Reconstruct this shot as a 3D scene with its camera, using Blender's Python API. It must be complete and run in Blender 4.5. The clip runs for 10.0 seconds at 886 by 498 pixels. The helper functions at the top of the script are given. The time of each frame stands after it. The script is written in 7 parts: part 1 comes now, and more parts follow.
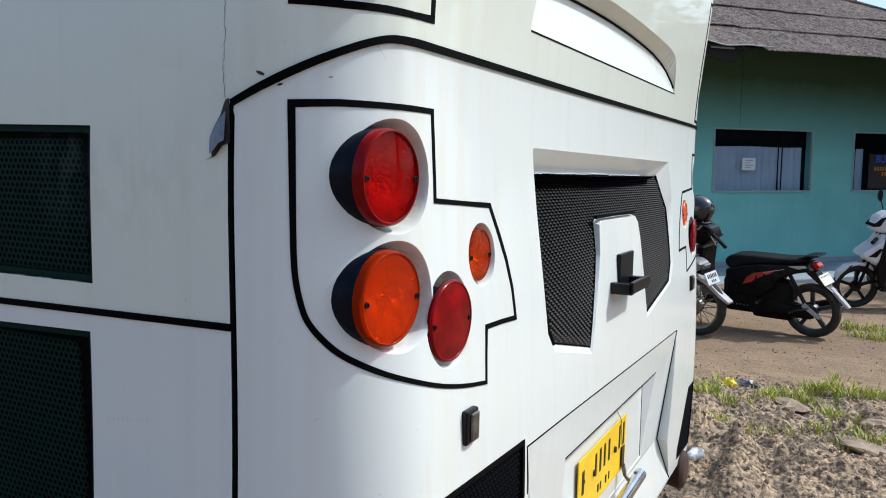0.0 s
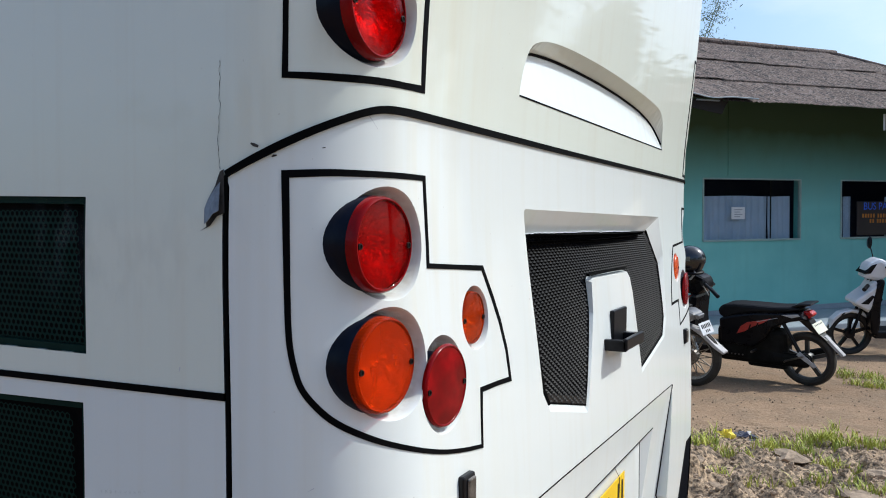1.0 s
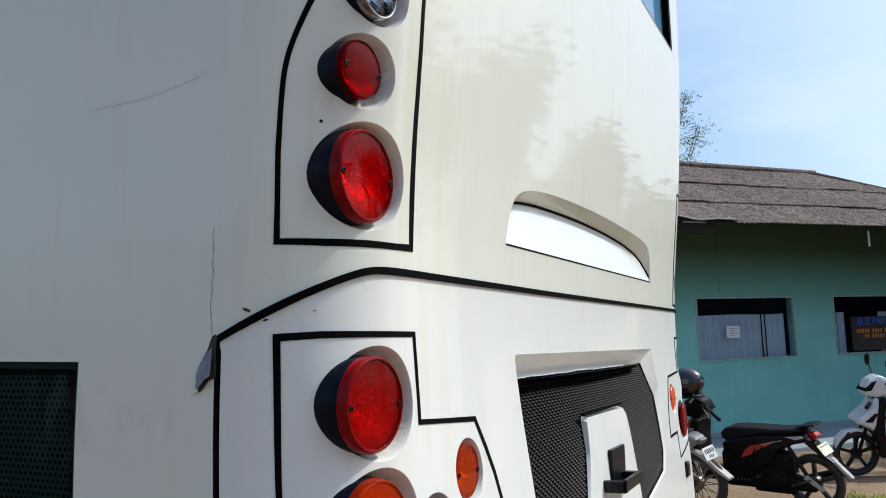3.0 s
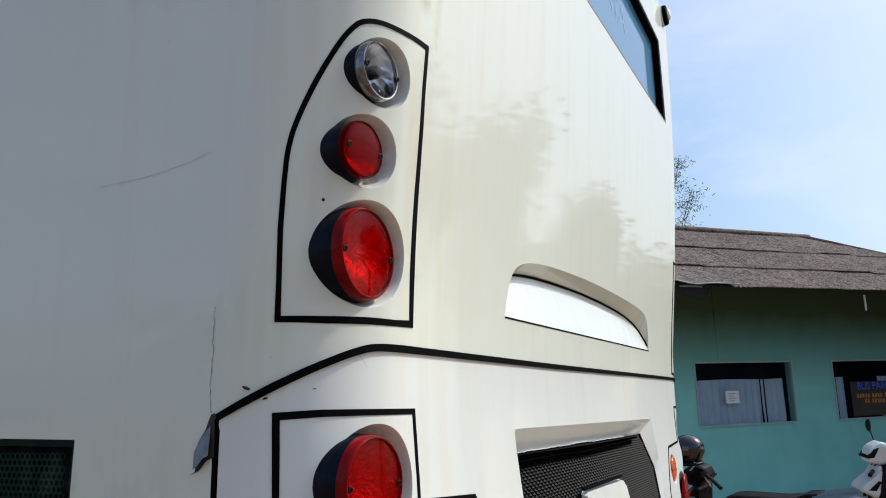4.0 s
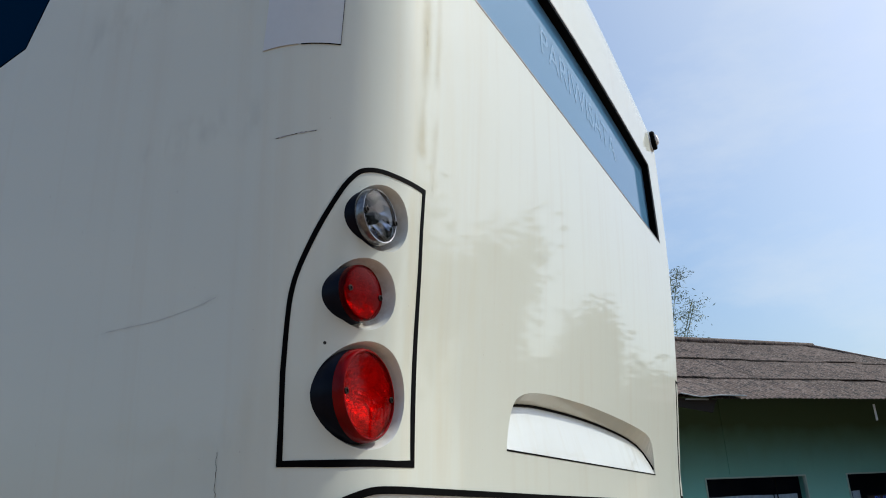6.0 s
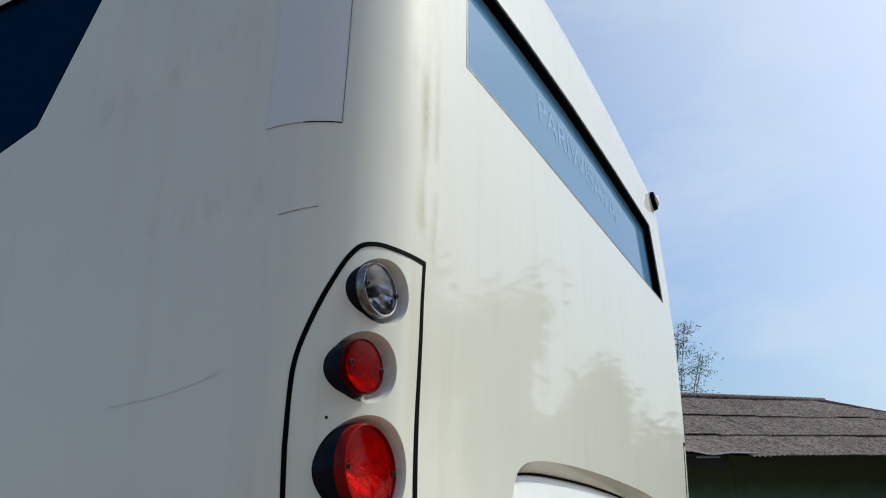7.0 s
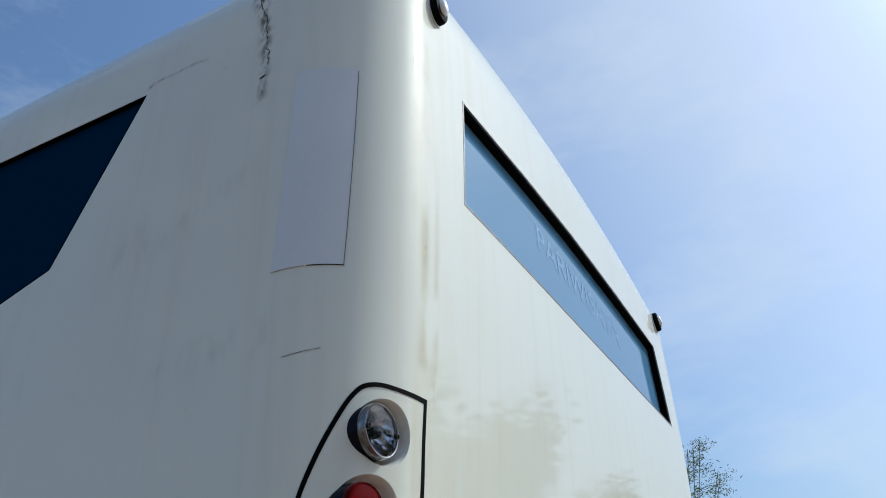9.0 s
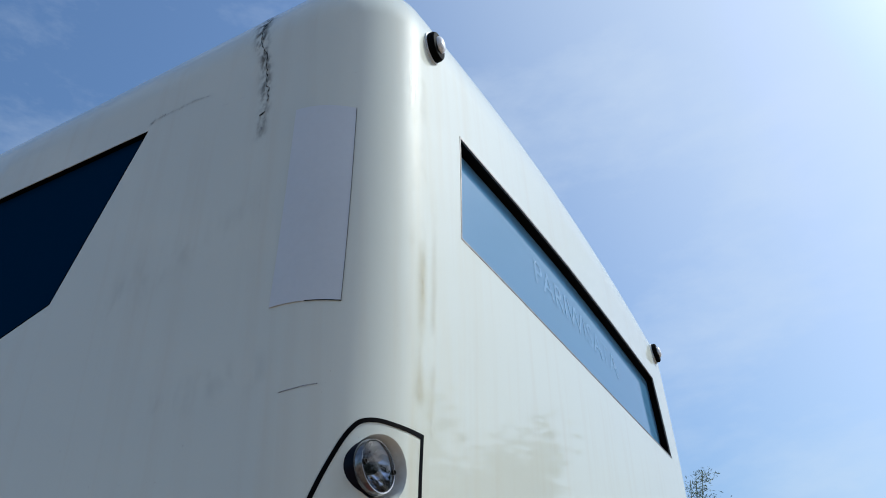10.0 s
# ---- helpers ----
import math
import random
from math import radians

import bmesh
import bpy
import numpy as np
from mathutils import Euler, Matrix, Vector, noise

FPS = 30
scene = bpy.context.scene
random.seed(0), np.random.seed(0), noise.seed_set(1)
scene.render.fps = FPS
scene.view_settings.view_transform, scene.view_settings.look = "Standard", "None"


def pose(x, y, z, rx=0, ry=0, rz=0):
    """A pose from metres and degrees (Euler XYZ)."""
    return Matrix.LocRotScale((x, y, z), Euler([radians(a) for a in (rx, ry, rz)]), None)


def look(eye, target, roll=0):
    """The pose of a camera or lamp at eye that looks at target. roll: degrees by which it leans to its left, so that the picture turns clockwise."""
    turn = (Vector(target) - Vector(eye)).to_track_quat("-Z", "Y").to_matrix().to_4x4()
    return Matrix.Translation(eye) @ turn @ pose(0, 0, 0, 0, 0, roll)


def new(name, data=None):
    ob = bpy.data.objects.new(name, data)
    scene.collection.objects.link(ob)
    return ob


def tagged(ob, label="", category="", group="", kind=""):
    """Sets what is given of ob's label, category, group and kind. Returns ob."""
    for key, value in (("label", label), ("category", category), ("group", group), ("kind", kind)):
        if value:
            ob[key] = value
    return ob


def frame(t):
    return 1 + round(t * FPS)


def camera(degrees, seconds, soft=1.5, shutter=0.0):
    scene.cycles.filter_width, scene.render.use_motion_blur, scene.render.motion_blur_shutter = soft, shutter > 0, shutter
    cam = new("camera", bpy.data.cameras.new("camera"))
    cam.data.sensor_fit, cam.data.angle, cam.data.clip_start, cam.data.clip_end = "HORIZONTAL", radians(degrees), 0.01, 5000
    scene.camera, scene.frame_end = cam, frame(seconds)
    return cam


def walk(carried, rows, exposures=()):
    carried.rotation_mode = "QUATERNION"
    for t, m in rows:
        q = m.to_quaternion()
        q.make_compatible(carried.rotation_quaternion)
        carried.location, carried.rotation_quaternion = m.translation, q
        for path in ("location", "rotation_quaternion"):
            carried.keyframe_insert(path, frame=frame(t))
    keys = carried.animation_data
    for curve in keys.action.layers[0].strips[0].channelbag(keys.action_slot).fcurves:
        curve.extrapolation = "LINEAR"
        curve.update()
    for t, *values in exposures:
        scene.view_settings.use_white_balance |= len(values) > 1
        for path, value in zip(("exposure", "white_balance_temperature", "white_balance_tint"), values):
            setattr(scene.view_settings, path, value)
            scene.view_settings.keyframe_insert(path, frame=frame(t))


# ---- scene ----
from mathutils import geometry

cam = camera(57.7, 10.0, 1.0)
PATH = [
    (0, (-0.787, -0.531, 1.638), (0.993, 0.361, 1.445), 1.4),
    (0.5, (-0.791, -0.531, 1.647), (0.993, 0.362, 1.513), 0.9),
    (1, (-0.794, -0.534, 1.656), (1.0, 0.348, 1.593), 0.5),
    (1.5, (-0.798, -0.538, 1.668), (0.997, 0.344, 1.685), 0.3),
    (2, (-0.804, -0.547, 1.679), (0.99, 0.33, 1.776), -0.1),
    (2.5, (-0.806, -0.55, 1.689), (0.987, 0.321, 1.856), -0.8),
    (4, (-0.82, -0.55, 1.718), (0.95, 0.291, 2.115), -1.1),
    (4.5, (-0.827, -0.555, 1.724), (0.934, 0.274, 2.183), -1.4),
    (5, (-0.836, -0.558, 1.733), (0.909, 0.263, 2.263), -1.5),
    (5.5, (-0.849, -0.565, 1.741), (0.872, 0.255, 2.348), -1.6),
    (5.7, (-0.85, -0.567, 1.742), (0.865, 0.245, 2.374), -1.9),
    (7, (-0.871, -0.59, 1.761), (0.784, 0.198, 2.561), -2.9),
    (7.5, (-0.875, -0.597, 1.763), (0.755, 0.173, 2.629), -3.1),
    (8, (-0.881, -0.6, 1.769), (0.718, 0.161, 2.7), -3.4),
    (8.5, (-0.893, -0.609, 1.774), (0.674, 0.131, 2.771), -3.4),
    (9, (-0.904, -0.621, 1.778), (0.63, 0.108, 2.834), -4.0),
    (9.5, (-0.91, -0.627, 1.779), (0.601, 0.081, 2.881), -4.3),
    (10, (-0.916, -0.635, 1.779), (0.585, 0.074, 2.896), -4.2),
]
walk(cam, [(t, look(eye, target, roll)) for t, eye, target, roll in PATH], [(0.0, -0.01, 5830, 7), (2.5, -0.10, 5980, 8), (4.5, -0.22, 6200, 8), (5.5, -0.38, 6120, 7), (7.5, -0.41, 6050, 5), (10.0, -0.48, 5560, 4)])

# ---- world, sun, exposure ----
SUN_AZ, SUN_EL = -49.0, 45.5
world = bpy.data.worlds.new("sky")
scene.world = world
world.use_nodes = True
wn = world.node_tree.nodes
sky = wn.new("ShaderNodeTexSky")
sky.sky_type, sky.sun_disc = "NISHITA", False
sky.sun_elevation, sky.sun_rotation = radians(SUN_EL), radians(90 - SUN_AZ)
sky.air_density, sky.dust_density, sky.ozone_density = 1.3, 3.6, 5.2
# thin veils of cloud
w_at, w_map, veil, w_ramp, w_mix = wn.new("ShaderNodeTexCoord"), wn.new("ShaderNodeMapping"), wn.new("ShaderNodeTexNoise"), wn.new("ShaderNodeValToRGB"), wn.new("ShaderNodeMix")
w_map.inputs["Location"].default_value = (0.0, 0.9, 0.4)
w_map.inputs["Rotation"].default_value = (0, 0, radians(-55))
w_map.inputs["Scale"].default_value = (2.2, 2.2, 5.5)
veil.inputs["Scale"].default_value, veil.inputs["Detail"].default_value, veil.inputs["Roughness"].default_value = 1.6, 7.0, 0.6
w_ramp.color_ramp.elements[0].position, w_ramp.color_ramp.elements[0].color = 0.46, (0, 0, 0, 1)
w_ramp.color_ramp.elements[1].position, w_ramp.color_ramp.elements[1].color = 0.76, (0.45, 0.45, 0.45, 1)
w_mix.data_type = "RGBA"
w_mix.inputs[7].default_value = (5.6, 5.7, 5.9, 1)
wl = world.node_tree.links
wl.new(w_at.outputs["Generated"], w_map.inputs[0])
wl.new(w_map.outputs[0], veil.inputs["Vector"])
wl.new(veil.outputs[0], w_ramp.inputs[0])
wl.new(w_ramp.outputs[0], w_mix.inputs[0])
wl.new(sky.outputs[0], w_mix.inputs[6])
# pale haze that thickens towards the sun
toward, near_sun, haze = wn.new("ShaderNodeVectorMath"), wn.new("ShaderNodeMapRange"), wn.new("ShaderNodeMix")
toward.operation = "DOT_PRODUCT"
toward.inputs[1].default_value = (math.cos(radians(SUN_AZ)) * math.cos(radians(SUN_EL)), math.sin(radians(SUN_AZ)) * math.cos(radians(SUN_EL)), math.sin(radians(SUN_EL)))
near_sun.inputs["From Min"].default_value, near_sun.inputs["From Max"].default_value, near_sun.inputs["To Max"].default_value = 0.56, 0.98, 0.75
haze.data_type, haze.blend_type = "RGBA", "LIGHTEN"
haze.inputs[7].default_value = (5.5, 5.7, 6.0, 1)
wl.new(w_at.outputs["Generated"], toward.inputs[0])
wl.new(toward.outputs["Value"], near_sun.inputs[0])
wl.new(near_sun.outputs[0], haze.inputs[0])
wl.new(w_mix.outputs[2], haze.inputs[6])
wl.new(haze.outputs[2], wn["Background"].inputs[0])
wn["Background"].inputs[1].default_value = 0.188
sun = new("sun", bpy.data.lights.new("sun", "SUN"))
sun.data.energy, sun.data.angle, sun.data.color = 3.75, radians(0.6), (1.0, 0.935, 0.80)
sun.matrix_world = look((30 * math.cos(radians(SUN_AZ)), 30 * math.sin(radians(SUN_AZ)), 30 * math.tan(radians(SUN_EL))), (0, 0, 0))

GROUND = 0.245     # height of the yard

# ---- materials ----


def shader(name, colour=(0.5, 0.5, 0.5), rough=0.5, metal=0.0, coat=0.0, spec=0.5):
    m = bpy.data.materials.new(name)
    m.use_nodes = True
    b = m.node_tree.nodes["Principled BSDF"]
    b.inputs["Base Color"].default_value = (*colour, 1)
    b.inputs["Roughness"].default_value = rough
    b.inputs["Metallic"].default_value = metal
    b.inputs["Coat Weight"].default_value = coat
    b.inputs["Coat Roughness"].default_value = 0.04
    b.inputs["Specular IOR Level"].default_value = spec
    return m


def node(m, kind, **values):
    n = m.node_tree.nodes.new(kind)
    for key, value in values.items():
        n.inputs[key.replace("_", " ")].default_value = value
    return n


def link(m, a, out, b, into):
    m.node_tree.links.new(a.outputs[out], b.inputs[into])


def place(m, scale=(1, 1, 1), which="Object"):
    c = m.node_tree.nodes.new("ShaderNodeTexCoord")
    g = m.node_tree.nodes.new("ShaderNodeMapping")
    g.inputs["Scale"].default_value = scale
    link(m, c, which, g, "Vector")
    return g


def noise_at(m, scale, stretch=(1, 1, 1), detail=4.0, rough=0.55):
    n = node(m, "ShaderNodeTexNoise", Scale=scale, Detail=detail, Roughness=rough)
    link(m, place(m, stretch), 0, n, "Vector")
    return n


def ramp(m, src, out, stops):
    r = m.node_tree.nodes.new("ShaderNodeValToRGB")
    e = r.color_ramp.elements
    while len(e) < len(stops):
        e.new(0.5)
    for k, (pos, col) in zip(e, stops):
        k.position, k.color = pos, (*col, 1) if len(col) == 3 else col
    link(m, src, out, r, 0)
    return r


def mixed(m, fac, fout, a, b, blend="MIX"):
    """Mix two colours (node, or plain tuple) by a factor (node or number)."""
    x = m.node_tree.nodes.new("ShaderNodeMix")
    x.data_type, x.blend_type = "RGBA", blend
    if isinstance(fac, (int, float)):
        x.inputs[0].default_value = fac
    else:
        link(m, fac, fout, x, 0)
    for k, v in ((6, a), (7, b)):
        if isinstance(v, tuple):
            x.inputs[k].default_value = (*v, 1)
        else:
            m.node_tree.links.new(v.outputs[2 if v.bl_idname == "ShaderNodeMix" else 0], x.inputs[k])
    return x


def colour_in(m, x):
    m.node_tree.links.new(x.outputs[2 if x.bl_idname == "ShaderNodeMix" else 0], m.node_tree.nodes["Principled BSDF"].inputs["Base Color"])


def bump(m, src, out, strength, distance=0.002):
    b = node(m, "ShaderNodeBump", Strength=strength, Distance=distance)
    link(m, src, out, b, "Height")
    m.node_tree.links.new(b.outputs[0], m.node_tree.nodes["Principled BSDF"].inputs["Normal"])
    return b


def rough_in(m, src, out, lo, hi):
    r = m.node_tree.nodes.new("ShaderNodeMapRange")
    r.inputs["To Min"].default_value, r.inputs["To Max"].default_value = lo, hi
    link(m, src, out, r, 0)
    m.node_tree.links.new(r.outputs[0], m.node_tree.nodes["Principled BSDF"].inputs["Roughness"])


def two_scale(name, dark, light, big=2.0, small=60.0, rough=(0.5, 0.8), relief=0.15, distance=0.002, stretch=(1, 1, 1), metal=0.0, coat=0.0, spec=0.5):
    """A surface that varies in colour at two scales, with fine relief."""
    m = shader(name, light, rough[0], metal, coat, spec)
    a, b = noise_at(m, big, stretch), noise_at(m, small, stretch, 3.0)
    x = mixed(m, ramp(m, a, 0, [(0.35, (0, 0, 0)), (0.65, (1, 1, 1))]), 0, dark, light)
    y = mixed(m, 0.35, None, x, ramp(m, b, 0, [(0.3, dark), (0.7, light)]))
    colour_in(m, y)
    rough_in(m, a, 0, *rough)
    bump(m, b, 0, relief, distance)
    return m


def bus_paint(name, stains, coat, grime=False):
    """Old white bus paint with vertical water streaks and yellowed patches; grime: brown dirt where 'fade' is high."""
    m = shader(name, (0.8, 0.79, 0.76), 0.4, 0.0, 0.72, 0.02)
    streak = noise_at(m, 3.0, (9.0, 9.0, 0.25), 5.0)
    cloud = noise_at(m, 1.1, (1, 1, 1), 4.0)
    fine = noise_at(m, 90.0, (1, 1, 1), 2.0)
    base = mixed(m, ramp(m, streak, 0, [(0.5, (0, 0, 0)), (0.8, (stains, stains, stains))]), 0, coat, (0.64, 0.60, 0.49))
    base = mixed(m, ramp(m, cloud, 0, [(0.42, (0, 0, 0)), (0.7, (0.5 * stains, 0.5 * stains, 0.5 * stains))]), 0, base, (0.70, 0.68, 0.58))
    # brownish-yellow runs below the roof corner
    at = m.node_tree.nodes.new("ShaderNodeTexCoord")
    xyz = m.node_tree.nodes.new("ShaderNodeSeparateXYZ")
    link(m, at, "Object", xyz, 0)
    runs = ramp(m, xyz, "X", [(0.10, (0, 0, 0)), (0.17, (1, 1, 1)), (0.34, (0.5, 0.5, 0.5)), (0.62, (0, 0, 0))])
    run_noise = ramp(m, noise_at(m, 5.0, (4.0, 4.0, 0.35), 5.0), 0, [(0.42, (0, 0, 0)), (0.68, (stains, stains, stains))])
    base = mixed(m, mixed(m, 1.0, None, runs, run_noise, "MULTIPLY"), 2, base, (0.66, 0.58, 0.38))
    spots = noise_at(m, 140.0, (1, 1, 1), 1.0)
    base = mixed(m, ramp(m, spots, 0, [(0.79, (0, 0, 0)), (0.82, (0.25, 0.25, 0.25))]), 0, base, (0.35, 0.31, 0.26))
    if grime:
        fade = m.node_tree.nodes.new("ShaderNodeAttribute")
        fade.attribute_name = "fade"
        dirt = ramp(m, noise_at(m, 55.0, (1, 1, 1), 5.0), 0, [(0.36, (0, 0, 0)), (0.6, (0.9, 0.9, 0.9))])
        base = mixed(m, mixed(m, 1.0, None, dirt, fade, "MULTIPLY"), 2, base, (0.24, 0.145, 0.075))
    colour_in(m, base)
    rough_in(m, cloud, 0, 0.35, 0.5)
    bump(m, noise_at(m, 2.2, (1, 1, 1), 1.0), 0, 0.10, 0.012)
    return m


WHITE = bus_paint("white_paint", 0.32, (0.720, 0.752, 0.676))
WHITE_LOW = bus_paint("white_paint_lower", 0.30, (0.727, 0.755, 0.738))
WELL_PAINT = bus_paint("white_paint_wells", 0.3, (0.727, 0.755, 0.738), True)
WHITE_PATCH = two_scale("grey_white_patch", (0.645, 0.68, 0.705), (0.70, 0.735, 0.76), 3.0, 80.0, (0.35, 0.5), 0.05)
RUBBER = two_scale("black_rubber", (0.0018, 0.0019, 0.0022), (0.0036, 0.0036, 0.004), 6.0, 90.0, (0.5, 0.75), 0.2, spec=0.03)
STRIPE = two_scale("black_tape", (0.0022, 0.0023, 0.0028), (0.004, 0.004, 0.0048), 8.0, 120.0, (0.5, 0.7), 0.15, spec=0.03)
HOUSING = two_scale("black_lamp_housing", (0.0014, 0.0026, 0.0075), (0.003, 0.0052, 0.0150), 12.0, 150.0, (0.26, 0.34), 0.1, spec=0.12)
# near-black colour stands in for the unlit hollows behind glass and mesh
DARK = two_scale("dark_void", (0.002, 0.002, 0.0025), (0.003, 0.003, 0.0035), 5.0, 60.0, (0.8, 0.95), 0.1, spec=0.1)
MESH_BLACK = two_scale("black_mesh", (0.0020, 0.0026, 0.0046), (0.0048, 0.0058, 0.0092), 8.0, 150.0, (0.34, 0.46), 0.15, spec=0.035)
GRILLE_GREEN = two_scale("dark_green_grille", (0.003, 0.017, 0.013), (0.005, 0.023, 0.018), 9.0, 120.0, (0.45, 0.6), 0.1, spec=0.06)
CHROME = two_scale("worn_chrome", (0.55, 0.55, 0.56), (0.75, 0.75, 0.76), 10.0, 120.0, (0.1, 0.3), 0.05, metal=1.0)
STEEL = two_scale("screw_steel", (0.10, 0.09, 0.08), (0.3, 0.28, 0.26), 60.0, 300.0, (0.35, 0.6), 0.1, metal=1.0)
RUST = two_scale("rusty_iron", (0.028, 0.014, 0.010), (0.065, 0.032, 0.022), 12.0, 90.0, (0.75, 0.95), 0.5)
YELLOW = two_scale("yellow_plate", (0.80, 0.50, 0.004), (0.88, 0.60, 0.01), 9.0, 120.0, (0.35, 0.5), 0.06)
TYRE = two_scale("tyre_rubber", (0.007, 0.0065, 0.006), (0.042, 0.035, 0.028), 9.0, 90.0, (0.7, 0.9), 0.3)
PLASTIC = two_scale("black_plastic", (0.0025, 0.0027, 0.004), (0.006, 0.0064, 0.009), 9.0, 120.0, (0.25, 0.42), 0.1, spec=0.25)


def lens_plastic(name, dark, light, cell, glint, relief):
    """Moulded lens: saturated plastic with a pattern of small prisms, glints painted into its colour."""
    m = shader(name, light, 0.25, 0.0, 0.12, 0.08)
    v = node(m, "ShaderNodeTexVoronoi", Scale=cell)
    link(m, place(m), 0, v, "Vector")
    n = noise_at(m, 22.0, (1, 1, 1), 2.0)
    x = mixed(m, ramp(m, n, 0, [(0.35, (0, 0, 0)), (0.7, (1, 1, 1))]), 0, dark, light)
    spark = mixed(m, ramp(m, n, 0, [(0.48, (0, 0, 0)), (0.66, (0.8, 0.8, 0.8))]), 0, (0, 0, 0), ramp(m, v, "Distance", [(0.0, (1, 1, 1)), (0.3, (0, 0, 0))]))
    y = mixed(m, 1.0, None, x, mixed(m, 1.0, None, spark, glint, "MULTIPLY"), "ADD")
    colour_in(m, y)
    bump(m, v, "Distance", relief, 0.0012)
    return m


RED_DEEP = lens_plastic("deep_red_lens", (0.13, 0.0006, 0.0015), (0.27, 0.001, 0.003), 300.0, (0.12, 0.004, 0.004), 0.08)


def glass(name, tint, rough=0.02, clear=0.85, film=(0.02, 0.03, 0.04), ior=1.5, prisms=0.0, relief=0.35, lattice=None):
    """A pane: see-through with a mirror-like gloss that grows at grazing angles."""
    m = bpy.data.materials.new(name)
    m.use_nodes = True
    t = m.node_tree
    t.nodes.remove(t.nodes["Principled BSDF"])
    out = t.nodes["Material Output"]
    g, tr, di = t.nodes.new("ShaderNodeBsdfGlossy"), t.nodes.new("ShaderNodeBsdfTransparent"), t.nodes.new("ShaderNodeBsdfDiffuse")
    g.inputs["Roughness"].default_value = rough
    tr.inputs["Color"].default_value = (*tint, 1)
    di.inputs["Color"].default_value = (*film, 1)
    f = t.nodes.new("ShaderNodeFresnel")
    f.inputs["IOR"].default_value = ior
    a, b = t.nodes.new("ShaderNodeMixShader"), t.nodes.new("ShaderNodeMixShader")
    a.inputs[0].default_value = clear
    t.links.new(di.outputs[0], a.inputs[1])
    t.links.new(tr.outputs[0], a.inputs[2])
    t.links.new(f.outputs[0], b.inputs[0])
    t.links.new(a.outputs[0], b.inputs[1])
    t.links.new(g.outputs[0], b.inputs[2])
    t.links.new(b.outputs[0], out.inputs["Surface"])
    if lattice:
        # moulded diamonds in crossing rows: relief, and light and dark cells
        at, sep = t.nodes.new("ShaderNodeTexCoord"), t.nodes.new("ShaderNodeSeparateXYZ")
        link(m, at, "Object", sep, 0)
        waves = []
        for sign in (1, -1):
            kx, kz = t.nodes.new("ShaderNodeMath"), t.nodes.new("ShaderNodeMath")
            kx.operation, kx.inputs[1].default_value = "MULTIPLY", lattice[0]
            kz.operation, kz.inputs[1].default_value = "MULTIPLY_ADD", lattice[1] * sign
            link(m, sep, "X", kx, 0)
            link(m, sep, "Z", kz, 0)
            link(m, kx, 0, kz, 2)
            wave = t.nodes.new("ShaderNodeMath")
            wave.operation = "SINE"
            link(m, kz, 0, wave, 0)
            waves.append(wave)
        cell = t.nodes.new("ShaderNodeMath")
        cell.operation = "MULTIPLY"
        link(m, waves[0], 0, cell, 0)
        link(m, waves[1], 0, cell, 1)
        bp = node(m, "ShaderNodeBump", Strength=relief, Distance=0.0012)
        link(m, cell, 0, bp, "Height")
        for s in (g, di):
            t.links.new(bp.outputs[0], s.inputs["Normal"])
        patch = ramp(m, noise_at(m, 26.0, (1, 1, 1), 1.0), 0, [(0.50, (0, 0, 0)), (0.66, (1, 1, 1))])
        shade = mixed(m, patch, 0, (0.98, 0.98, 0.98), ramp(m, cell, 0, [(0.0, (0.76, 0.76, 0.76)), (0.7, (1, 1, 1))]))
        t.links.new(mixed(m, 1.0, None, shade, tuple(tint), "MULTIPLY").outputs[2], tr.inputs["Color"])
        t.links.new(mixed(m, 1.0, None, shade, tuple(film), "MULTIPLY").outputs[2], di.inputs["Color"])
    if prisms:
        # moulded prisms in rows: relief, and light and dark cells
        v = node(m, "ShaderNodeTexVoronoi", Scale=prisms, Randomness=0.4)
        link(m, place(m, (1.0, 1.0, 0.8)), 0, v, "Vector")
        bp = node(m, "ShaderNodeBump", Strength=relief, Distance=0.001)
        link(m, v, "Distance", bp, "Height")
        for s in (g, di):
            t.links.new(bp.outputs[0], s.inputs["Normal"])
        patch = ramp(m, noise_at(m, 30.0, (1, 1, 1), 2.0), 0, [(0.42, (0.15, 0.15, 0.15)), (0.62, (1, 1, 1))])
        cell = ramp(m, v, "Distance", [(0.05, (1, 1, 1)), (0.6, (0.80, 0.80, 0.80))])
        shade = mixed(m, patch, 0, (0.95, 0.95, 0.95), cell)
        t.links.new(mixed(m, 1.0, None, shade, tuple(tint), "MULTIPLY").outputs[2], tr.inputs["Color"])
        t.links.new(mixed(m, 1.0, None, shade, tuple(film), "MULTIPLY").outputs[2], di.inputs["Color"])
    return m


# translucent lenses: light passes to the faceted bowl behind
RED = glass("red_lens", (0.96, 0.005, 0.005), 0.05, 0.86, (0.55, 0.0005, 0.001), 1.19, 150.0, 0.06)
AMBER = glass("amber_lens", (0.99, 0.20, 0.004), 0.10, 0.66, (0.76, 0.044, 0.0004), 1.17, 0.0, 0.28, (620.0, 860.0))
AMBER_SMALL = glass("small_amber_lens", (0.99, 0.26, 0.008), 0.06, 0.72, (0.78, 0.060, 0.0006), 1.25, 120.0, 0.2)
RED_FACET = glass("dark_red_lens", (0.72, 0.005, 0.007), 0.06, 0.76, (0.27, 0.0006, 0.0014), 1.14, 0.0, 0.15, (900.0, 900.0))
AMBER_PLAIN = two_scale("plain_amber_plastic", (0.55, 0.06, 0.001), (0.72, 0.085, 0.001), 40.0, 200.0, (0.2, 0.35), 0.1)
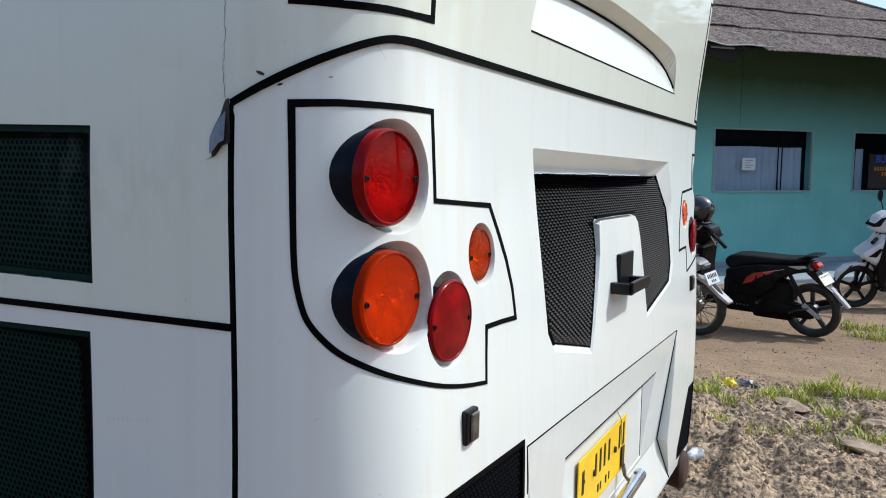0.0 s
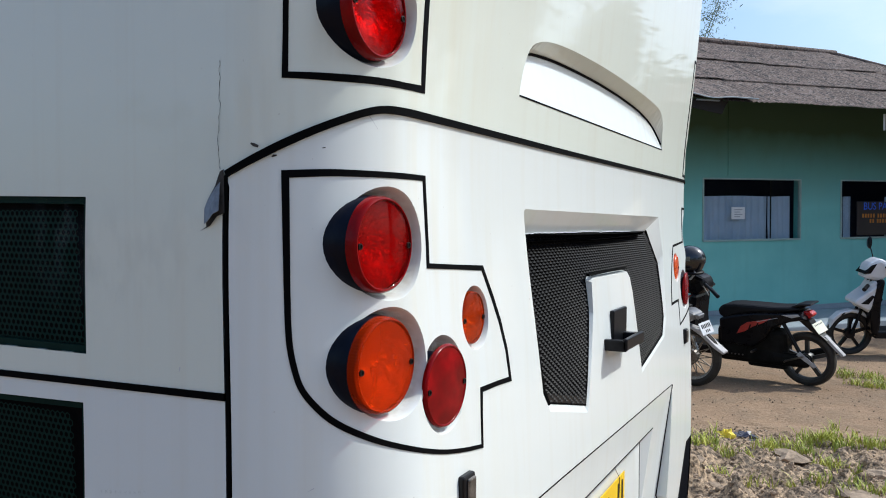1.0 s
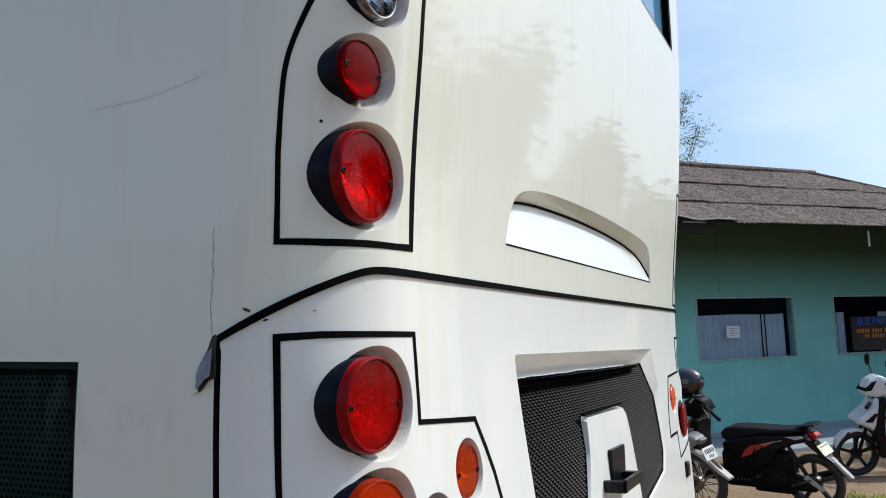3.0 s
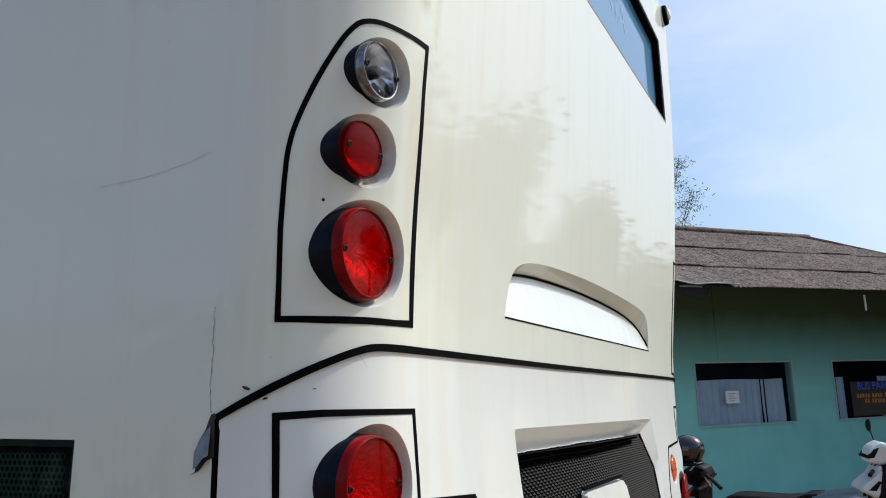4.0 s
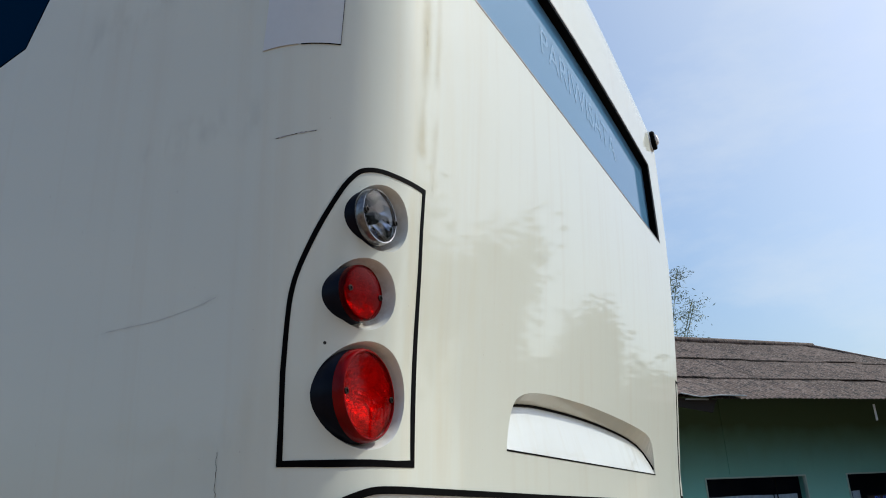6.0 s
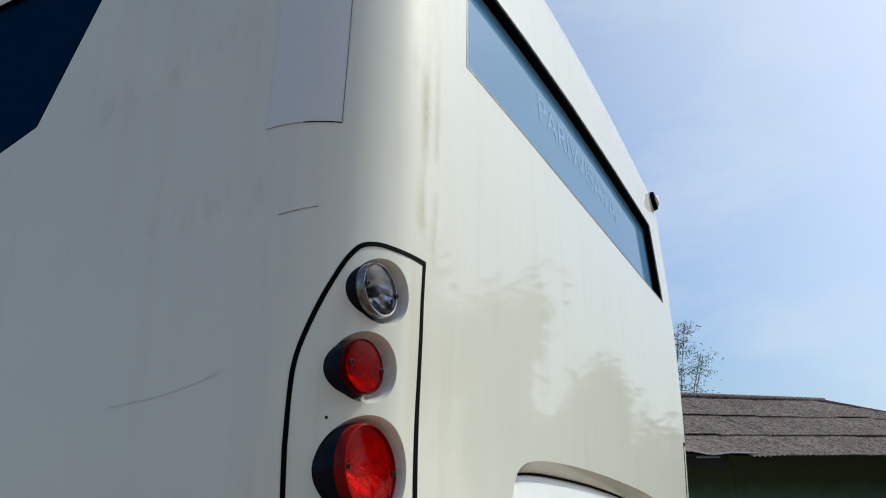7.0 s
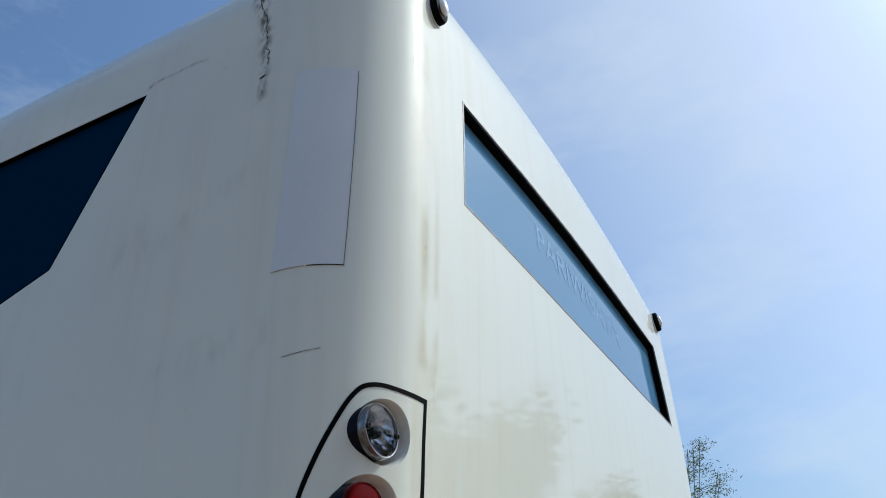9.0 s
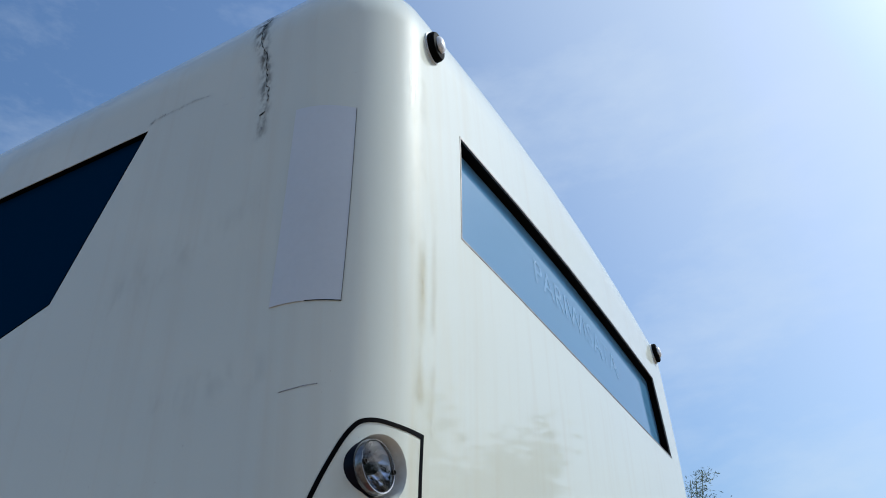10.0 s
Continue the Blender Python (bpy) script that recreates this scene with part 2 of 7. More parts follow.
# the rear film's blue paints in most of the sky reflection
REAR_GLASS = glass("sky_tinted_rear_glass", (0.05, 0.07, 0.09), 0.015, 0.12, (0.135, 0.31, 0.52), 1.4)
SIDE_GLASS = glass("dark_side_glass", (0.01, 0.02, 0.035), 0.02, 0.4, (0.003, 0.034, 0.095), 1.02)
CLEAR_GLASS = glass("clear_lens", (0.92, 0.93, 0.95), 0.02, 0.97, (0.02, 0.03, 0.04), 1.4)
ROOM_GLASS = glass("window_glass", (0.93, 0.96, 0.98), 0.02, 0.98, (0.02, 0.03, 0.06), 1.06)

# ---- small mesh tools ----


def obj(name, verts, faces, material, parent=None, label="", smooth=False, normals=None):
    me = bpy.data.meshes.new(name)
    me.from_pydata([tuple(v) for v in verts], [], faces)
    me.materials.append(material)
    if smooth:
        me.polygons.foreach_set("use_smooth", [True] * len(me.polygons))
    if normals is not None:
        me.normals_split_custom_set_from_vertices([tuple(n) for n in normals])
    me.update()
    ob = new(name, me)
    if parent is not None:
        ob.parent = parent
    if label:
        ob["label"] = label
    return ob


def part(name, bm, material, parent, label="", smooth=False):
    """Links a bmesh as one mesh object under a thing or a part."""
    me = bpy.data.meshes.new(name)
    bm.to_mesh(me)
    bm.free()
    me.materials.append(material)
    if smooth:
        me.polygons.foreach_set("use_smooth", [True] * len(me.polygons))
    ob = new(name, me)
    if parent is not None:
        ob.parent = parent
    if label:
        ob["label"] = label
    return ob


def box(bm, lo, hi, bevel=0.0, m=None):
    lo, hi = Vector(lo), Vector(hi)
    r = bmesh.ops.create_cube(bm, size=1.0, matrix=Matrix.Translation((lo + hi) / 2) @ Matrix.Diagonal((*(hi - lo), 1)))
    vs = r["verts"]
    if bevel:
        es = list({e for v in vs for e in v.link_edges})
        g = bmesh.ops.bevel(bm, geom=es, offset=bevel, segments=2, affect="EDGES", profile=0.5)
        vs = list({v for f in g["faces"] for v in f.verts} | {v for v in vs if v.is_valid})
    if m is not None:
        bmesh.ops.transform(bm, matrix=m, verts=vs)
    return vs


def boxed(name, lo, hi, material, parent, bevel=0.0, label="", m=None):
    bm = bmesh.new()
    box(bm, lo, hi, bevel, m)
    return part(name, bm, material, parent, label)


def lathe(profile, axis_m, seg=40, cap=True):
    """Verts and faces of a profile (radius, height) turned round local z and placed by axis_m."""
    vs, fs = [], []
    for r, h in profile:
        for k in range(seg):
            a = 2 * math.pi * k / seg
            vs.append(axis_m @ Vector((r * math.cos(a), r * math.sin(a), h)))
    for i in range(len(profile) - 1):
        for k in range(seg):
            a, b = i * seg + k, i * seg + (k + 1) % seg
            fs.append((a, b, b + seg, a + seg))
    if cap and profile[-1][0] > 1e-6:
        fs.append(tuple(range((len(profile) - 1) * seg, len(profile) * seg)))
    return vs, fs


def turned(name, profile, axis_m, material, parent, label="", seg=40, smooth=True, cap=True):
    vs, fs = lathe(profile, axis_m, seg, cap)
    ob = obj(name, vs, fs, material, parent, label, smooth)
    if smooth:
        ob.data.set_sharp_from_angle(angle=radians(38))
    return ob


def tube(name, points, radius, material, parent, label="", seg=10):
    """A round bar through points."""
    pts = [Vector(p) for p in points]
    vs, fs = [], []
    for i, p in enumerate(pts):
        d = (pts[min(i + 1, len(pts) - 1)] - pts[max(i - 1, 0)]).normalized()
        side = d.orthogonal().normalized() if i == 0 else (side - d * side.dot(d)).normalized()
        up = d.cross(side)
        for k in range(seg):
            a = 2 * math.pi * k / seg
            vs.append(p + radius * (math.cos(a) * side + math.sin(a) * up))
    for i in range(len(pts) - 1):
        for k in range(seg):
            a, b = i * seg + k, i * seg + (k + 1) % seg
            fs.append((a, b, b + seg, a + seg))
    fs += [tuple(reversed(range(seg))), tuple(range(len(vs) - seg, len(vs)))]
    ob = obj(name, vs, fs, material, parent, label, True)
    ob.data.set_sharp_from_angle(angle=radians(50))
    return ob


def extruded(bm, outline, depth, m, bevel=0.0):
    """A closed outline (x, y) given thickness along local z, centred, placed by m."""
    vs = [bm.verts.new(m @ Vector((x, y, -depth / 2))) for x, y in outline]
    f = bm.faces.new(vs)
    r = bmesh.ops.extrude_face_region(bm, geom=[f])
    top = [g for g in r["geom"] if isinstance(g, bmesh.types.BMVert)]
    bmesh.ops.translate(bm, verts=top, vec=m.to_3x3() @ Vector((0, 0, depth)))
    if bevel:
        es = list({e for v in vs + top for e in v.link_edges})
        bmesh.ops.bevel(bm, geom=es, offset=bevel, segments=2, affect="EDGES", profile=0.5)
    bmesh.ops.recalc_face_normals(bm, faces=bm.faces)


# ---- the bus: shape of its skin ----
WIDTH, CORNER, LENGTH = 2.5, 0.18, 10.5
ARC = CORNER * math.pi / 2
FLAT = WIDTH - 2 * CORNER
AROUND = 2 * ARC + FLAT            # skin length from the start of one rear corner to the end of the other
EDGE, EDGE_R = 3.19, 0.26          # height at which the roof begins to round, and its radius
TOP = EDGE + EDGE_R * math.pi / 2
REAR = [(0.3, -0.02), (0.7, -0.045), (1.0, -0.050), (1.3, -0.038), (1.5, -0.020), (1.7, -0.004), (1.9, -0.008), (2.26, -0.045), (2.6, -0.070), (2.9, -0.080), (3.2, -0.085), (3.8, -0.09)]


def rear_at(z):
    """How far the rear stands behind y = 0 at a height, smoothly."""
    def raw(h):
        return float(np.interp(h, [k for k, _ in REAR], [v for _, v in REAR]))
    return sum(raw(z + d) for d in (-0.12, -0.06, 0, 0.06, 0.12)) / 5


REAR_TABLE = np.array([rear_at(0.2 + 0.01 * k) for k in range(370)])
REAR_H = np.array([0.2 + 0.01 * k for k in range(370)])


def skin(u, v):
    """A point of the bus skin: u runs along the outline from the left side (u < 0) round the corner and over the rear, v up the skin."""
    a = min(max((v - EDGE) / EDGE_R, 0.0), math.pi / 2)
    z = v if v < EDGE else EDGE + EDGE_R * math.sin(a)
    inset = EDGE_R * (1 - math.cos(a))
    t = min(max((z - 1.8) / 1.6, 0.0), 1.0)
    x0, y0 = 0.05 * t * t + inset, float(np.interp(z, REAR_H, REAR_TABLE)) + inset
    w = u
    mirror = u > AROUND / 2
    if mirror:
        w = AROUND - u
    c = min(max(w, 0.0), ARC) / CORNER
    x = x0 + CORNER - CORNER * math.cos(c) + max(w - ARC, 0.0) * (WIDTH - 2 * x0 - 2 * CORNER) / FLAT
    y = y0 + CORNER - CORNER * math.sin(c) + max(-w, 0.0)
    s = min(max((z - 2.95) / 0.45, 0.0), 1.0)
    crown = max(0.0, 1 - ((x - WIDTH / 2) / (WIDTH / 2)) ** 2)
    z += 0.16 * crown * s * s * (3 - 2 * s)
    return Vector((WIDTH - x if mirror else x, y, z))


def skin_n(u, v):
    h = 0.002
    n = (skin(u + h, v) - skin(u - h, v)).cross(skin(u, v + h) - skin(u, v - h))
    return n.normalized() if n.length > 1e-12 else Vector((0, 0, 1))


def on_rear(x):
    """u for a place x on the flat of the rear."""
    return x - CORNER + ARC


def dense(points, step, closed=True):
    """Points added along a line so that none are further apart than step."""
    out = []
    n = len(points)
    for i in range(n if closed else n - 1):
        a, b = Vector(points[i]), Vector(points[(i + 1) % n])
        k = max(1, math.ceil((b - a).length / step))
        out += [tuple(a.lerp(b, j / k)) for j in range(k)]
    if not closed:
        out.append(tuple(points[-1]))
    return out


def inset(points, d):
    """A closed outline drawn in by d."""
    out, n = [], len(points)
    turn = sum(points[i][0] * points[(i + 1) % n][1] - points[(i + 1) % n][0] * points[i][1] for i in range(n))
    s = d if turn > 0 else -d
    for i, p in enumerate(points):
        a, b = Vector(points[i - 1]), Vector(points[(i + 1) % n])
        t = (b - a).normalized()
        out.append((p[0] - t[1] * s, p[1] + t[0] * s))
    return out


def smooth_line(points, turns=2):
    """Corner cutting on an open line, ends kept."""
    for _ in range(turns):
        out = [points[0]]
        for a, b in zip(points, points[1:]):
            out += [tuple(p * 0.75 + q * 0.25 for p, q in zip(a, b)), tuple(p * 0.25 + q * 0.75 for p, q in zip(a, b))]
        out.append(points[-1])
        points = out
    return points


def inside(poly, pts):
    x, y = pts[:, 0], pts[:, 1]
    hit = np.zeros(len(pts), bool)
    p = np.array(poly)
    q = np.roll(p, -1, 0)
    for (x1, y1), (x2, y2) in zip(p, q):
        if y1 != y2:
            hit ^= ((y1 > y) != (y2 > y)) & (x < (x2 - x1) * (y - y1) / (y2 - y1) + x1)
    return hit


def sheet(name, outline, holes, material, parent, label="", us=(), vs=(), lip=0.012, step=0.03):
    """A pressed panel of the skin with holes; its edges are folded inwards by lip."""
    verts, edges = [], []
    loops = [dense(outline, step)] + [dense(h, 0.012) for h in holes]
    for loop in loops:
        k = len(verts)
        verts += [Vector(p) for p in loop]
        edges += [(k + i, k + (i + 1) % len(loop)) for i in range(len(loop))]
    grid = np.array([(a, b) for a in us for b in vs])
    keep = inside(loops[0], grid)
    for h in loops[1:]:
        keep &= ~inside(h, grid)
    solid = np.array([tuple(v) for v in verts])
    grid = grid[keep]
    far = np.array([np.min((solid[:, 0] - g[0]) ** 2 + (solid[:, 1] - g[1]) ** 2) > 0.008 ** 2 for g in grid])
    verts += [Vector(g) for g in grid[far]]
    out, _, tris, orig, *_ = geometry.delaunay_2d_cdt(verts, edges, [], 0, 1e-5)
    flat = np.array([tuple(v) for v in out])
    mid = np.array([flat[list(t)].mean(0) for t in tris])
    keep = inside(loops[0], mid)
    for h in loops[1:]:
        keep &= ~inside(h, mid)
    faces = [tuple(t) for t, k in zip(tris, keep) if k]
    pos = [skin(*p) for p in flat]
    nor = [skin_n(*p) for p in flat]
    loop_n = [nor[i] for f in faces for i in f]
    where = {o: i for i, os in enumerate(orig) for o in os}
    start = 0
    for loop in loops:
        k, m = len(pos), len(loop)
        ids = [where[start + i] for i in range(m)]
        start += m
        pos += [pos[i] - nor[i] * lip for i in ids]
        area = sum(loop[i][0] * loop[(i + 1) % m][1] - loop[(i + 1) % m][0] * loop[i][1] for i in range(m))
        sign = (1 if area > 0 else -1) * (1 if loop is loops[0] else -1)
        for i in range(m):
            j = (i + 1) % m
            d = Vector(loop[j]) - Vector(loop[i])
            o = Vector((d[1], -d[0])).normalized() * sign * 0.003
            w = (skin(loop[i][0] + o[0], loop[i][1] + o[1]) - skin(*loop[i])).normalized()
            faces.append((ids[i], ids[j], k + j, k + i))
            loop_n += [w] * 4
    ob = obj(name, pos, faces, material, parent, label, True)
    me = ob.data
    rims = {tuple(sorted((where[k], where[j]))) for k, j in edges}
    sharp = me.attributes.new("sharp_edge", "BOOLEAN", "EDGE")
    sharp.data.foreach_set("value", [tuple(sorted(e.vertices)) in rims for e in me.edges])
    ob.data.normals_split_custom_set([tuple(n) for n in loop_n])
    return ob


def ribbon(name, line, width, material, parent, label="", lift=0.0025, sink=0.004, closed=False):
    """A raised strip along a line (u, v) of the skin; a third number at a point is its width there."""
    pts = dense(line, 0.02, closed)
    n = len(pts)
    vs, fs = [], []
    for i in range(n):
        p = Vector(pts[i][:2])
        wide = pts[i][2] if len(pts[i]) > 2 else width
        a = Vector(pts[i - 1][:2]) if (closed or i > 0) else None
        b = Vector(pts[(i + 1) % n][:2]) if (closed or i < n - 1) else None
        d1 = (p - a).normalized() if a is not None else (b - p).normalized()
        d2 = (b - p).normalized() if b is not None else d1
        t = (d1 + d2).normalized() if (d1 + d2).length > 1e-6 else d1
        s = Vector((-t[1], t[0])) * (wide / 2 / max(0.45, t.dot(d1)))
        for q, h in ((p - s, -sink), (p - s * 0.92, lift), (p + s * 0.92, lift), (p + s, -sink)):
            vs.append(skin(q[0], q[1]) + skin_n(q[0], q[1]) * h)
    for i in range(n if closed else n - 1):
        j = (i + 1) % n
        for k in range(3):
            fs.append((4 * i + k, 4 * j + k, 4 * j + k + 1, 4 * i + k + 1))
    if not closed:
        fs += [(0, 1, 2, 3), (4 * n - 1, 4 * n - 2, 4 * n - 3, 4 * n - 4)]
    return obj(name, vs, fs, material, parent, label)


def flip(line):
    """The same line on the other half of the bus."""
    return [(AROUND - p[0], *p[1:]) for p in line]

# ---- the bus ----
bus = tagged(new("bus"), "white parked coach with black pinstriped round lamp clusters", "bus")

# the seam that arches over both corners, and the side seams
ARCH = [(0.0105, 1.7168, 0.0078), (0.035, 1.7285, 0.0092), (0.060, 1.7408, 0.0104), (0.0964, 1.7586, 0.0108), (0.1321, 1.775, 0.0106), (0.1693, 1.790, 0.0104), (0.1908, 1.7975, 0.0104), (0.2113, 1.8030, 0.0106), (0.2290, 1.8052, 0.0108), (0.2664, 1.8058, 0.0110), (0.350, 1.8063, 0.0108),
        (0.63, 1.808, 0.0106), (0.95, 1.8097, 0.0106), (1.43, 1.8144, 0.0106), (2.21, 1.8222, 0.0106), (AROUND - 0.22, 1.8235, 0.0106), (AROUND - 0.12, 1.800, 0.0106), (AROUND - 0.008, 1.735, 0.009)]


def seam_u(v):
    """The upright seam leans back a little towards its foot."""
    return -0.0065 + 0.058 * (v - 1.432)


def side_seam(u):
    return 1.4315 + 0.0165 * max(u, -1.2)



REFLECTOR = two_scale("dull_reflector", (0.55, 0.56, 0.58), (0.85, 0.86, 0.88), 60.0, 260.0, (0.18, 0.32), 0.8, 0.003, metal=1.0)
RIM_GREY = two_scale("clear_plastic_rim", (0.10, 0.10, 0.11), (0.34, 0.34, 0.35), 40.0, 160.0, (0.08, 0.18), 0.1, metal=0.7)
BOWL = two_scale("grey_reflector_bowl", (0.04, 0.052, 0.075), (0.46, 0.50, 0.58), 60.0, 110.0, (0.04, 0.10), 0.1, 0.002, metal=1.0)
SCREW = two_scale("dark_screw", (0.006, 0.0055, 0.005), (0.022, 0.019, 0.016), 60.0, 300.0, (0.4, 0.6), 0.1, metal=0.4, spec=0.2)
# lamps: place of the lens centre (x, y, z), turn outwards in degrees, radius, lens material, words
LAMPS = [
    ("tail_lamp", (0.120, 0.000, 1.6290), 10, 0.064, RED, "round red tail lamp in a black housing"),
    ("indicator_lamp", (0.114, -0.014, 1.4715), 10, 0.063, AMBER, "round orange indicator lamp in a black housing"),
    ("brake_lamp", (0.2380, -0.0357, 1.4240), 3.3, 0.0592, RED_DEEP, "round deep red brake lamp"),
    ("marker_lamp", (0.3650, -0.020, 1.5075), 0, 0.0412, AMBER_SMALL, "small round orange lamp"),
    ("stop_lamp", (0.102, -0.005, 1.9315), 10, 0.0625, RED, "large round red lamp in a black housing"),
    ("fog_lamp", (0.087, -0.0225, 2.0730), 10, 0.0425, RED_FACET, "round dark red lamp with two screw holes"),
    ("reversing_lamp", (0.106, -0.031, 2.190), 10, 0.042, CHROME, "round clear reversing lamp with a silver reflector"),
]
# the drums of these stand a little askew in their wells: centre of the front face, turn, radius
FACES = {
    "tail_lamp": ((0.105, -0.0087, 1.6280), 6, 0.0611), "indicator_lamp": ((0.1012, -0.0153, 1.4720), 7, 0.0615),
    "stop_lamp": ((0.1007, -0.0012, 1.9304), 4, 0.0622), "fog_lamp": ((0.0780, -0.0094, 2.0700), 7, 0.0393),
    "reversing_lamp": ((0.0980, -0.0224, 2.1889), 6, 0.0412),
}


def lamp_axes(turn):
    n = Vector((-math.sin(radians(turn)), -math.cos(radians(turn)), 0))
    return n, Vector((math.cos(radians(turn)), -math.sin(radians(turn)), 0)), Vector((0, 0, 1))


def skin_on_line(p, n):
    """u at which the skin at p's height meets the level line through p along n."""
    lo, hi = -0.3, 1.2
    side = Vector((n[1], -n[0], 0))

    def f(u):
        return (skin(u, p[2]) - p).dot(side)
    a = f(lo)
    for _ in range(40):
        mid = (lo + hi) / 2
        if (f(mid) > 0) == (a > 0):
            lo = mid
        else:
            hi = mid
    return (lo + hi) / 2


def well_shift(c):
    """How far a well lies off its lamp's first axis."""
    return 0.003 if c[2] > 1.8 else 0.007


def well_outline(c, turn, r, count=44):
    shift = well_shift(c)
    n, e1, e2 = lamp_axes(turn)
    ring = []
    for k in range(count):
        a = 2 * math.pi * k / count
        p = Vector(c) + e1 * (shift + r * math.cos(a)) + e2 * (r * math.sin(a))
        ring.append((skin_on_line(p, n), p[2]))
    return ring


WELLS = [well_outline(c, turn, r + (0.0115 if r > 0.05 else 0.0095)) for _, c, turn, r, *_ in LAMPS]


def clear_of(ring, other, gap):
    """A ring with the points that run into another ring pushed out of it."""
    mid = sum((Vector(q) for q in other), Vector((0, 0))) / len(other)
    polar = sorted((math.atan2(q[1] - mid.y, q[0] - mid.x), (Vector(q) - mid).length) for q in other)
    out = []
    for q in ring:
        d = Vector(q) - mid
        reach = float(np.interp(math.atan2(d.y, d.x), [a for a, _ in polar], [b for _, b in polar])) + gap
        out.append(tuple(mid + d.normalized() * reach) if d.length < reach else q)
    return out


WELLS[2] = clear_of(WELLS[2], WELLS[1], 0.004)     # the brake lamp's well stops short of the indicator's

# openings of the rear
R = on_rear
RECESS = [(0.613, 1.677), (0.617, 1.683), (0.626, 1.6845), (1.858, 1.684), (1.905, 1.56), (1.895, 1.36), (1.85, 1.298), (1.506, 1.236), (1.445, 1.469), (1.424, 1.512), (1.395, 1.529), (1.060, 1.531), (1.045, 1.522), (1.040, 1.45), (0.955, 1.236), (0.700, 1.290), (0.664, 1.33)]
RECESS_IN = [(0.640, 1.634), (0.643, 1.637), (0.648, 1.638), (1.775, 1.638), (1.872, 1.535), (1.862, 1.36), (1.82, 1.305), (1.512, 1.252), (1.449, 1.475), (1.427, 1.518), (1.397, 1.535), (1.058, 1.537), (1.041, 1.528), (1.036, 1.455), (0.951, 1.252), (0.706, 1.304), (0.676, 1.340)]
SCOOP_BASE = [(0.579, 1.889), (1.878, 1.9025)]
SCOOP_TOP = [(0.579, 1.889), (0.581, 1.905), (0.585, 1.923), (0.594, 1.9475), (0.606, 1.968), (0.621, 1.984), (0.645, 1.9965), (0.692, 2.009), (0.767, 2.0184), (0.868, 2.0252), (0.981, 2.0298), (1.141, 2.034), (1.328, 2.0348), (1.548, 2.0320), (1.701, 2.0272), (1.79, 2.0205), (1.838, 2.006), (1.858, 1.985), (1.868, 1.950), (1.872, 1.925), (1.878, 1.9025)]
SCOOP_TOP = smooth_line(SCOOP_TOP, 1)
HATCH = [(0.542, 1.148), (1.948, 1.125), (1.880, 0.765), (1.975, 0.605), (0.555, 0.605), (0.575, 0.765)]
WINDOW = [(0.351, 2.743), (0.360, 2.90), (0.367, 3.036), (0.75, 3.055), (1.125, 3.066), (1.60, 3.070), (2.134, 3.072), (2.186, 2.781), (0.606, 2.751)]


def window_low(x):
    return float(np.interp(x, (0.351, 0.606, 2.186), (2.743, 2.751, 2.781)))


def window_high(x):
    return float(np.interp(x, (0.367, 0.75, 1.125, 1.60, 2.134), (3.036, 3.055, 3.066, 3.070, 3.072)))


low_holes = WELLS[:4] + [[(AROUND - u, v) for u, v in w] for w in WELLS[:4]]
low_holes += [[(R(x), z) for x, z in RECESS], [(R(x), z) for x, z in HATCH]]
LOW_GRILLE_U = [(0.02, 1.174), (0.329, 1.168), (0.6254, 1.1615), (0.621, 0.93), (0.02, 0.96)]
FAR_GRILLE_U = [(0.25, 0.86), (0.365, 0.86), (0.40, 0.82), (0.505, 0.665), (0.50, 0.635), (0.25, 0.625)]
low_holes += [LOW_GRILLE_U, flip(FAR_GRILLE_U)]
up_holes = WELLS[4:] + [[(AROUND - u, v) for u, v in w] for w in WELLS[4:]]
up_holes += [[(R(x), z) for x, z in SCOOP_TOP], [(R(x), z) for x, z in WINDOW]]

G = 0.005  # half of a panel gap
us_rear = [0.01 * k for k in range(0, 34)] + [0.34 + 0.05 * k for k in range(0, 41)] + [AROUND - 0.01 * k for k in range(33, -1, -1)]
lower = [(seam_u(0.595) + G, 0.595), (AROUND - seam_u(0.595) - G, 0.595), (AROUND - seam_u(1.70) - G, 1.70)]
lower += [(u, v - G) for u, v, _ in reversed(ARCH)] + [(seam_u(1.70) + G, 1.70), (seam_u(1.4) + G, 1.4)]
sheet("rear_lower_panel", lower, low_holes, WHITE_LOW, bus, "glossy white moulded lower rear panel", us_rear, [0.5 + 0.035 * k for k in range(38)])

FAR = LENGTH
upper = [(-FAR, side_seam(-FAR) + G), (-1.2, side_seam(-1.2) + G), (seam_u(1.43) - G, side_seam(0) + G), (seam_u(1.712) - G, 1.712)]
upper += [(u, v + G) for u, v, _ in ARCH]
upper += [(AROUND - seam_u(1.70) + G, 1.70), (AROUND - seam_u(1.43) + G, side_seam(0) + G), (AROUND + FAR, side_seam(-FAR) + G), (AROUND + FAR, TOP), (-FAR, TOP)]
SIDE_VENT = [(-0.80, 1.4655), (-0.2605, 1.4675), (-0.2445, 1.6894), (-0.80, 1.697)]
SIDE_WINDOW = [(-0.609, 2.666), (-0.442, 3.079), (-1.6, 3.098), (-9.8, 3.098), (-9.8, 2.30), (-1.45, 2.40)]
us_all = [-FAR + 0.4 * k for k in range(1, 24)] + [-0.95 + 0.09 * k for k in range(10)] + us_rear + [AROUND + 0.05 + 0.4 * k for k in range(1, 25)]
vs_up = [1.47 + 0.04 * k for k in range(43)] + [EDGE + EDGE_R * math.pi / 2 * k / 12 for k in range(0, 13)]
sheet("upper_body", upper, up_holes + [SIDE_VENT, SIDE_WINDOW], WHITE, bus, "weathered white upper body with yellowish water streaks", us_all, vs_up)

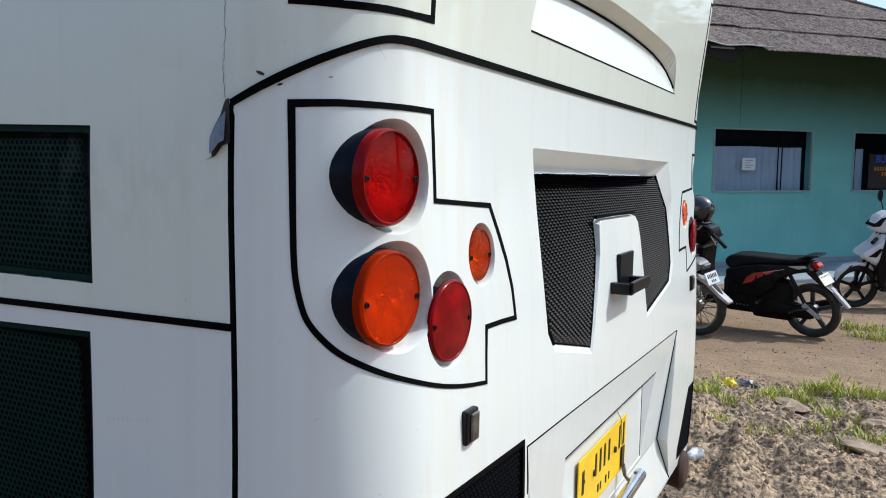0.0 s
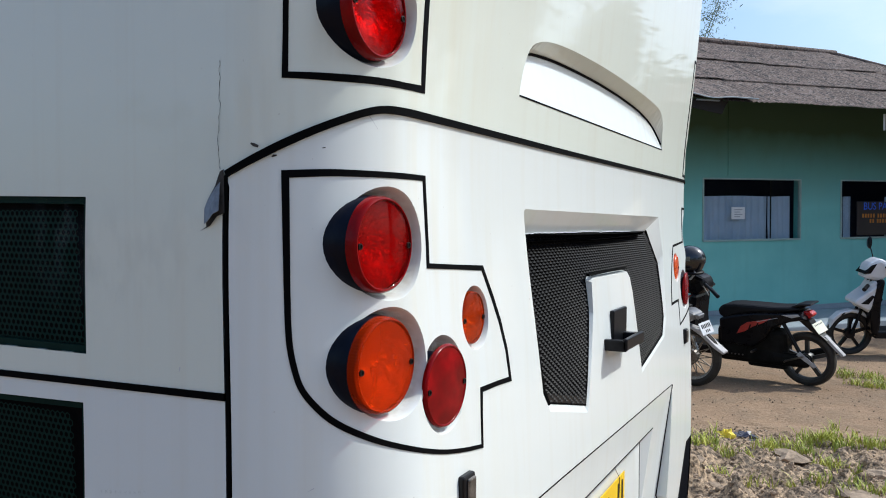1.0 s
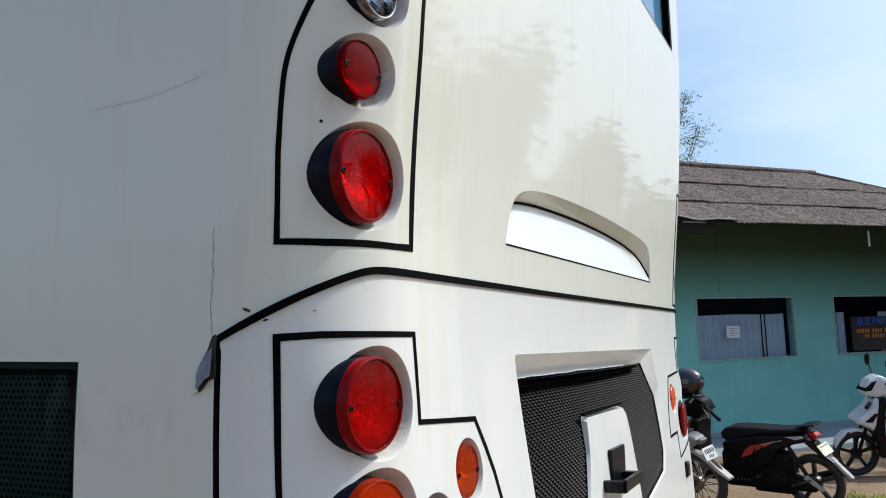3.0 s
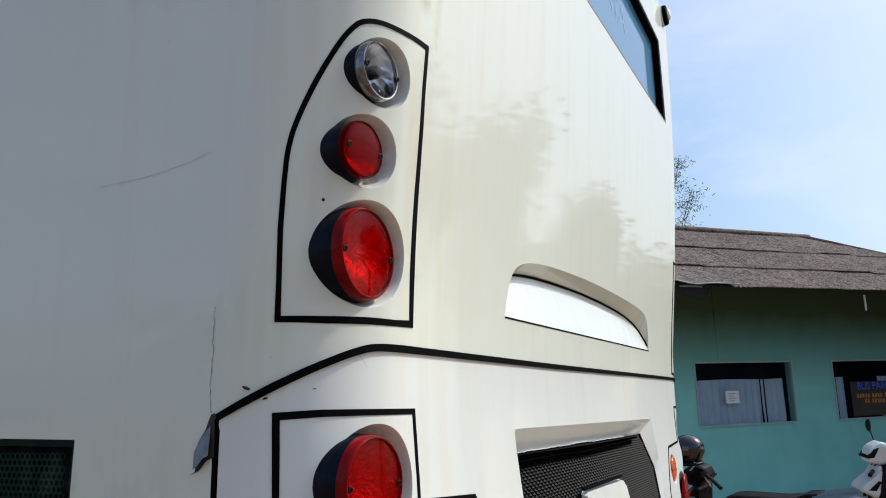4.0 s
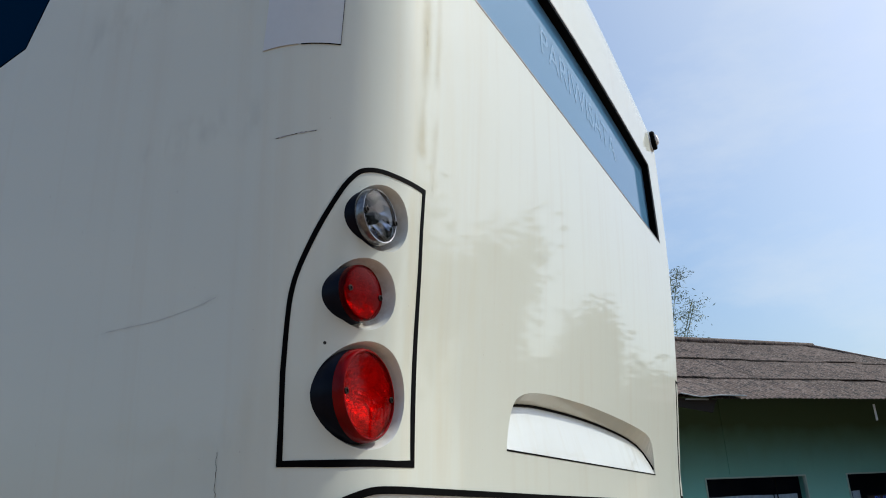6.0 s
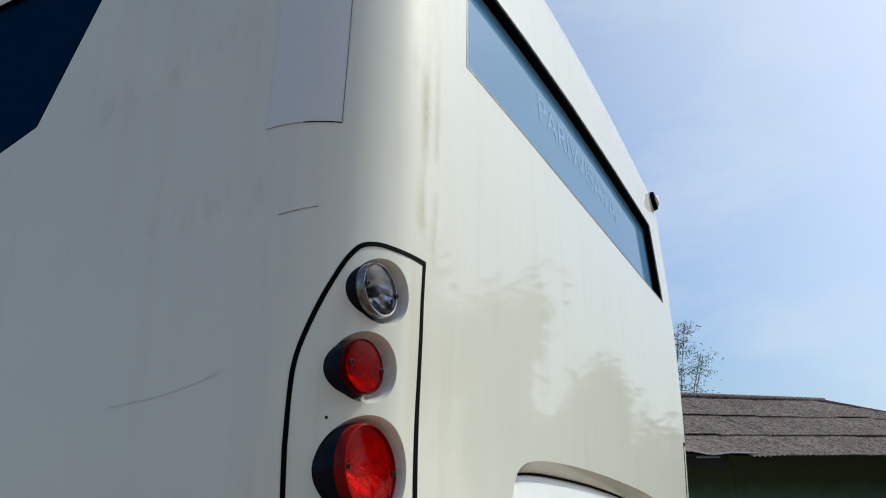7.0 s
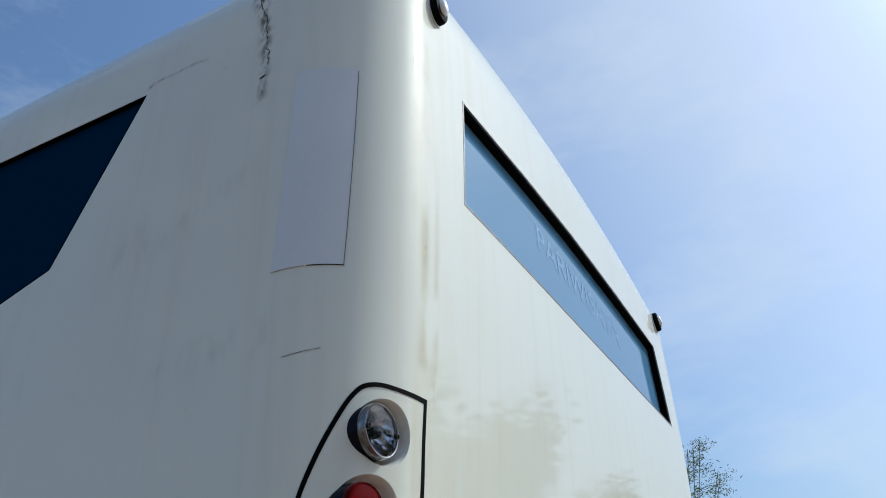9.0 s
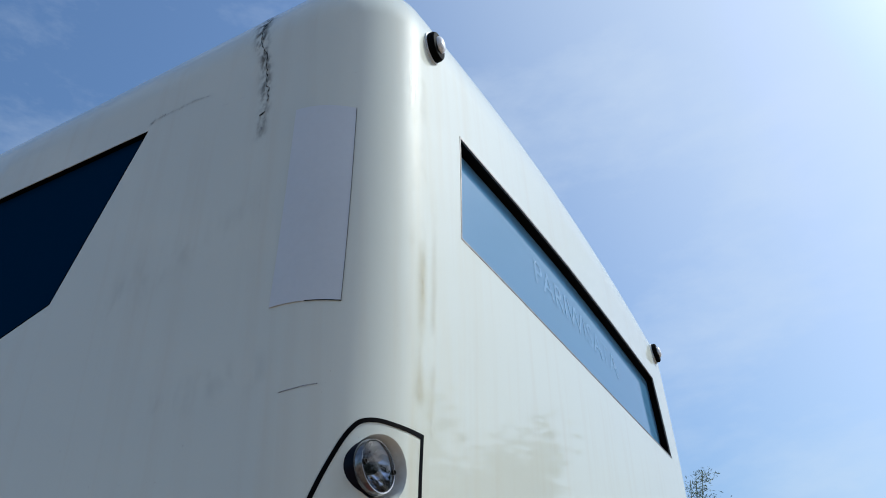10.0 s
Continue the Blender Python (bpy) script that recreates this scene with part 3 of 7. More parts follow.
LOW_VENT = [(-0.80, 0.98), (-0.296, 0.98), (-0.2728, 1.3975), (-0.80, 1.382)]
for side in (0, 1):
    line = [(-FAR, 0.595), (seam_u(0.595) - G, 0.595), (seam_u(1.43) - G, side_seam(0) - G), (-1.2, side_seam(-1.2) - G), (-FAR, side_seam(-FAR) - G)]
    if side:
        line = flip(line)[::-1]
    sheet("side_lower_panel", line, [] if side else [LOW_VENT], WHITE_LOW, bus, "plain white lower side panel", [-FAR + 0.5 * k for k in range(22)] + [-0.2, -0.1] if not side else [AROUND + 0.5 * k for k in range(1, 21)], [0.5 + 0.1 * k for k in range(10)])

# roof, front and floor that close the body
roof_line = [skin(u, TOP) for u in [-FAR + 0.75 * k for k in range(15)] + [0.03 * k for k in range(10)] + [0.3 + 0.1 * k for k in range(20)] + [AROUND - 0.28 + 0.03 * k for k in range(10)] + [AROUND + 0.75 * k for k in range(15)]]
half = len(roof_line) // 2
roof_v, roof_f = [], []
for i in range(half):
    a, b = roof_line[i], roof_line[-1 - i]
    for k in range(7):
        p = a.lerp(b, k / 6)
        p.z = a.z + (0.0 if i > 22 else 0.07) * math.sin(math.pi * k / 6)
        roof_v.append(p)
for i in range(half - 1):
    for k in range(6):
        roof_f.append((7 * i + k, 7 * i + k + 1, 7 * i + k + 8, 7 * i + k + 7))
obj("roof", roof_v, roof_f, WHITE, bus, "white coach roof", True)
front_y = CORNER + FAR - 0.09
boxed("front_wall", (0.01, front_y, 0.56), (WIDTH - 0.01, front_y + 0.1, 3.42), WHITE, bus, 0.04)
# near-black box added so the shell looks unlit inside
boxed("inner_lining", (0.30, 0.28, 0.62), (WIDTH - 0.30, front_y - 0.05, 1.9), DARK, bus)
boxed("floor_pan", (0.06, 0.14, 0.56), (WIDTH - 0.06, front_y, 0.60), DARK, bus)
for x in (0.16, WIDTH - 0.16):
    for y in (3.1, 9.0):
        s = 1 if x > 1 else -1
        m = Matrix.Translation((x, y, GROUND + 0.485)) @ Euler((0, radians(90) * s, 0)).to_matrix().to_4x4()
        wheel = turned("wheel", [(0.30, -0.13), (0.44, -0.13), (0.48, -0.10), (0.49, 0.0), (0.48, 0.10), (0.44, 0.13), (0.31, 0.13), (0.29, 0.09)], m, TYRE, bus, "black bus tyre", 32)
        turned("rim", [(0.30, 0.08), (0.27, 0.05), (0.16, 0.03), (0.13, 0.09), (0.0, 0.09)], m, STEEL, wheel, "", 24)

# rubber seams
ribbon("seam_strip", [(seam_u(0.59), 0.59, 0.006), (seam_u(1.2), 1.2, 0.0062), (seam_u(1.45), 1.45, 0.0052), (seam_u(1.715), 1.715, 0.0056)], 0.0054, RUBBER, bus, "black vertical panel seam", 0.001)
ribbon("seam_strip", [(AROUND - seam_u(0.56), 0.56), (AROUND - seam_u(1.735), 1.735)], 0.0075, RUBBER, bus, "", 0.001)
ribbon("seam_strip", smooth_line(ARCH, 1), 0.0104, RUBBER, bus, "black rubber strip arching over the corner", 0.004)
ribbon("seam_strip", [(-6.0, side_seam(-6.0)), (-1.2, side_seam(-1.2)), (-0.012, side_seam(0))], 0.0100, RUBBER, bus, "black horizontal side seam", 0.002)

# pinstriped frames round the lamp clusters
LOW_STRIPE = [(0.0891, 1.7163, 0.0106), (0.1461, 1.7192, 0.0099), (0.2128, 1.7195, 0.0088), (0.3165, 1.7197, 0.0084), (0.3192, 1.6814, 0.0080), (0.3213, 1.6269, 0.0078), (0.3206, 1.5961, 0.0080), (0.4104, 1.5905, 0.0078), (0.5121, 1.5844, 0.0090), (0.5455, 1.5355, 0.0098), (0.5717, 1.492, 0.0094), (0.5925, 1.4419, 0.0090), (0.602, 1.3889, 0.0090), (0.5405, 1.3916, 0.0086), (0.4774, 1.3927, 0.0088), (0.4724, 1.352, 0.0069), (0.4686, 1.3055, 0.0065)]
LOW_CURVE = [(0.4686, 1.3055, 0.0065), (0.3952, 1.3163, 0.007), (0.3115, 1.3345, 0.0071), (0.2119, 1.3663, 0.0078), (0.1672, 1.3856, 0.0090), (0.1329, 1.4045, 0.0094), (0.1119, 1.4244, 0.0094), (0.097, 1.444, 0.0088), (0.0905, 1.4612, 0.0086), (0.0845, 1.4958, 0.0086), (0.0842, 1.5305, 0.0087), (0.0858, 1.5646, 0.0088), (0.0885, 1.6454, 0.0099), (0.0891, 1.7163, 0.0106)]
UP_STRIPE = [(0.3005, 2.2613, 0.0095), (0.3004, 2.2447, 0.0093), (0.3002, 2.1944, 0.0098), (0.3029, 2.1337, 0.0102), (0.3042, 2.0685, 0.0112), (0.3055, 1.995, 0.0128), (0.3079, 1.9089, 0.0136), (0.3102, 1.8431, 0.0112), (0.2626, 1.8406, 0.0096), (0.2131, 1.8401, 0.0104), (0.1505, 1.8389, 0.0104), (0.0879, 1.8394, 0.0085), (0.0863, 1.8933, 0.0075), (0.083, 1.9576, 0.0077)]
UP_CURVE = [(0.083, 1.9576, 0.0077), (0.0814, 2.0415, 0.0072), (0.0823, 2.0681, 0.0077), (0.0864, 2.0947, 0.0076), (0.0961, 2.1271, 0.0081), (0.1104, 2.1663, 0.0083), (0.1276, 2.2041, 0.008), (0.1408, 2.2297, 0.0081), (0.1529, 2.246, 0.0083), (0.1625, 2.2553, 0.0082), (0.1769, 2.2602, 0.0076), (0.1967, 2.2622, 0.0074), (0.2249, 2.2606, 0.0074), (0.2593, 2.2601, 0.0075), (0.3005, 2.2613, 0.0095)]
for k in (0, 1):
    for a, b, words in ((LOW_STRIPE, LOW_CURVE, "hand-laid black pinstripe round the lower lamps"), (UP_STRIPE, UP_CURVE, "hand-laid black pinstripe round the upper lamps")):
        line = a + smooth_line(b, 2)[1:-1]
        ribbon("pinstripe", flip(line) if k else line, 0.0088, STRIPE, bus, words, 0.0012, 0.003, True)


def facets(ob, n, amount):
    """Uneven moulded facets of a reflector bowl."""
    rnd = random.Random(len(ob.data.vertices))
    for v in ob.data.vertices:
        v.co += n * rnd.uniform(-amount, amount)


def lamp(kind, c, turn, r, lens, words, well, k):
    """A lamp sunk into its well: bowl of the body, housing, lens and two screws. k: 1 for the other half of the bus."""
    n, e1, e2 = lamp_axes(turn)
    c = Vector(c)
    flip_m = Matrix(((-1, 0, 0, WIDTH), (0, 1, 0, 0), (0, 0, 1, 0), (0, 0, 0, 1))) if k else Matrix.Identity(4)
    # bowl
    cnt = len(well)
    vs, fs = [], []
    rim = [skin(*p) for p in well]
    mid = c + e1 * well_shift(c)
    for ring in range(4):
        for i, p in enumerate(rim):
            q = (p - mid) - n * (p - mid).dot(n)
            if ring == 0:
                w = p
            elif ring == 1:
                w = p - n * 0.006 - q * 0.05
            elif ring == 2:
                w = mid + q * 0.86 - n * 0.040 if (p - mid).dot(n) > -0.03 else p - n * 0.02 - q * 0.1
            else:
                w = mid + q * 0.3 - n * 0.045 if (p - mid).dot(n) > -0.03 else mid + q * 0.3 - n * 0.07
            vs.append(flip_m @ w)
    for ring in range(3):
        for i in range(cnt):
            a, b = ring * cnt + i, ring * cnt + (i + 1) % cnt
            fs.append((a, b, b + cnt, a + cnt))
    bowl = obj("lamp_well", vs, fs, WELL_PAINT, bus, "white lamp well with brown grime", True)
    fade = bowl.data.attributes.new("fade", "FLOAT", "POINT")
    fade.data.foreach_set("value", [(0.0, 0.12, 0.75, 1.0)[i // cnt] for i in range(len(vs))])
    if k and lens is not CHROME:
        lens = AMBER_PLAIN if lens in (AMBER, AMBER_SMALL) else RED_DEEP
    deep_one = kind in FACES
    if deep_one:
        c, turn, r = FACES[kind]
        n, e1, e2 = lamp_axes(turn)
        c = Vector(c) - n * (0.032 if k else 0.0)
    m = flip_m @ Matrix.Translation(c) @ Matrix((e1, e2, n)).transposed().to_4x4()
    back = -0.085 if deep_one else -0.03
    girth = 1.06 if deep_one else 0.80 if kind == "brake_lamp" else 1.0
    house = turned(kind, [(r * (girth - 0.05), back), (r * girth, -0.034), (r * (girth - 0.01), -0.018), (r * (girth - 0.05), -0.0145), (r * (girth - 0.07), -0.022), (r * 0.2, -0.036)], m, HOUSING, bus, words)
    if lens is CHROME:
        bowl = turned("reflector", [(r * 0.95, -0.004), (r * 0.80, -0.010), (r * 0.58, -0.016), (r * 0.35, -0.021), (0.0, -0.024)], m, BOWL, house, "silver reflector bowl", 20, False)
        facets(bowl, n, 0.003)
        turned("bulb", [(r * 0.22, -0.022), (r * 0.24, -0.010), (r * 0.17, -0.004), (0, -0.002)], m, DARK, house, "", 16)
        front = turned("lens", [(r, -0.016), (r * 1.0, -0.002), (r * 0.96, 0.000), (r * 0.90, 0.001), (r * 0.5, 0.005), (r * 0.2, 0.006), (0, 0.006)], m, CLEAR_GLASS, house, "clear domed lens")
        front.visible_shadow = False
        turned("bezel", [(r * 1.01, -0.014), (r * 1.045, -0.010), (r * 1.045, -0.004), (r * 1.0, 0.0015), (r * 0.95, 0.001), (r * 0.93, -0.004)], m, RIM_GREY, house, "thin grey ring", 40, True, False)
    else:
        rim = [(r * 0.94, -0.010), (r * 1.0, -0.0075), (r * 1.02, -0.004)] if kind == "brake_lamp" else [(r * 1.0, -0.017), (r * 1.035, -0.0145), (r * 1.03, -0.006)]
        turned("lens", rim + [ (r * 1.005, -0.0012), (r * 0.97, 0.0005), (r * 0.945, 0.0002), (r * 0.93, -0.0008), (r * 0.5, 0.0016), (r * 0.2, 0.0022), (0, 0.0022)], m, lens, house, "", 48)
        if lens is RED:
            turned("lens_rim", [(r * 1.005, -0.0168), (r * 1.042, -0.0145), (r * 1.037, -0.006), (r * 1.012, -0.0008), (r * 0.975, 0.0012), (r * 0.952, 0.0010), (r * 0.945, -0.0004)], m, RED_DEEP, house, "darker red rim", 48, True, False)
        if lens in (RED, RED_FACET, AMBER, AMBER_SMALL):
            facets(turned("reflector", [(r * (0.95 - 0.0864 * j), -0.006 - 0.024 * (1 - (1 - j / 11) ** 2)) for j in range(12)], m, REFLECTOR, house, "", 34, False), n, 0.0016)
    for s in (-1, 1):
        p = m @ Matrix.Translation((s * r * 0.86, -0.0015, -0.001 if lens is not CHROME else 0.002))
        turned("screw", [(0.0042, 0.0), (0.0042, 0.0026), (0.003, 0.0028), (0.0024, 0.001), (0, 0.001)], p, SCREW, house, "", 10)


for (kind, c, turn, r, lens, words), well in zip(LAMPS, WELLS):
    for k in (0, 1):
        lamp(kind, c, turn, r, lens, words, well, k)


def rear_point(x, z, depth):
    p = skin(R(x), z)
    return Vector((p.x, p.y + depth, p.z))


def band(name, a, b, material, label="", closed=True, parent=bus):
    """A strip of faces between two lines of points."""
    n = len(a)
    fs = [(i, (i + 1) % n, n + (i + 1) % n, n + i) for i in range(n if closed else n - 1)]
    return obj(name, a + b, fs, material, parent, label)


# engine grille: sloping walls, black mesh, lifting latch
outer = dense(RECESS, 0.05)
inner = []
for (a, b), (c2, d2) in zip(zip(RECESS, RECESS[1:] + RECESS[:1]), zip(RECESS_IN, RECESS_IN[1:] + RECESS_IN[:1])):
    k = max(1, math.ceil((Vector(b) - Vector(a)).length / 0.05))
    inner += [tuple(Vector(c2).lerp(Vector(d2), j / k)) for j in range(k)]


def grille_depth(z):
    """The mesh lies deeper towards its top."""
    f = min(max((z - 1.26) / 0.37, 0.0), 1.0)
    return 0.007 + 0.021 * f * f


cut = next(i for i, p in enumerate(outer) if abs(p[0] - 1.506) < 1e-6)
cut2 = next(i for i, p in enumerate(outer) if abs(p[0] - 0.955) < 1e-6)
o3, i3 = [rear_point(x, z, 0.0) for x, z in outer], [rear_point(x, z, grille_depth(z)) for x, z in inner]
band("grille_recess", o3[cut2:] + o3[:cut + 1], i3[cut2:] + i3[:cut + 1], WHITE_LOW, "white sloping frame of the engine grille", False)
band("grille_tab_edge", o3[cut:cut2 + 1], i3[cut:cut2 + 1], WHITE_LOW, "white edge of the grille tab", False)
ins = dense(RECESS_IN, 0.03)
grille = obj("engine_grille", [rear_point(x, z, grille_depth(z) - 0.001) for x, z in ins], [tuple(range(len(ins)))[::-1]], DARK, bus, "black mesh engine grille")


def mesh_studs(name, poly, depth, parent, label):
    """Expanded black metal: wide raised diamonds in staggered rows."""
    xs, zs = [p[0] for p in poly], [p[1] for p in poly]
    cells, row = [], 0
    z = min(zs)
    while z < max(zs):
        x = min(xs) + (0.011 if row % 2 else 0)
        while x < max(xs):
            cells.append((x, z))
            x += 0.022
        z += 0.0062
        row += 1
    cells = np.array(cells)
    keep = np.ones(len(cells), bool)
    for d in ((-0.0095, 0), (0.0105, 0), (0, -0.005), (0, 0.005)):
        keep &= inside(poly, cells + np.array(d))
    cells = cells[keep]
    vs, fs = [], []
    for x, z in cells:
        k = len(vs)
        for dx, dz, d in ((-0.0078, 0, 0), (0, -0.0042, 0), (0.0078, 0, 0), (0, 0.0042, 0), (-0.001, -0.0005, -0.0046)):
            vs.append(rear_point(float(x) + dx, float(z) + dz, depth(float(z)) - 0.0025 + d))
        fs += [(k, k + 1, k + 4), (k + 1, k + 2, k + 4), (k + 2, k + 3, k + 4), (k + 3, k, k + 4)]
    return tagged(obj(name, vs, fs, MESH_BLACK, parent, label), kind="stuff")


mesh_studs("wire_mesh", RECESS_IN, grille_depth, grille, "black expanded metal mesh")
ribbon("grille_edge", [(R(1.018), 1.540), (R(1.380), 1.5425)], 0.006, RUBBER, bus, "", 0.003)
ribbon("grille_foot", [(R(0.698), 1.318), (R(0.952), 1.264)], 0.017, PLASTIC, bus, "", -0.004, 0.008)
ribbon("grille_foot", [(R(1.83), 1.322), (R(1.512), 1.264)], 0.017, PLASTIC, bus, "", -0.004, 0.008)
ribbon("grille_edge", [(R(0.652), 1.6300, 0.013), (R(0.9), 1.6295, 0.011), (R(1.1), 1.6275, 0.014), (R(1.3), 1.6290, 0.011), (R(1.52), 1.6315, 0.008), (R(1.66), 1.634, 0.004)], 0.014, RUBBER, bus, "black strip along the top of the mesh", -0.0255, 0.008)
rng = random.Random(5)
tube("sealant_bead", [rear_point(0.645 + 0.92 * i / 60, 1.6385 + 0.0005 * rng.gauss(0, 1) + (0.002 if 26 < i < 36 and i % 3 else 0.0), 0.0245) for i in range(61)], 0.0010, WHITE_PATCH, grille, "ragged white bead of old sealant", 6)

for side in ([RECESS_IN[0]] + RECESS_IN[:-3:-1], RECESS_IN[3:8]):
    tube("mesh_frame", [rear_point(x, z, grille_depth(z) - 0.002) for x, z in dense(side, 0.05, False)], 0.0045, RUBBER, grille, "", 6)
tube("mesh_frame", [p + Vector((0, -0.001, 0)) for p in i3[cut:cut2 + 1]], 0.003, RUBBER, grille, "", 6)

# lifting latch in the middle of the grille tab
py = rear_point(1.25, 1.37, 0).y
latch = boxed("hatch_latch", (1.186, py - 0.006, 1.358), (1.322, py + 0.006, 1.443), PLASTIC, bus, 0.004, "black plastic lifting latch")
bm = bmesh.new()
box(bm, (1.118, py - 0.056, 1.355), (1.304, py - 0.044, 1.383), 0.003)
box(bm, (1.118, py - 0.054, 1.352), (1.142, py + 0.004, 1.379), 0.003)
box(bm, (1.280, py - 0.054, 1.352), (1.304, py + 0.004, 1.379), 0.003)
box(bm, (1.130, py - 0.048, 1.350), (1.292, py - 0.004, 1.360), 0.002)
part("paddle", bm, PLASTIC, latch)
bm = bmesh.new()
extruded(bm, [(1.135, 1.296), (1.345, 1.296), (1.330, 1.352), (1.135, 1.352)], 0.004, Matrix(((1, 0, 0, 0), (0, 0, 1, py - 0.0005), (0, 1, 0, 0), (0, 0, 0, 1))), 0.001)
part("pocket_plate", bm, WHITE_LOW, latch)

# air scoop above the seam
SLIT = [(0.607, 1.955), (0.640, 1.976), (0.691, 1.9877), (0.748, 1.9939), (0.831, 1.9998), (0.935, 2.0038), (1.066, 2.0074), (1.214, 2.0092), (1.385, 2.0078), (1.558, 2.0033), (1.69, 1.996), (1.765, 1.986), (1.815, 1.968), (1.845, 1.944), (1.866, 1.918)]


def scoop_floor(x):
    return float(np.interp(x, [p[0] for p in SCOOP_BASE], [p[1] for p in SCOOP_BASE]))


# the floor of the scoop rises inwards to the slit; the lip comes down to it
slit_x, slit_z = [p[0] for p in SLIT], [p[1] for p in SLIT]
first, last = SCOOP_TOP[0][0], SCOOP_TOP[-1][0]
tops, mids, bots = [], [], []
for k, (x, z) in enumerate(SCOOP_TOP):
    f = (x - first) / (last - first)
    sx = slit_x[0] + (slit_x[-1] - slit_x[0]) * f
    sz = min(float(np.interp(sx, slit_x, slit_z)), z - 0.001) if 0 < k < len(SCOOP_TOP) - 1 else z
    lift = min(1.0, max(0.0, (sz - scoop_floor(sx)) / 0.09))
    tops.append(rear_point(x, z, 0.0))
    mids.append(rear_point(x * (1 - lift) + sx * lift, sz, 0.034 * lift))
    bots.append(rear_point(x, min(z, scoop_floor(x)), 0.0))
scoop = band("air_scoop", tops, mids, WHITE, "white air scoop with a dark slit", False)
band("scoop_floor", bots, mids, WHITE_LOW, "bright white sloping panel", False, scoop)
tube("slit", [m + Vector((0, -0.002, 0)) for m in mids[8:-2]], 0.0030, RUBBER, scoop, "black slit", 6)
ribbon("scoop_edge", [(R(x), z) for x, z in SCOOP_BASE], 0.0034, RUBBER, scoop, "", 0.001)

# hatch with the number plate
def hatch_depth(z):
    """The hatch sinks inwards down to z = 0.75 and comes out again below."""
    return 0.036 * (1.146 - z) / (1.146 - 0.75) if z > 0.75 else 0.036 * (z - 0.62) / 0.13


NICHE = [(0.792, 1.046), (1.677, 1.038), (1.640, 0.780), (0.832, 0.772)]
NICHE_IN = [(0.815, 1.040, 0.040), (1.630, 1.005, 0.040), (1.628, 0.785, 0.036), (0.842, 0.775, 0.0345)]
HX = [[(0.542, 1.148), (1.948, 1.125)], [(0.575, 0.765), (1.880, 0.765)], [(0.555, 0.605), (1.975, 0.605)]]
HD = (0.0, 0.036, 0.0)
hv = [rear_point(x, z, d) for row, d in zip(HX, HD) for x, z in row] + [rear_point(x, z, hatch_depth(z)) for x, z in NICHE]
hatch = obj("rear_hatch", hv, [(0, 6, 7, 1), (1, 7, 8, 3), (0, 2, 9, 6), (2, 3, 8, 9), (2, 4, 5, 3)], WHITE_LOW, bus, "white lower hatch round the number plate")
po = hv[6:]
pi = [rear_point(*p) for p in NICHE_IN]
band("plate_recess", po, pi, WHITE_LOW, "", True, hatch)
obj("plate_back", pi, [(0, 3, 2, 1)], WHITE_LOW, hatch)
for s in (0, 1):
    outer_edge, inner_edge = [], []
    for a, b in ((0, 1), (1, 2)):
        for k in range(9):
            f = k / 8
            (xa, za), (xb, zb) = HX[a][s], HX[b][s]
            outer_edge.append(rear_point(xa * (1 - f) + xb * f + (0.003 - 0.006 * s), za * (1 - f) + zb * f, -0.0004))
            inner_edge.append(hv[2 * a + s].lerp(hv[2 * b + s], f))
    band("hatch_side", outer_edge, inner_edge, WHITE_LOW, "", False, hatch)
ribbon("hatch_gap", [(R(0.543), 1.06), (R(0.542), 1.148), (R(0.758), 1.1453), (R(1.215), 1.137), (R(1.948), 1.125)], 0.0028, RUBBER, bus, "", 0.001)
tube("hatch_gap", [hv[1], hv[3] + Vector((0, -0.001, 0)), hv[5]], 0.0028, RUBBER, hatch, "", 6)
tube("plate_edge", [po[0], po[1]], 0.0016, RUBBER, hatch, "", 6)
tube("plate_edge", [pi[1], pi[2]], 0.0014, RUBBER, hatch, "", 6)
plate_y = -0.018
plate = boxed("number_plate", (0.964, plate_y, 0.828), (1.406, plate_y + 0.003, 0.978), YELLOW, bus, 0.001, "yellow number plate with black characters")
for x0, wide, z0, z1 in ((0.992, 0.016, 0.888, 0.945), (1.002, 0.014, 0.912, 0.920), (1.100, 0.013, 0.898, 0.955), (1.140, 0.014, 0.898, 0.957), (1.180, 0.013, 0.899, 0.957), (1.222, 0.014, 0.900, 0.956), (1.328, 0.013, 0.900, 0.962), (1.370, 0.014, 0.900, 0.962),
                         (1.128, 0.012, 0.848, 0.868), (1.152, 0.010, 0.848, 0.868), (1.200, 0.012, 0.848, 0.868), (1.232, 0.008, 0.848, 0.868)):
    boxed("plate_mark", (x0, plate_y - 0.0012, z0), (x0 + wide, plate_y + 0.001, z1), PLASTIC, plate, 0.0004)
for x in (1.091, 1.286):
    turned("bolt", [(0.009, 0), (0.008, 0.005), (0, 0.006)], Matrix.Translation((x, plate_y, 0.911)) @ Euler((radians(90), 0, 0)).to_matrix().to_4x4(), RUST, plate, "", 8)
boxed("plate_tab", (1.352, plate_y - 0.005, 0.842), (1.380, plate_y - 0.001, 0.897), RUST, bus, 0.001, "rusty tab holding the chrome tube")
tube("plate_wire", [(1.340, plate_y + 0.012, 1.003), (1.342, plate_y - 0.001, 0.977), (1.346, plate_y - 0.003, 0.905)], 0.0008, RUST, bus, "rusty wire behind the plate", 6)
tube("tow_bar", [(0.70, plate_y - 0.05, 0.803), (1.383, plate_y - 0.05, 0.820)], 0.017, CHROME, bus, "worn chrome tube below the number plate", 16)
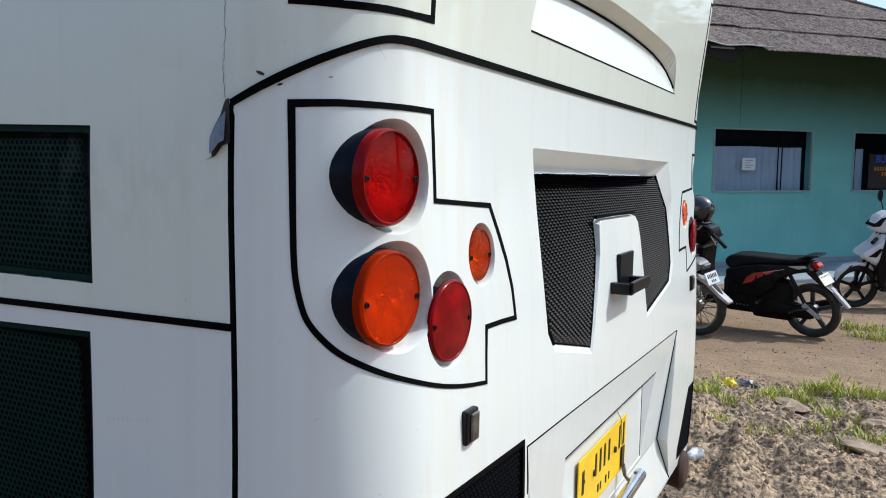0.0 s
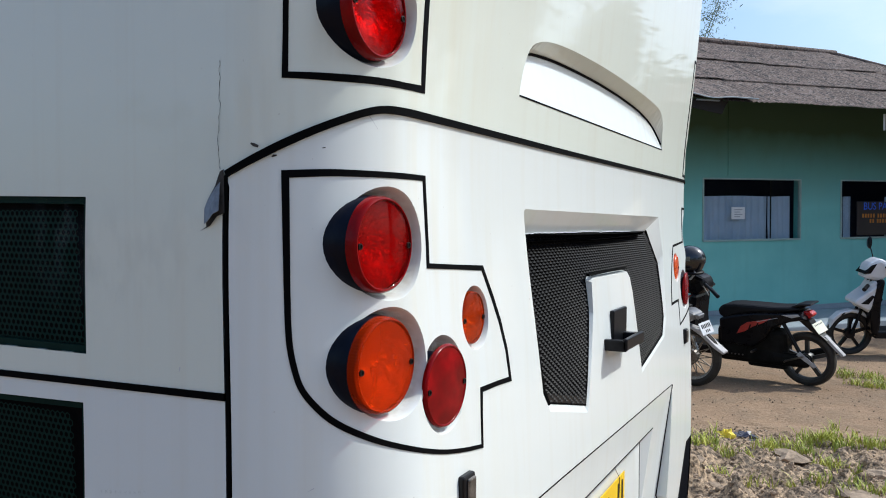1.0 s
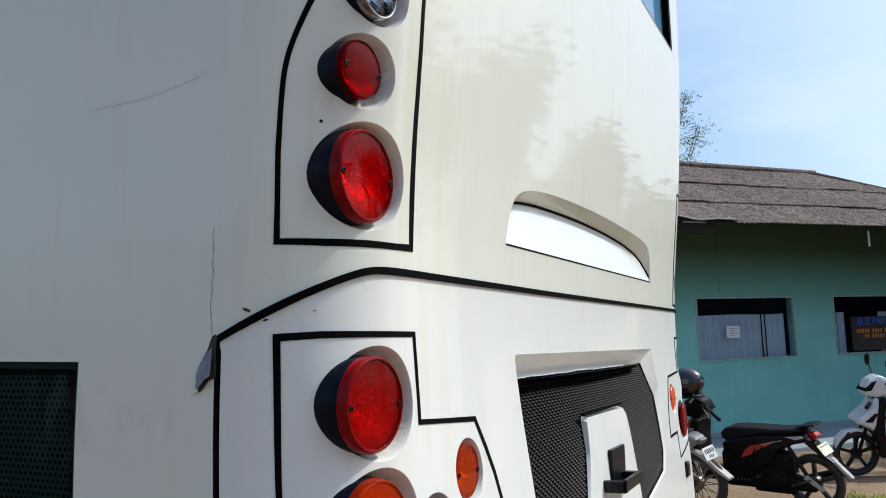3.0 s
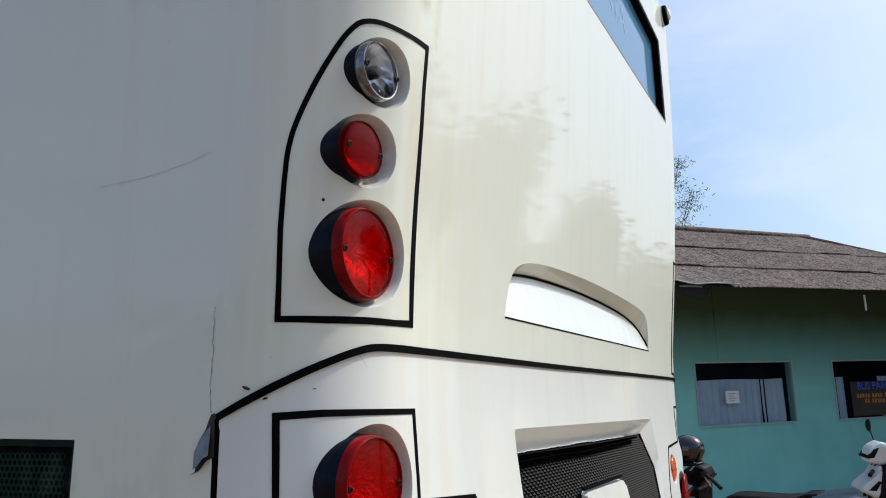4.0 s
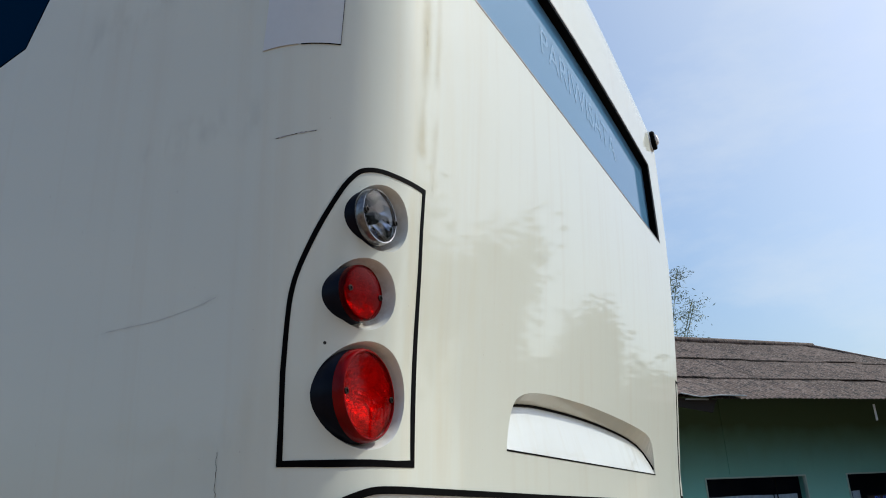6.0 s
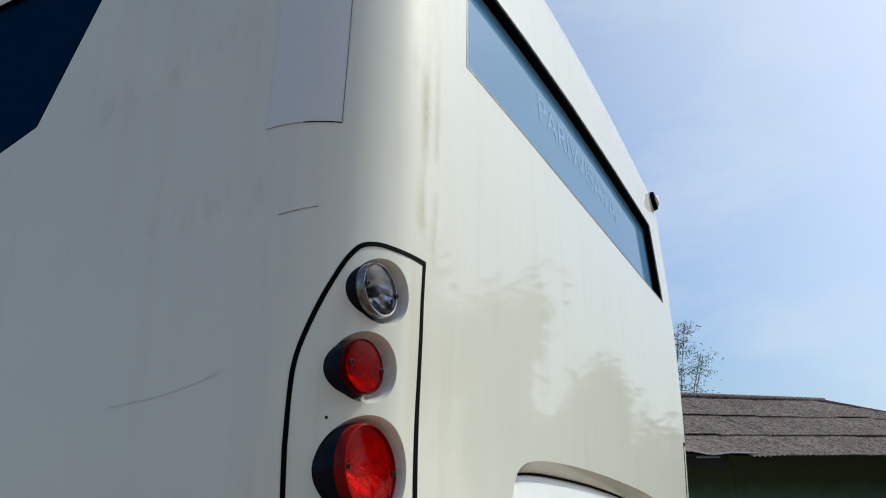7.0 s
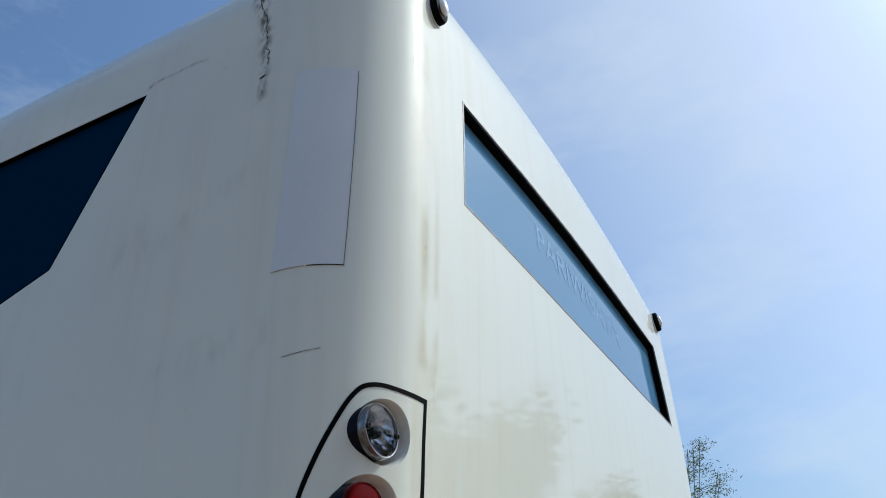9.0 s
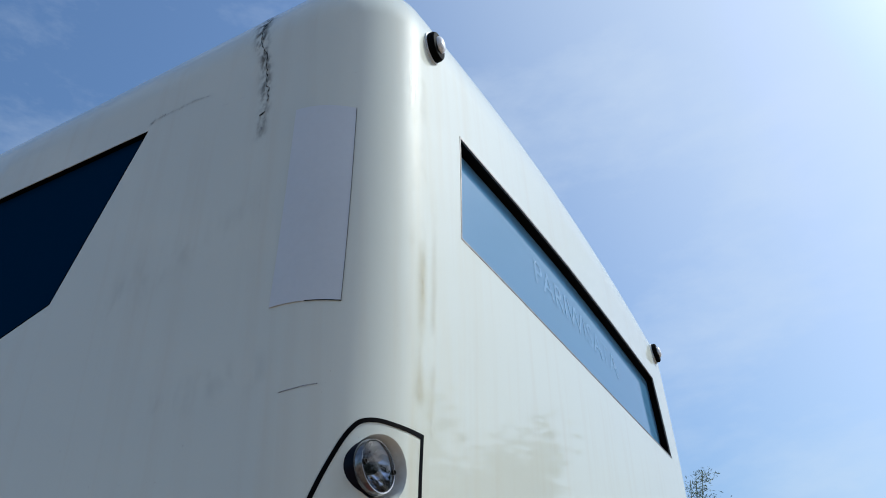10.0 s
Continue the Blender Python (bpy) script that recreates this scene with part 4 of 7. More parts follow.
tube("bar_hook", [(1.366, plate_y - 0.005, 0.846), (1.368, plate_y - 0.012, 0.815), (1.352, plate_y - 0.03, 0.803), (1.346, plate_y - 0.05, 0.816), (1.348, plate_y - 0.045, 0.838)], 0.006, STEEL, bus, "", 8)

# lower corner grilles
for k, poly in ((0, LOW_GRILLE_U), (1, flip(FAR_GRILLE_U))):
    ua, ub, va, vb = min(p[0] for p in poly), max(p[0] for p in poly), min(p[1] for p in poly), max(p[1] for p in poly)
    cells = np.array([(u + (0.00625 if j % 2 else 0), v) for u in np.arange(ua, ub, 0.0125) for j, v in enumerate(np.arange(va, vb, 0.0085))])
    cells = cells[inside(poly, cells)]
    vs, fs = [], []
    for u, v in cells:
        u, v = float(u), float(v)
        n0, nn = len(vs), skin_n(u, v)
        for du, dv, h in ((-0.0058, 0, -0.006), (0, -0.0058, -0.006), (0.0058, 0, -0.006), (0, 0.0058, -0.006), (0, 0, -0.001)):
            vs.append(skin(u + du, v + dv) + nn * h)
        fs += [(n0, n0 + 1, n0 + 4), (n0 + 1, n0 + 2, n0 + 4), (n0 + 2, n0 + 3, n0 + 4), (n0 + 3, n0, n0 + 4)]
    low = obj("corner_grille", vs, fs, MESH_BLACK, bus, "black mesh grille low on the corner")
    gv = [skin(ua + (ub - ua) * i / 12, va + (vb - va) * j / 2) - skin_n(ua + (ub - ua) * i / 12, va + (vb - va) * j / 2) * 0.0075 for i in range(13) for j in range(3)]
    obj("grille_back", gv, [(3 * i + j, 3 * i + j + 1, 3 * i + j + 4, 3 * i + j + 3) for i in range(12) for j in range(2)], DARK, low)
    ribbon("grille_frame", poly, 0.010, RUBBER, low, "", 0.002, 0.008, True)
    # small side repeater
    c0 = skin(AROUND - 0.395 if k else 0.395, 1.256)
    rep = boxed("repeater", (c0.x - 0.019, c0.y - 0.009, 1.229), (c0.x + 0.023, c0.y + 0.004, 1.282), PLASTIC, bus, 0.004, "small black lamp base with a grey lens")
    boxed("repeater_lens", (c0.x - 0.008, c0.y - 0.013, 1.233), (c0.x + 0.018, c0.y - 0.007, 1.277), STEEL, rep, 0.003)
m = Matrix.Translation((2.20, -0.035, 0.560)) @ Euler((radians(90), 0, 0)).to_matrix().to_4x4()
turned("exhaust_stub", [(0.060, -0.34), (0.064, -0.03), (0.070, -0.006), (0.070, 0.012), (0.062, 0.022), (0.040, 0.028), (0.0, 0.030)], m, RUST, bus, "rusty brown exhaust end", 28)

# rear window
wp = [skin(R(x), z) + Vector((0, -0.0006, 0)) for x, z in inset(dense(WINDOW, 0.06), 0.002)]
wi = [p + Vector((0, 0.032, 0)) for p in wp]
rear_window = band("rear_window", wp, wi, RUBBER, "long dark rear window with a black rubber frame")
cen = sum(wi, Vector()) / len(wi)
wi2 = [p + (cen - p).normalized() * 0.045 + Vector((0, -0.004, 0)) for p in wi]
band("window_frame", wi, wi2, RUBBER, "", True, rear_window)
PANE_X = [0.362 + 1.80 * k / 24 for k in range(25)]


def pane_at(x, z):
    """A point of the rear pane."""
    a, b = rear_point(x, window_low(x) + 0.006, 0.027), rear_point(x, window_high(x) - 0.006, 0.027)
    return a.lerp(b, (z - a.z) / (b.z - a.z))


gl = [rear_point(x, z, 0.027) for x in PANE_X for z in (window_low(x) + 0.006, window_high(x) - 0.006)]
pane = obj("pane", gl, [(2 * k, 2 * k + 2, 2 * k + 3, 2 * k + 1) for k in range(24)], REAR_GLASS, rear_window, "blue-grey tinted pane with painted sky reflection", True)
pane.visible_shadow = False
ribbon("window_edge", [(R(x), z) for x, z in WINDOW], 0.005, STEEL, rear_window, "", 0.0008, 0.004, True)


def writing(name, words, size, m, material, parent, thick=0.0, apart=False):
    """Words in the built-in font; apart: each letter an object of its own."""
    cu = bpy.data.curves.new(name, "FONT")
    cu.body, cu.size, cu.extrude, cu.align_x, cu.align_y = words, size, thick, "CENTER", "CENTER"
    tmp = bpy.data.objects.new(name, cu)
    me = bpy.data.meshes.new_from_object(tmp)
    bpy.data.objects.remove(tmp)
    me.materials.append(material)
    me.transform(m)
    if not apart:
        ob = new(name, me)
        ob.parent = parent
        return ob
    near = {v.index: set() for v in me.vertices}
    for e in me.edges:
        near[e.vertices[0]].add(e.vertices[1])
        near[e.vertices[1]].add(e.vertices[0])
    left, made = set(near), []
    while left:
        todo, group = [min(left)], set()
        while todo:
            k = todo.pop()
            if k not in group:
                group.add(k)
                todo += near[k]
        left -= group
        ids = {k: i for i, k in enumerate(sorted(group))}
        made.append(obj(name, [me.vertices[k].co for k in sorted(group)], [tuple(ids[k] for k in f.vertices) for f in me.polygons if f.vertices[0] in group], material, parent))
    bpy.data.meshes.remove(me)
    return made


FROST = two_scale("frosted_letters", (0.150, 0.325, 0.530), (0.170, 0.345, 0.545), 9.0, 120.0, (0.2, 0.35), 0.05)
letters = writing("window_letters", "PARIWISATA", 0.115, Matrix.Translation((1.272, 0, 2.955)) @ Euler((radians(90), 0, 0)).to_matrix().to_4x4() @ Matrix.Diagonal((1.17, 1, 1, 1)), FROST, rear_window)
for v in letters.data.vertices:
    v.co.y = pane_at(v.co.x, v.co.z).y - 0.0007
# near-black sheets added for the unlit saloon behind the rear and side glass
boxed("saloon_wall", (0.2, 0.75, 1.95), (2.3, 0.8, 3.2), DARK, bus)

# side window
sw = dense(SIDE_WINDOW, 0.15)
sw = inset(sw, 0.003)
so = [skin(*p) + skin_n(*p) * 0.0006 for p in sw]
si = [skin(*p) - skin_n(*p) * 0.014 for p in sw]
side_window = band("side_window", so, si, RUBBER, "large dark tinted side window")
gw = [skin(*p) - skin_n(*p) * 0.012 for p in SIDE_WINDOW]
obj("pane", gw, [tuple(range(len(gw)))], SIDE_GLASS, side_window, "very dark blue glass")
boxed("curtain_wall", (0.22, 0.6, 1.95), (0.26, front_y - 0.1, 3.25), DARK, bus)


def marker(k):
    """Roof-edge marker lamp on an oval black base."""
    u, v = (AROUND - 0.322, 3.213) if k else (0.335, 3.192)
    p, n = skin(u, v), skin_n(u, v)
    e2 = (Vector((0, 0, 1)) - n * n.z).normalized()
    e1 = e2.cross(n)
    m = Matrix.Translation(p) @ Matrix((e1, e2, n)).transposed().to_4x4() @ Matrix.Diagonal((0.72, 1.0, 1, 1))
    b = turned("roof_marker", [(0.042, -0.01), (0.042, 0.014), (0.038, 0.020), (0.028, 0.022), (0, 0.022)], m, RUBBER, bus, "oval roof-edge marker lamp on a black base", 28)
    turned("marker_lens", [(0.025, 0.020), (0.024, 0.026), (0.018, 0.031), (0.009, 0.033), (0, 0.0335)], m, CLEAR_LENS, b, "milky clear lens", 24)
    turned("marker_gasket", [(0.046, -0.005), (0.046, 0.003), (0.040, 0.004)], m, WHITE_PATCH, b, "", 28)


CLEAR_LENS = two_scale("milky_lens", (0.70, 0.70, 0.70), (0.85, 0.85, 0.86), 20.0, 150.0, (0.12, 0.25), 0.1, coat=0.5)
marker(0)
marker(1)


def perforated(name, u0, u1, v0, v1, pitch, parent, label):
    """A sheet with round holes in staggered rows, over a dark back."""
    vs, fs = [], []
    rows = int((v1 - v0) / (pitch * 0.866))
    cols = int((u1 - u0) / pitch)
    for j in range(rows):
        for i in range(cols):
            cu, cv = u1 - pitch * (i + 0.5 + (0.5 if j % 2 else 0)), v0 + pitch * 0.866 * (j + 0.5)
            if cu - pitch / 2 < u0:
                continue
            k = len(vs)
            for h in range(6):
                a = math.pi / 6 + h * math.pi / 3
                ca, sa = math.cos(a), math.sin(a)
                vs.append((cu + ca * pitch * 0.578, cv + sa * pitch * 0.578))
                vs.append((cu + ca * pitch * 0.36, cv + sa * pitch * 0.36))
            for h in range(6):
                a, b = k + 2 * h, k + 2 * ((h + 1) % 6)
                fs.append((a, b, b + 1, a + 1))
    return obj(name, [skin(*p) - skin_n(*p) * 0.009 for p in vs], fs, GRILLE_GREEN, parent, label)


for poly, words in ((SIDE_VENT, "dark perforated side vent"), (LOW_VENT, "dark perforated lower side vent")):
    u0, u1 = poly[0][0], poly[1][0]
    v0, v1 = poly[0][1], poly[2][1]
    vent = band("side_vent", [skin(*p) for p in dense(poly, 0.1)], [skin(*p) - skin_n(*p) * 0.03 for p in dense(poly, 0.1)], GRILLE_GREEN, words)
    perforated("perforated_sheet", u0 + 0.02, u1 - 0.012, v0 + 0.014, v1 - 0.016, 0.0105, vent, "dark green perforated metal")
    bk = [skin(*p) - skin_n(*p) * 0.022 for p in poly]
    obj("vent_back", bk, [(0, 1, 2, 3)], DARK, vent)
    ribbon("vent_frame", poly, 0.022, GRILLE_GREEN, vent, "", -0.006, 0.016, True)

# closed patch panel high on the corner
patch_uv = [(-0.012, 2.468), (0.116, 2.462), (0.118, 2.900), (-0.010, 2.925)]
pv, pf = [], []
for j in range(13):
    for i in range(9):
        a = Vector(patch_uv[0]).lerp(Vector(patch_uv[1]), i / 8)
        b = Vector(patch_uv[3]).lerp(Vector(patch_uv[2]), i / 8)
        q = a.lerp(b, j / 12)
        pv.append(skin(*q) + skin_n(*q) * 0.0015)
for j in range(12):
    for i in range(8):
        pf.append((9 * j + i, 9 * j + i + 1, 9 * j + i + 10, 9 * j + i + 9))
patch = obj("patch_panel", pv, pf, WHITE_PATCH, bus, "bluish white rectangular filler panel", True)
ribbon("patch_edge", [(0.055, 2.465), patch_uv[1], patch_uv[2]], 0.0008, RUBBER, patch, "", 0.002, 0.001)

# ---- wear on the body ----
CRACK = two_scale("dark_crack", (0.02, 0.02, 0.02), (0.07, 0.065, 0.06), 30.0, 200.0, (0.8, 0.95), 0.3, spec=0.1)
FAINT = two_scale("grey_scuff", (0.46, 0.47, 0.48), (0.57, 0.58, 0.59), 40.0, 300.0, (0.6, 0.8), 0.1, spec=0.2)


ribbon("patch_edge", [patch_uv[0], (0.050, 2.4655)], 0.0006, FAINT, patch, "", 0.002, 0.001)


def wander(rng, line, step, amount):
    """A ragged line along a planned one."""
    return [(u + rng.gauss(0, amount), v + rng.gauss(0, amount * 0.5)) for u, v in dense(line, step, False)]


def tapered(name, line, widths, material, label=""):
    """A flat mark of uneven width lying on the paint."""
    vs, fs = [], []
    for i, (u, v) in enumerate(line):
        a, b = line[max(0, i - 1)], line[min(len(line) - 1, i + 1)]
        t = (Vector(b) - Vector(a)).normalized()
        s = Vector((-t[1], t[0])) * widths[i % len(widths)] / 2
        for q in ((u - s[0], v - s[1]), (u + s[0], v + s[1])):
            vs.append(skin(*q) + skin_n(*q) * 0.0007)
    for i in range(len(line) - 1):
        fs.append((2 * i, 2 * i + 1, 2 * i + 3, 2 * i + 2))
    return obj(name, vs, fs, material, bus, label)


rng = random.Random(21)
tapered("paint_crack", wander(rng, [(0.000, 1.722), (-0.003, 1.76), (0.0, 1.80), (-0.002, 1.86)], 0.006, 0.0009), (0.0009, 0.0004, 0.0008, 0.0003, 0.0006), CRACK, "hairline crack above the seam")
for a, b in (((-0.434, 3.098), (-0.428, 3.1063)), ((-0.422, 3.106), (-0.397, 3.1067)), ((-0.388, 3.106), (-0.3556, 3.1046)), ((-0.345, 3.105), (-0.3157, 3.1072)), ((-0.313, 3.1075), (-0.2612, 3.0991)), ((-0.2162, 3.0454), (-0.2033, 3.0436)), ((-0.1687, 3.0416), (-0.1592, 3.0401))):
    tapered("paint_crack", wander(rng, [a, b], 0.006, 0.0016), (0.0014, 0.0004, 0.0018, 0.0004, 0.0008), FAINT, "thin crack behind the side window")
MAIN_CRACK = [(-0.112, 3.30), (-0.131, 3.262), (-0.1393, 3.2356), (-0.1307, 3.1902), (-0.1171, 3.16), (-0.1066, 3.103), (-0.0968, 3.0415), (-0.0913, 3.0077), (-0.0926, 2.9949)]
tapered("paint_crack", wander(rng, MAIN_CRACK, 0.010, 0.0024), (0.0026, 0.0012, 0.0036, 0.0006, 0.0020, 0.0005), CRACK, "dark open crack below the roof edge")
tapered("paint_crack", [(-0.1075, 2.9585), (-0.100, 2.9600), (-0.0935, 2.9640)], (0.004, 0.0065, 0.003), CRACK)
tapered("paint_crack", [(-0.0990, 2.922), (-0.0960, 2.918), (-0.0945, 2.9115)], (0.002, 0.0045, 0.0015), FAINT)


def smear_paint(name, colour, fine, lo, hi):
    """Dirt that lies in specks and soft patches on the paint; 'fade' says how thick."""
    m = shader(name, colour, 0.9, 0.0, 0.0, 0.1)
    t = m.node_tree
    fade = t.nodes.new("ShaderNodeAttribute")
    fade.attribute_name = "fade"
    speck = ramp(m, noise_at(m, fine, (1, 1, 0.6), 6.0), 0, [(lo, (0, 0, 0)), (hi, (1, 1, 1))])
    mul = mixed(m, 1.0, None, speck, fade, "MULTIPLY")
    clear, mix = t.nodes.new("ShaderNodeBsdfTransparent"), t.nodes.new("ShaderNodeMixShader")
    t.links.new(mul.outputs[2], mix.inputs[0])
    t.links.new(clear.outputs[0], mix.inputs[1])
    t.links.new(t.nodes["Principled BSDF"].outputs[0], mix.inputs[2])
    t.links.new(mix.outputs[0], t.nodes["Material Output"].inputs["Surface"])
    return m


def smear(name, line, reach, thick, material, label, cells=26):
    """A thin layer of dirt about a line (u, v), thinning out sideways and towards its end."""
    pts = dense(line, 0.01, False)
    u0, u1 = min(p[0] for p in pts) - 2.4 * reach, max(p[0] for p in pts) + 2.4 * reach
    v0, v1 = min(p[1] for p in pts) - 2.0 * reach, max(p[1] for p in pts) + 2.0 * reach
    nv = max(8, int(cells * (v1 - v0) / (u1 - u0)))
    nv = min(nv, 90)
    vs, fades = [], []
    a = np.array(pts)
    for j in range(nv + 1):
        for k in range(cells + 1):
            u, v = u0 + (u1 - u0) * k / cells, v0 + (v1 - v0) * j / nv
            d = np.hypot(a[:, 0] - u, a[:, 1] - v)
            near = int(d.argmin())
            vs.append(skin(u, v) + skin_n(u, v) * 0.0009)
            along = near / (len(pts) - 1)
            fades.append(math.exp(-(d[near] / reach) ** 2) * (thick[0] * (1 - along) + thick[1] * along))
    c = cells + 1
    ob = obj(name, vs, [(j * c + k, j * c + k + 1, j * c + k + c + 1, j * c + k + c) for j in range(nv) for k in range(cells)], material, bus, label, True)
    att = ob.data.attributes.new("fade", "FLOAT", "POINT")
    att.data.foreach_set("value", fades)
    return ob


SOOT = smear_paint("sooty_grime", (0.05, 0.05, 0.05), 70.0, 0.42, 0.62)
DUST = smear_paint("faint_grey_scuff", (0.34, 0.36, 0.37), 26.0, 0.45, 0.7)
RUN = smear_paint("yellow_water_run", (0.68, 0.60, 0.40), 12.0, 0.40, 0.70)
smear("roof_grime", [(-0.125, 3.32), (-0.139, 3.25), (-0.134, 3.20), (-0.118, 3.15), (-0.106, 3.08), (-0.097, 2.99), (-0.096, 2.90)], 0.014, (1.0, 0.30), SOOT, "sooty grime round the roof-edge crack")
smear("roof_grime", [(-0.116, 3.345), (-0.130, 3.30), (-0.138, 3.24)], 0.030, (0.42, 0.16), SOOT, "sooty grime at the top of the roof-edge crack")
smear("roof_grime", [(-0.19, 3.42), (-0.12, 3.40), (-0.04, 3.39)], 0.022, (0.5, 0.35), SOOT, "sooty grime along the roof edge")
smear("roof_grime", [(-0.436, 3.098), (-0.425, 3.1065), (-0.35, 3.105), (-0.30, 3.106), (-0.262, 3.099)], 0.0045, (0.6, 0.12), SOOT, "dirt in the crack behind the side window", 60)
smear("paint_scuff", [(-0.40, 2.62), (-0.25, 2.66), (-0.10, 2.70)], 0.045, (0.10, 0.06), DUST, "faint grey scuff")
smear("paint_scuff", [(-0.26, 2.051), (-0.13, 2.059), (-0.03, 2.077)], 0.005, (0.09, 0.07), DUST, "faint grey scuff")
smear("paint_scuff", [(-0.22, 2.34), (-0.12, 2.36), (-0.02, 2.35)], 0.03, (0.12, 0.10), DUST, "faint grey scuff")
smear("paint_scuff", [(-0.30, 1.62), (-0.18, 1.60), (-0.06, 1.63)], 0.06, (0.10, 0.08), DUST, "faint grey scuff")
smear("water_run", [(0.285, 3.05), (0.282, 2.70), (0.286, 2.33)], 0.014, (0.12, 0.5), RUN, "yellow water run below the roof corner")
smear("water_run", [(0.330, 2.72), (0.327, 2.45), (0.330, 2.28)], 0.010, (0.12, 0.5), RUN, "yellow water run below the roof corner")
smear("water_run", [(0.245, 3.15), (0.246, 2.90), (0.244, 2.62)], 0.012, (0.15, 0.10), RUN, "yellow water run below the roof corner")
tapered("scratch", wander(rng, [(0.030, 2.307), (0.060, 2.311), (0.094, 2.3155)], 0.008, 0.0006), (0.0008, 0.0018, 0.0026, 0.0012), FAINT, "grey scratch in the paint")
tapered("scratch", wander(rng, [(0.031, 2.3065), (0.055, 2.310), (0.070, 2.3125), (0.092, 2.3150)], 0.008, 0.0004), (0.0006, 0.0014, 0.0009, 0.0005), CRACK)
tapered("scratch", wander(rng, [(-0.247, 2.054), (-0.142, 2.0568), (-0.080, 2.0652), (-0.038, 2.0758)], 0.01, 0.0008), (0.0005, 0.0010, 0.0004, 0.0008), FAINT, "faint grey scratch")
tapered("scratch", [(0.0455, 1.7545), (0.050, 1.7525), (0.0555, 1.7505)], (0.0022, 0.0042, 0.003), CRACK)
tapered("scratch", [(0.198, 1.794), (0.204, 1.788), (0.212, 1.778)], (0.0012, 0.0008, 0.0005), FAINT)
tapered("scratch", [(0.0725, 1.7375), (0.0750, 1.7390), (0.0790, 1.7395)], (0.0012, 0.003, 0.0012), CRACK)
tapered("scratch", [(0.1345, 1.7495), (0.1375, 1.7502), (0.1395, 1.7500)], (0.0006, 0.0014, 0.001), CRACK)
tapered("scratch", [(0.096, 1.320), (0.104, 1.324)], (0.0004, 0.0012), FAINT)
tapered("scratch", [(-0.086, 1.458), (-0.084, 1.464)], (0.001, 0.002), FAINT)
smear("scratch", [(-0.245, 1.276), (-0.18, 1.284), (-0.124, 1.299)], 0.0016, (0.5, 0.35), DUST, "faint grey scratch", 60)
tapered("scratch", [(1.920, 2.610), (1.919, 2.586)], (0.004, 0.003), FAINT)
turned("drilled_hole", [(0.0024, 0.0), (0.0018, 0.0006), (0.0, 0.0006)], Matrix.Translation(skin(0.1355, 1.9985)) @ skin_n(0.1355, 1.9985).to_track_quat("Z", "Y").to_matrix().to_4x4(), CRACK, bus, "", 10)

FLAP = two_scale("scuffed_grey_sheet", (0.10, 0.12, 0.15), (0.22, 0.25, 0.30), 60.0, 300.0, (0.4, 0.6), 0.2)
# torn corner of the side sheet, bent outwards below the seam
torn = [(0.0070, 1.7225), (0.0010, 1.7200), (-0.0024, 1.7133), (-0.0072, 1.7017), (-0.0187, 1.6865), (-0.0246, 1.6735), (-0.0241, 1.6492), (-0.0357, 1.6436), (-0.0177, 1.6505), (-0.0057, 1.6630), (0.0066, 1.6670)]
tv = [skin(*p) + skin_n(*p) * 0.0016 for p in torn]
obj("torn_gap", tv, [tuple(range(len(tv)))], CRACK, bus, "dark torn gap in the side sheet")
flap = [(0.0015, 1.7060, 0.003), (-0.0055, 1.6990, 0.004), (-0.0170, 1.6845, 0.005), (-0.0225, 1.6725, 0.006), (-0.0222, 1.6530, 0.008), (-0.0130, 1.6565, 0.012), (-0.0040, 1.6660, 0.012), (0.0030, 1.6695, 0.010)]
fv = [skin(u, v) + skin_n(u, v) * h for u, v, h in flap]
fv += [p - skin_n(-0.01, 1.68) * 0.0012 for p in fv]
n6 = len(flap)
obj("torn_flap", fv, [tuple(range(n6)), tuple(reversed(range(n6, 2 * n6)))] + [(i, (i + 1) % n6, n6 + (i + 1) % n6, n6 + i) for i in range(n6)], FLAP, bus, "bent grey sheet metal flap")

# ---- ground ----
DIRT = shader("sandy_dirt", (0.4, 0.3, 0.22), 0.9)
d_big, d_mid, d_fine = noise_at(DIRT, 0.35, (1, 1, 1), 5.0), noise_at(DIRT, 3.0, (1, 1, 1), 6.0), noise_at(DIRT, 45.0, (1, 1, 1), 4.0)
dx = mixed(DIRT, ramp(DIRT, d_big, 0, [(0.38, (0, 0, 0)), (0.62, (1, 1, 1))]), 0, (0.235, 0.140, 0.075), (0.355, 0.225, 0.128))
dx = mixed(DIRT, ramp(DIRT, d_mid, 0, [(0.45, (0, 0, 0)), (0.7, (0.7, 0.7, 0.7))]), 0, dx, (0.155, 0.105, 0.062))
dx = mixed(DIRT, 0.4, None, dx, ramp(DIRT, d_fine, 0, [(0.3, (0.085, 0.056, 0.034)), (0.7, (0.31, 0.226, 0.146))]))
# grey rubble lies in a belt beside the bus
pos = DIRT.node_tree.nodes.new("ShaderNodeTexCoord")
sep = DIRT.node_tree.nodes.new("ShaderNodeSeparateXYZ")
link(DIRT, pos, "Object", sep, 0)
edge = DIRT.node_tree.nodes.new("ShaderNodeMath")
edge.operation = "MULTIPLY_ADD"
edge.inputs[1].default_value = 1.6
link(DIRT, d_mid, 0, edge, 0)
link(DIRT, sep, "X", edge, 2)
belt = DIRT.node_tree.nodes.new("ShaderNodeMapRange")
belt.inputs["From Min"].default_value, belt.inputs["From Max"].default_value = 6.0, 5.4
link(DIRT, edge, 0, belt, 0)
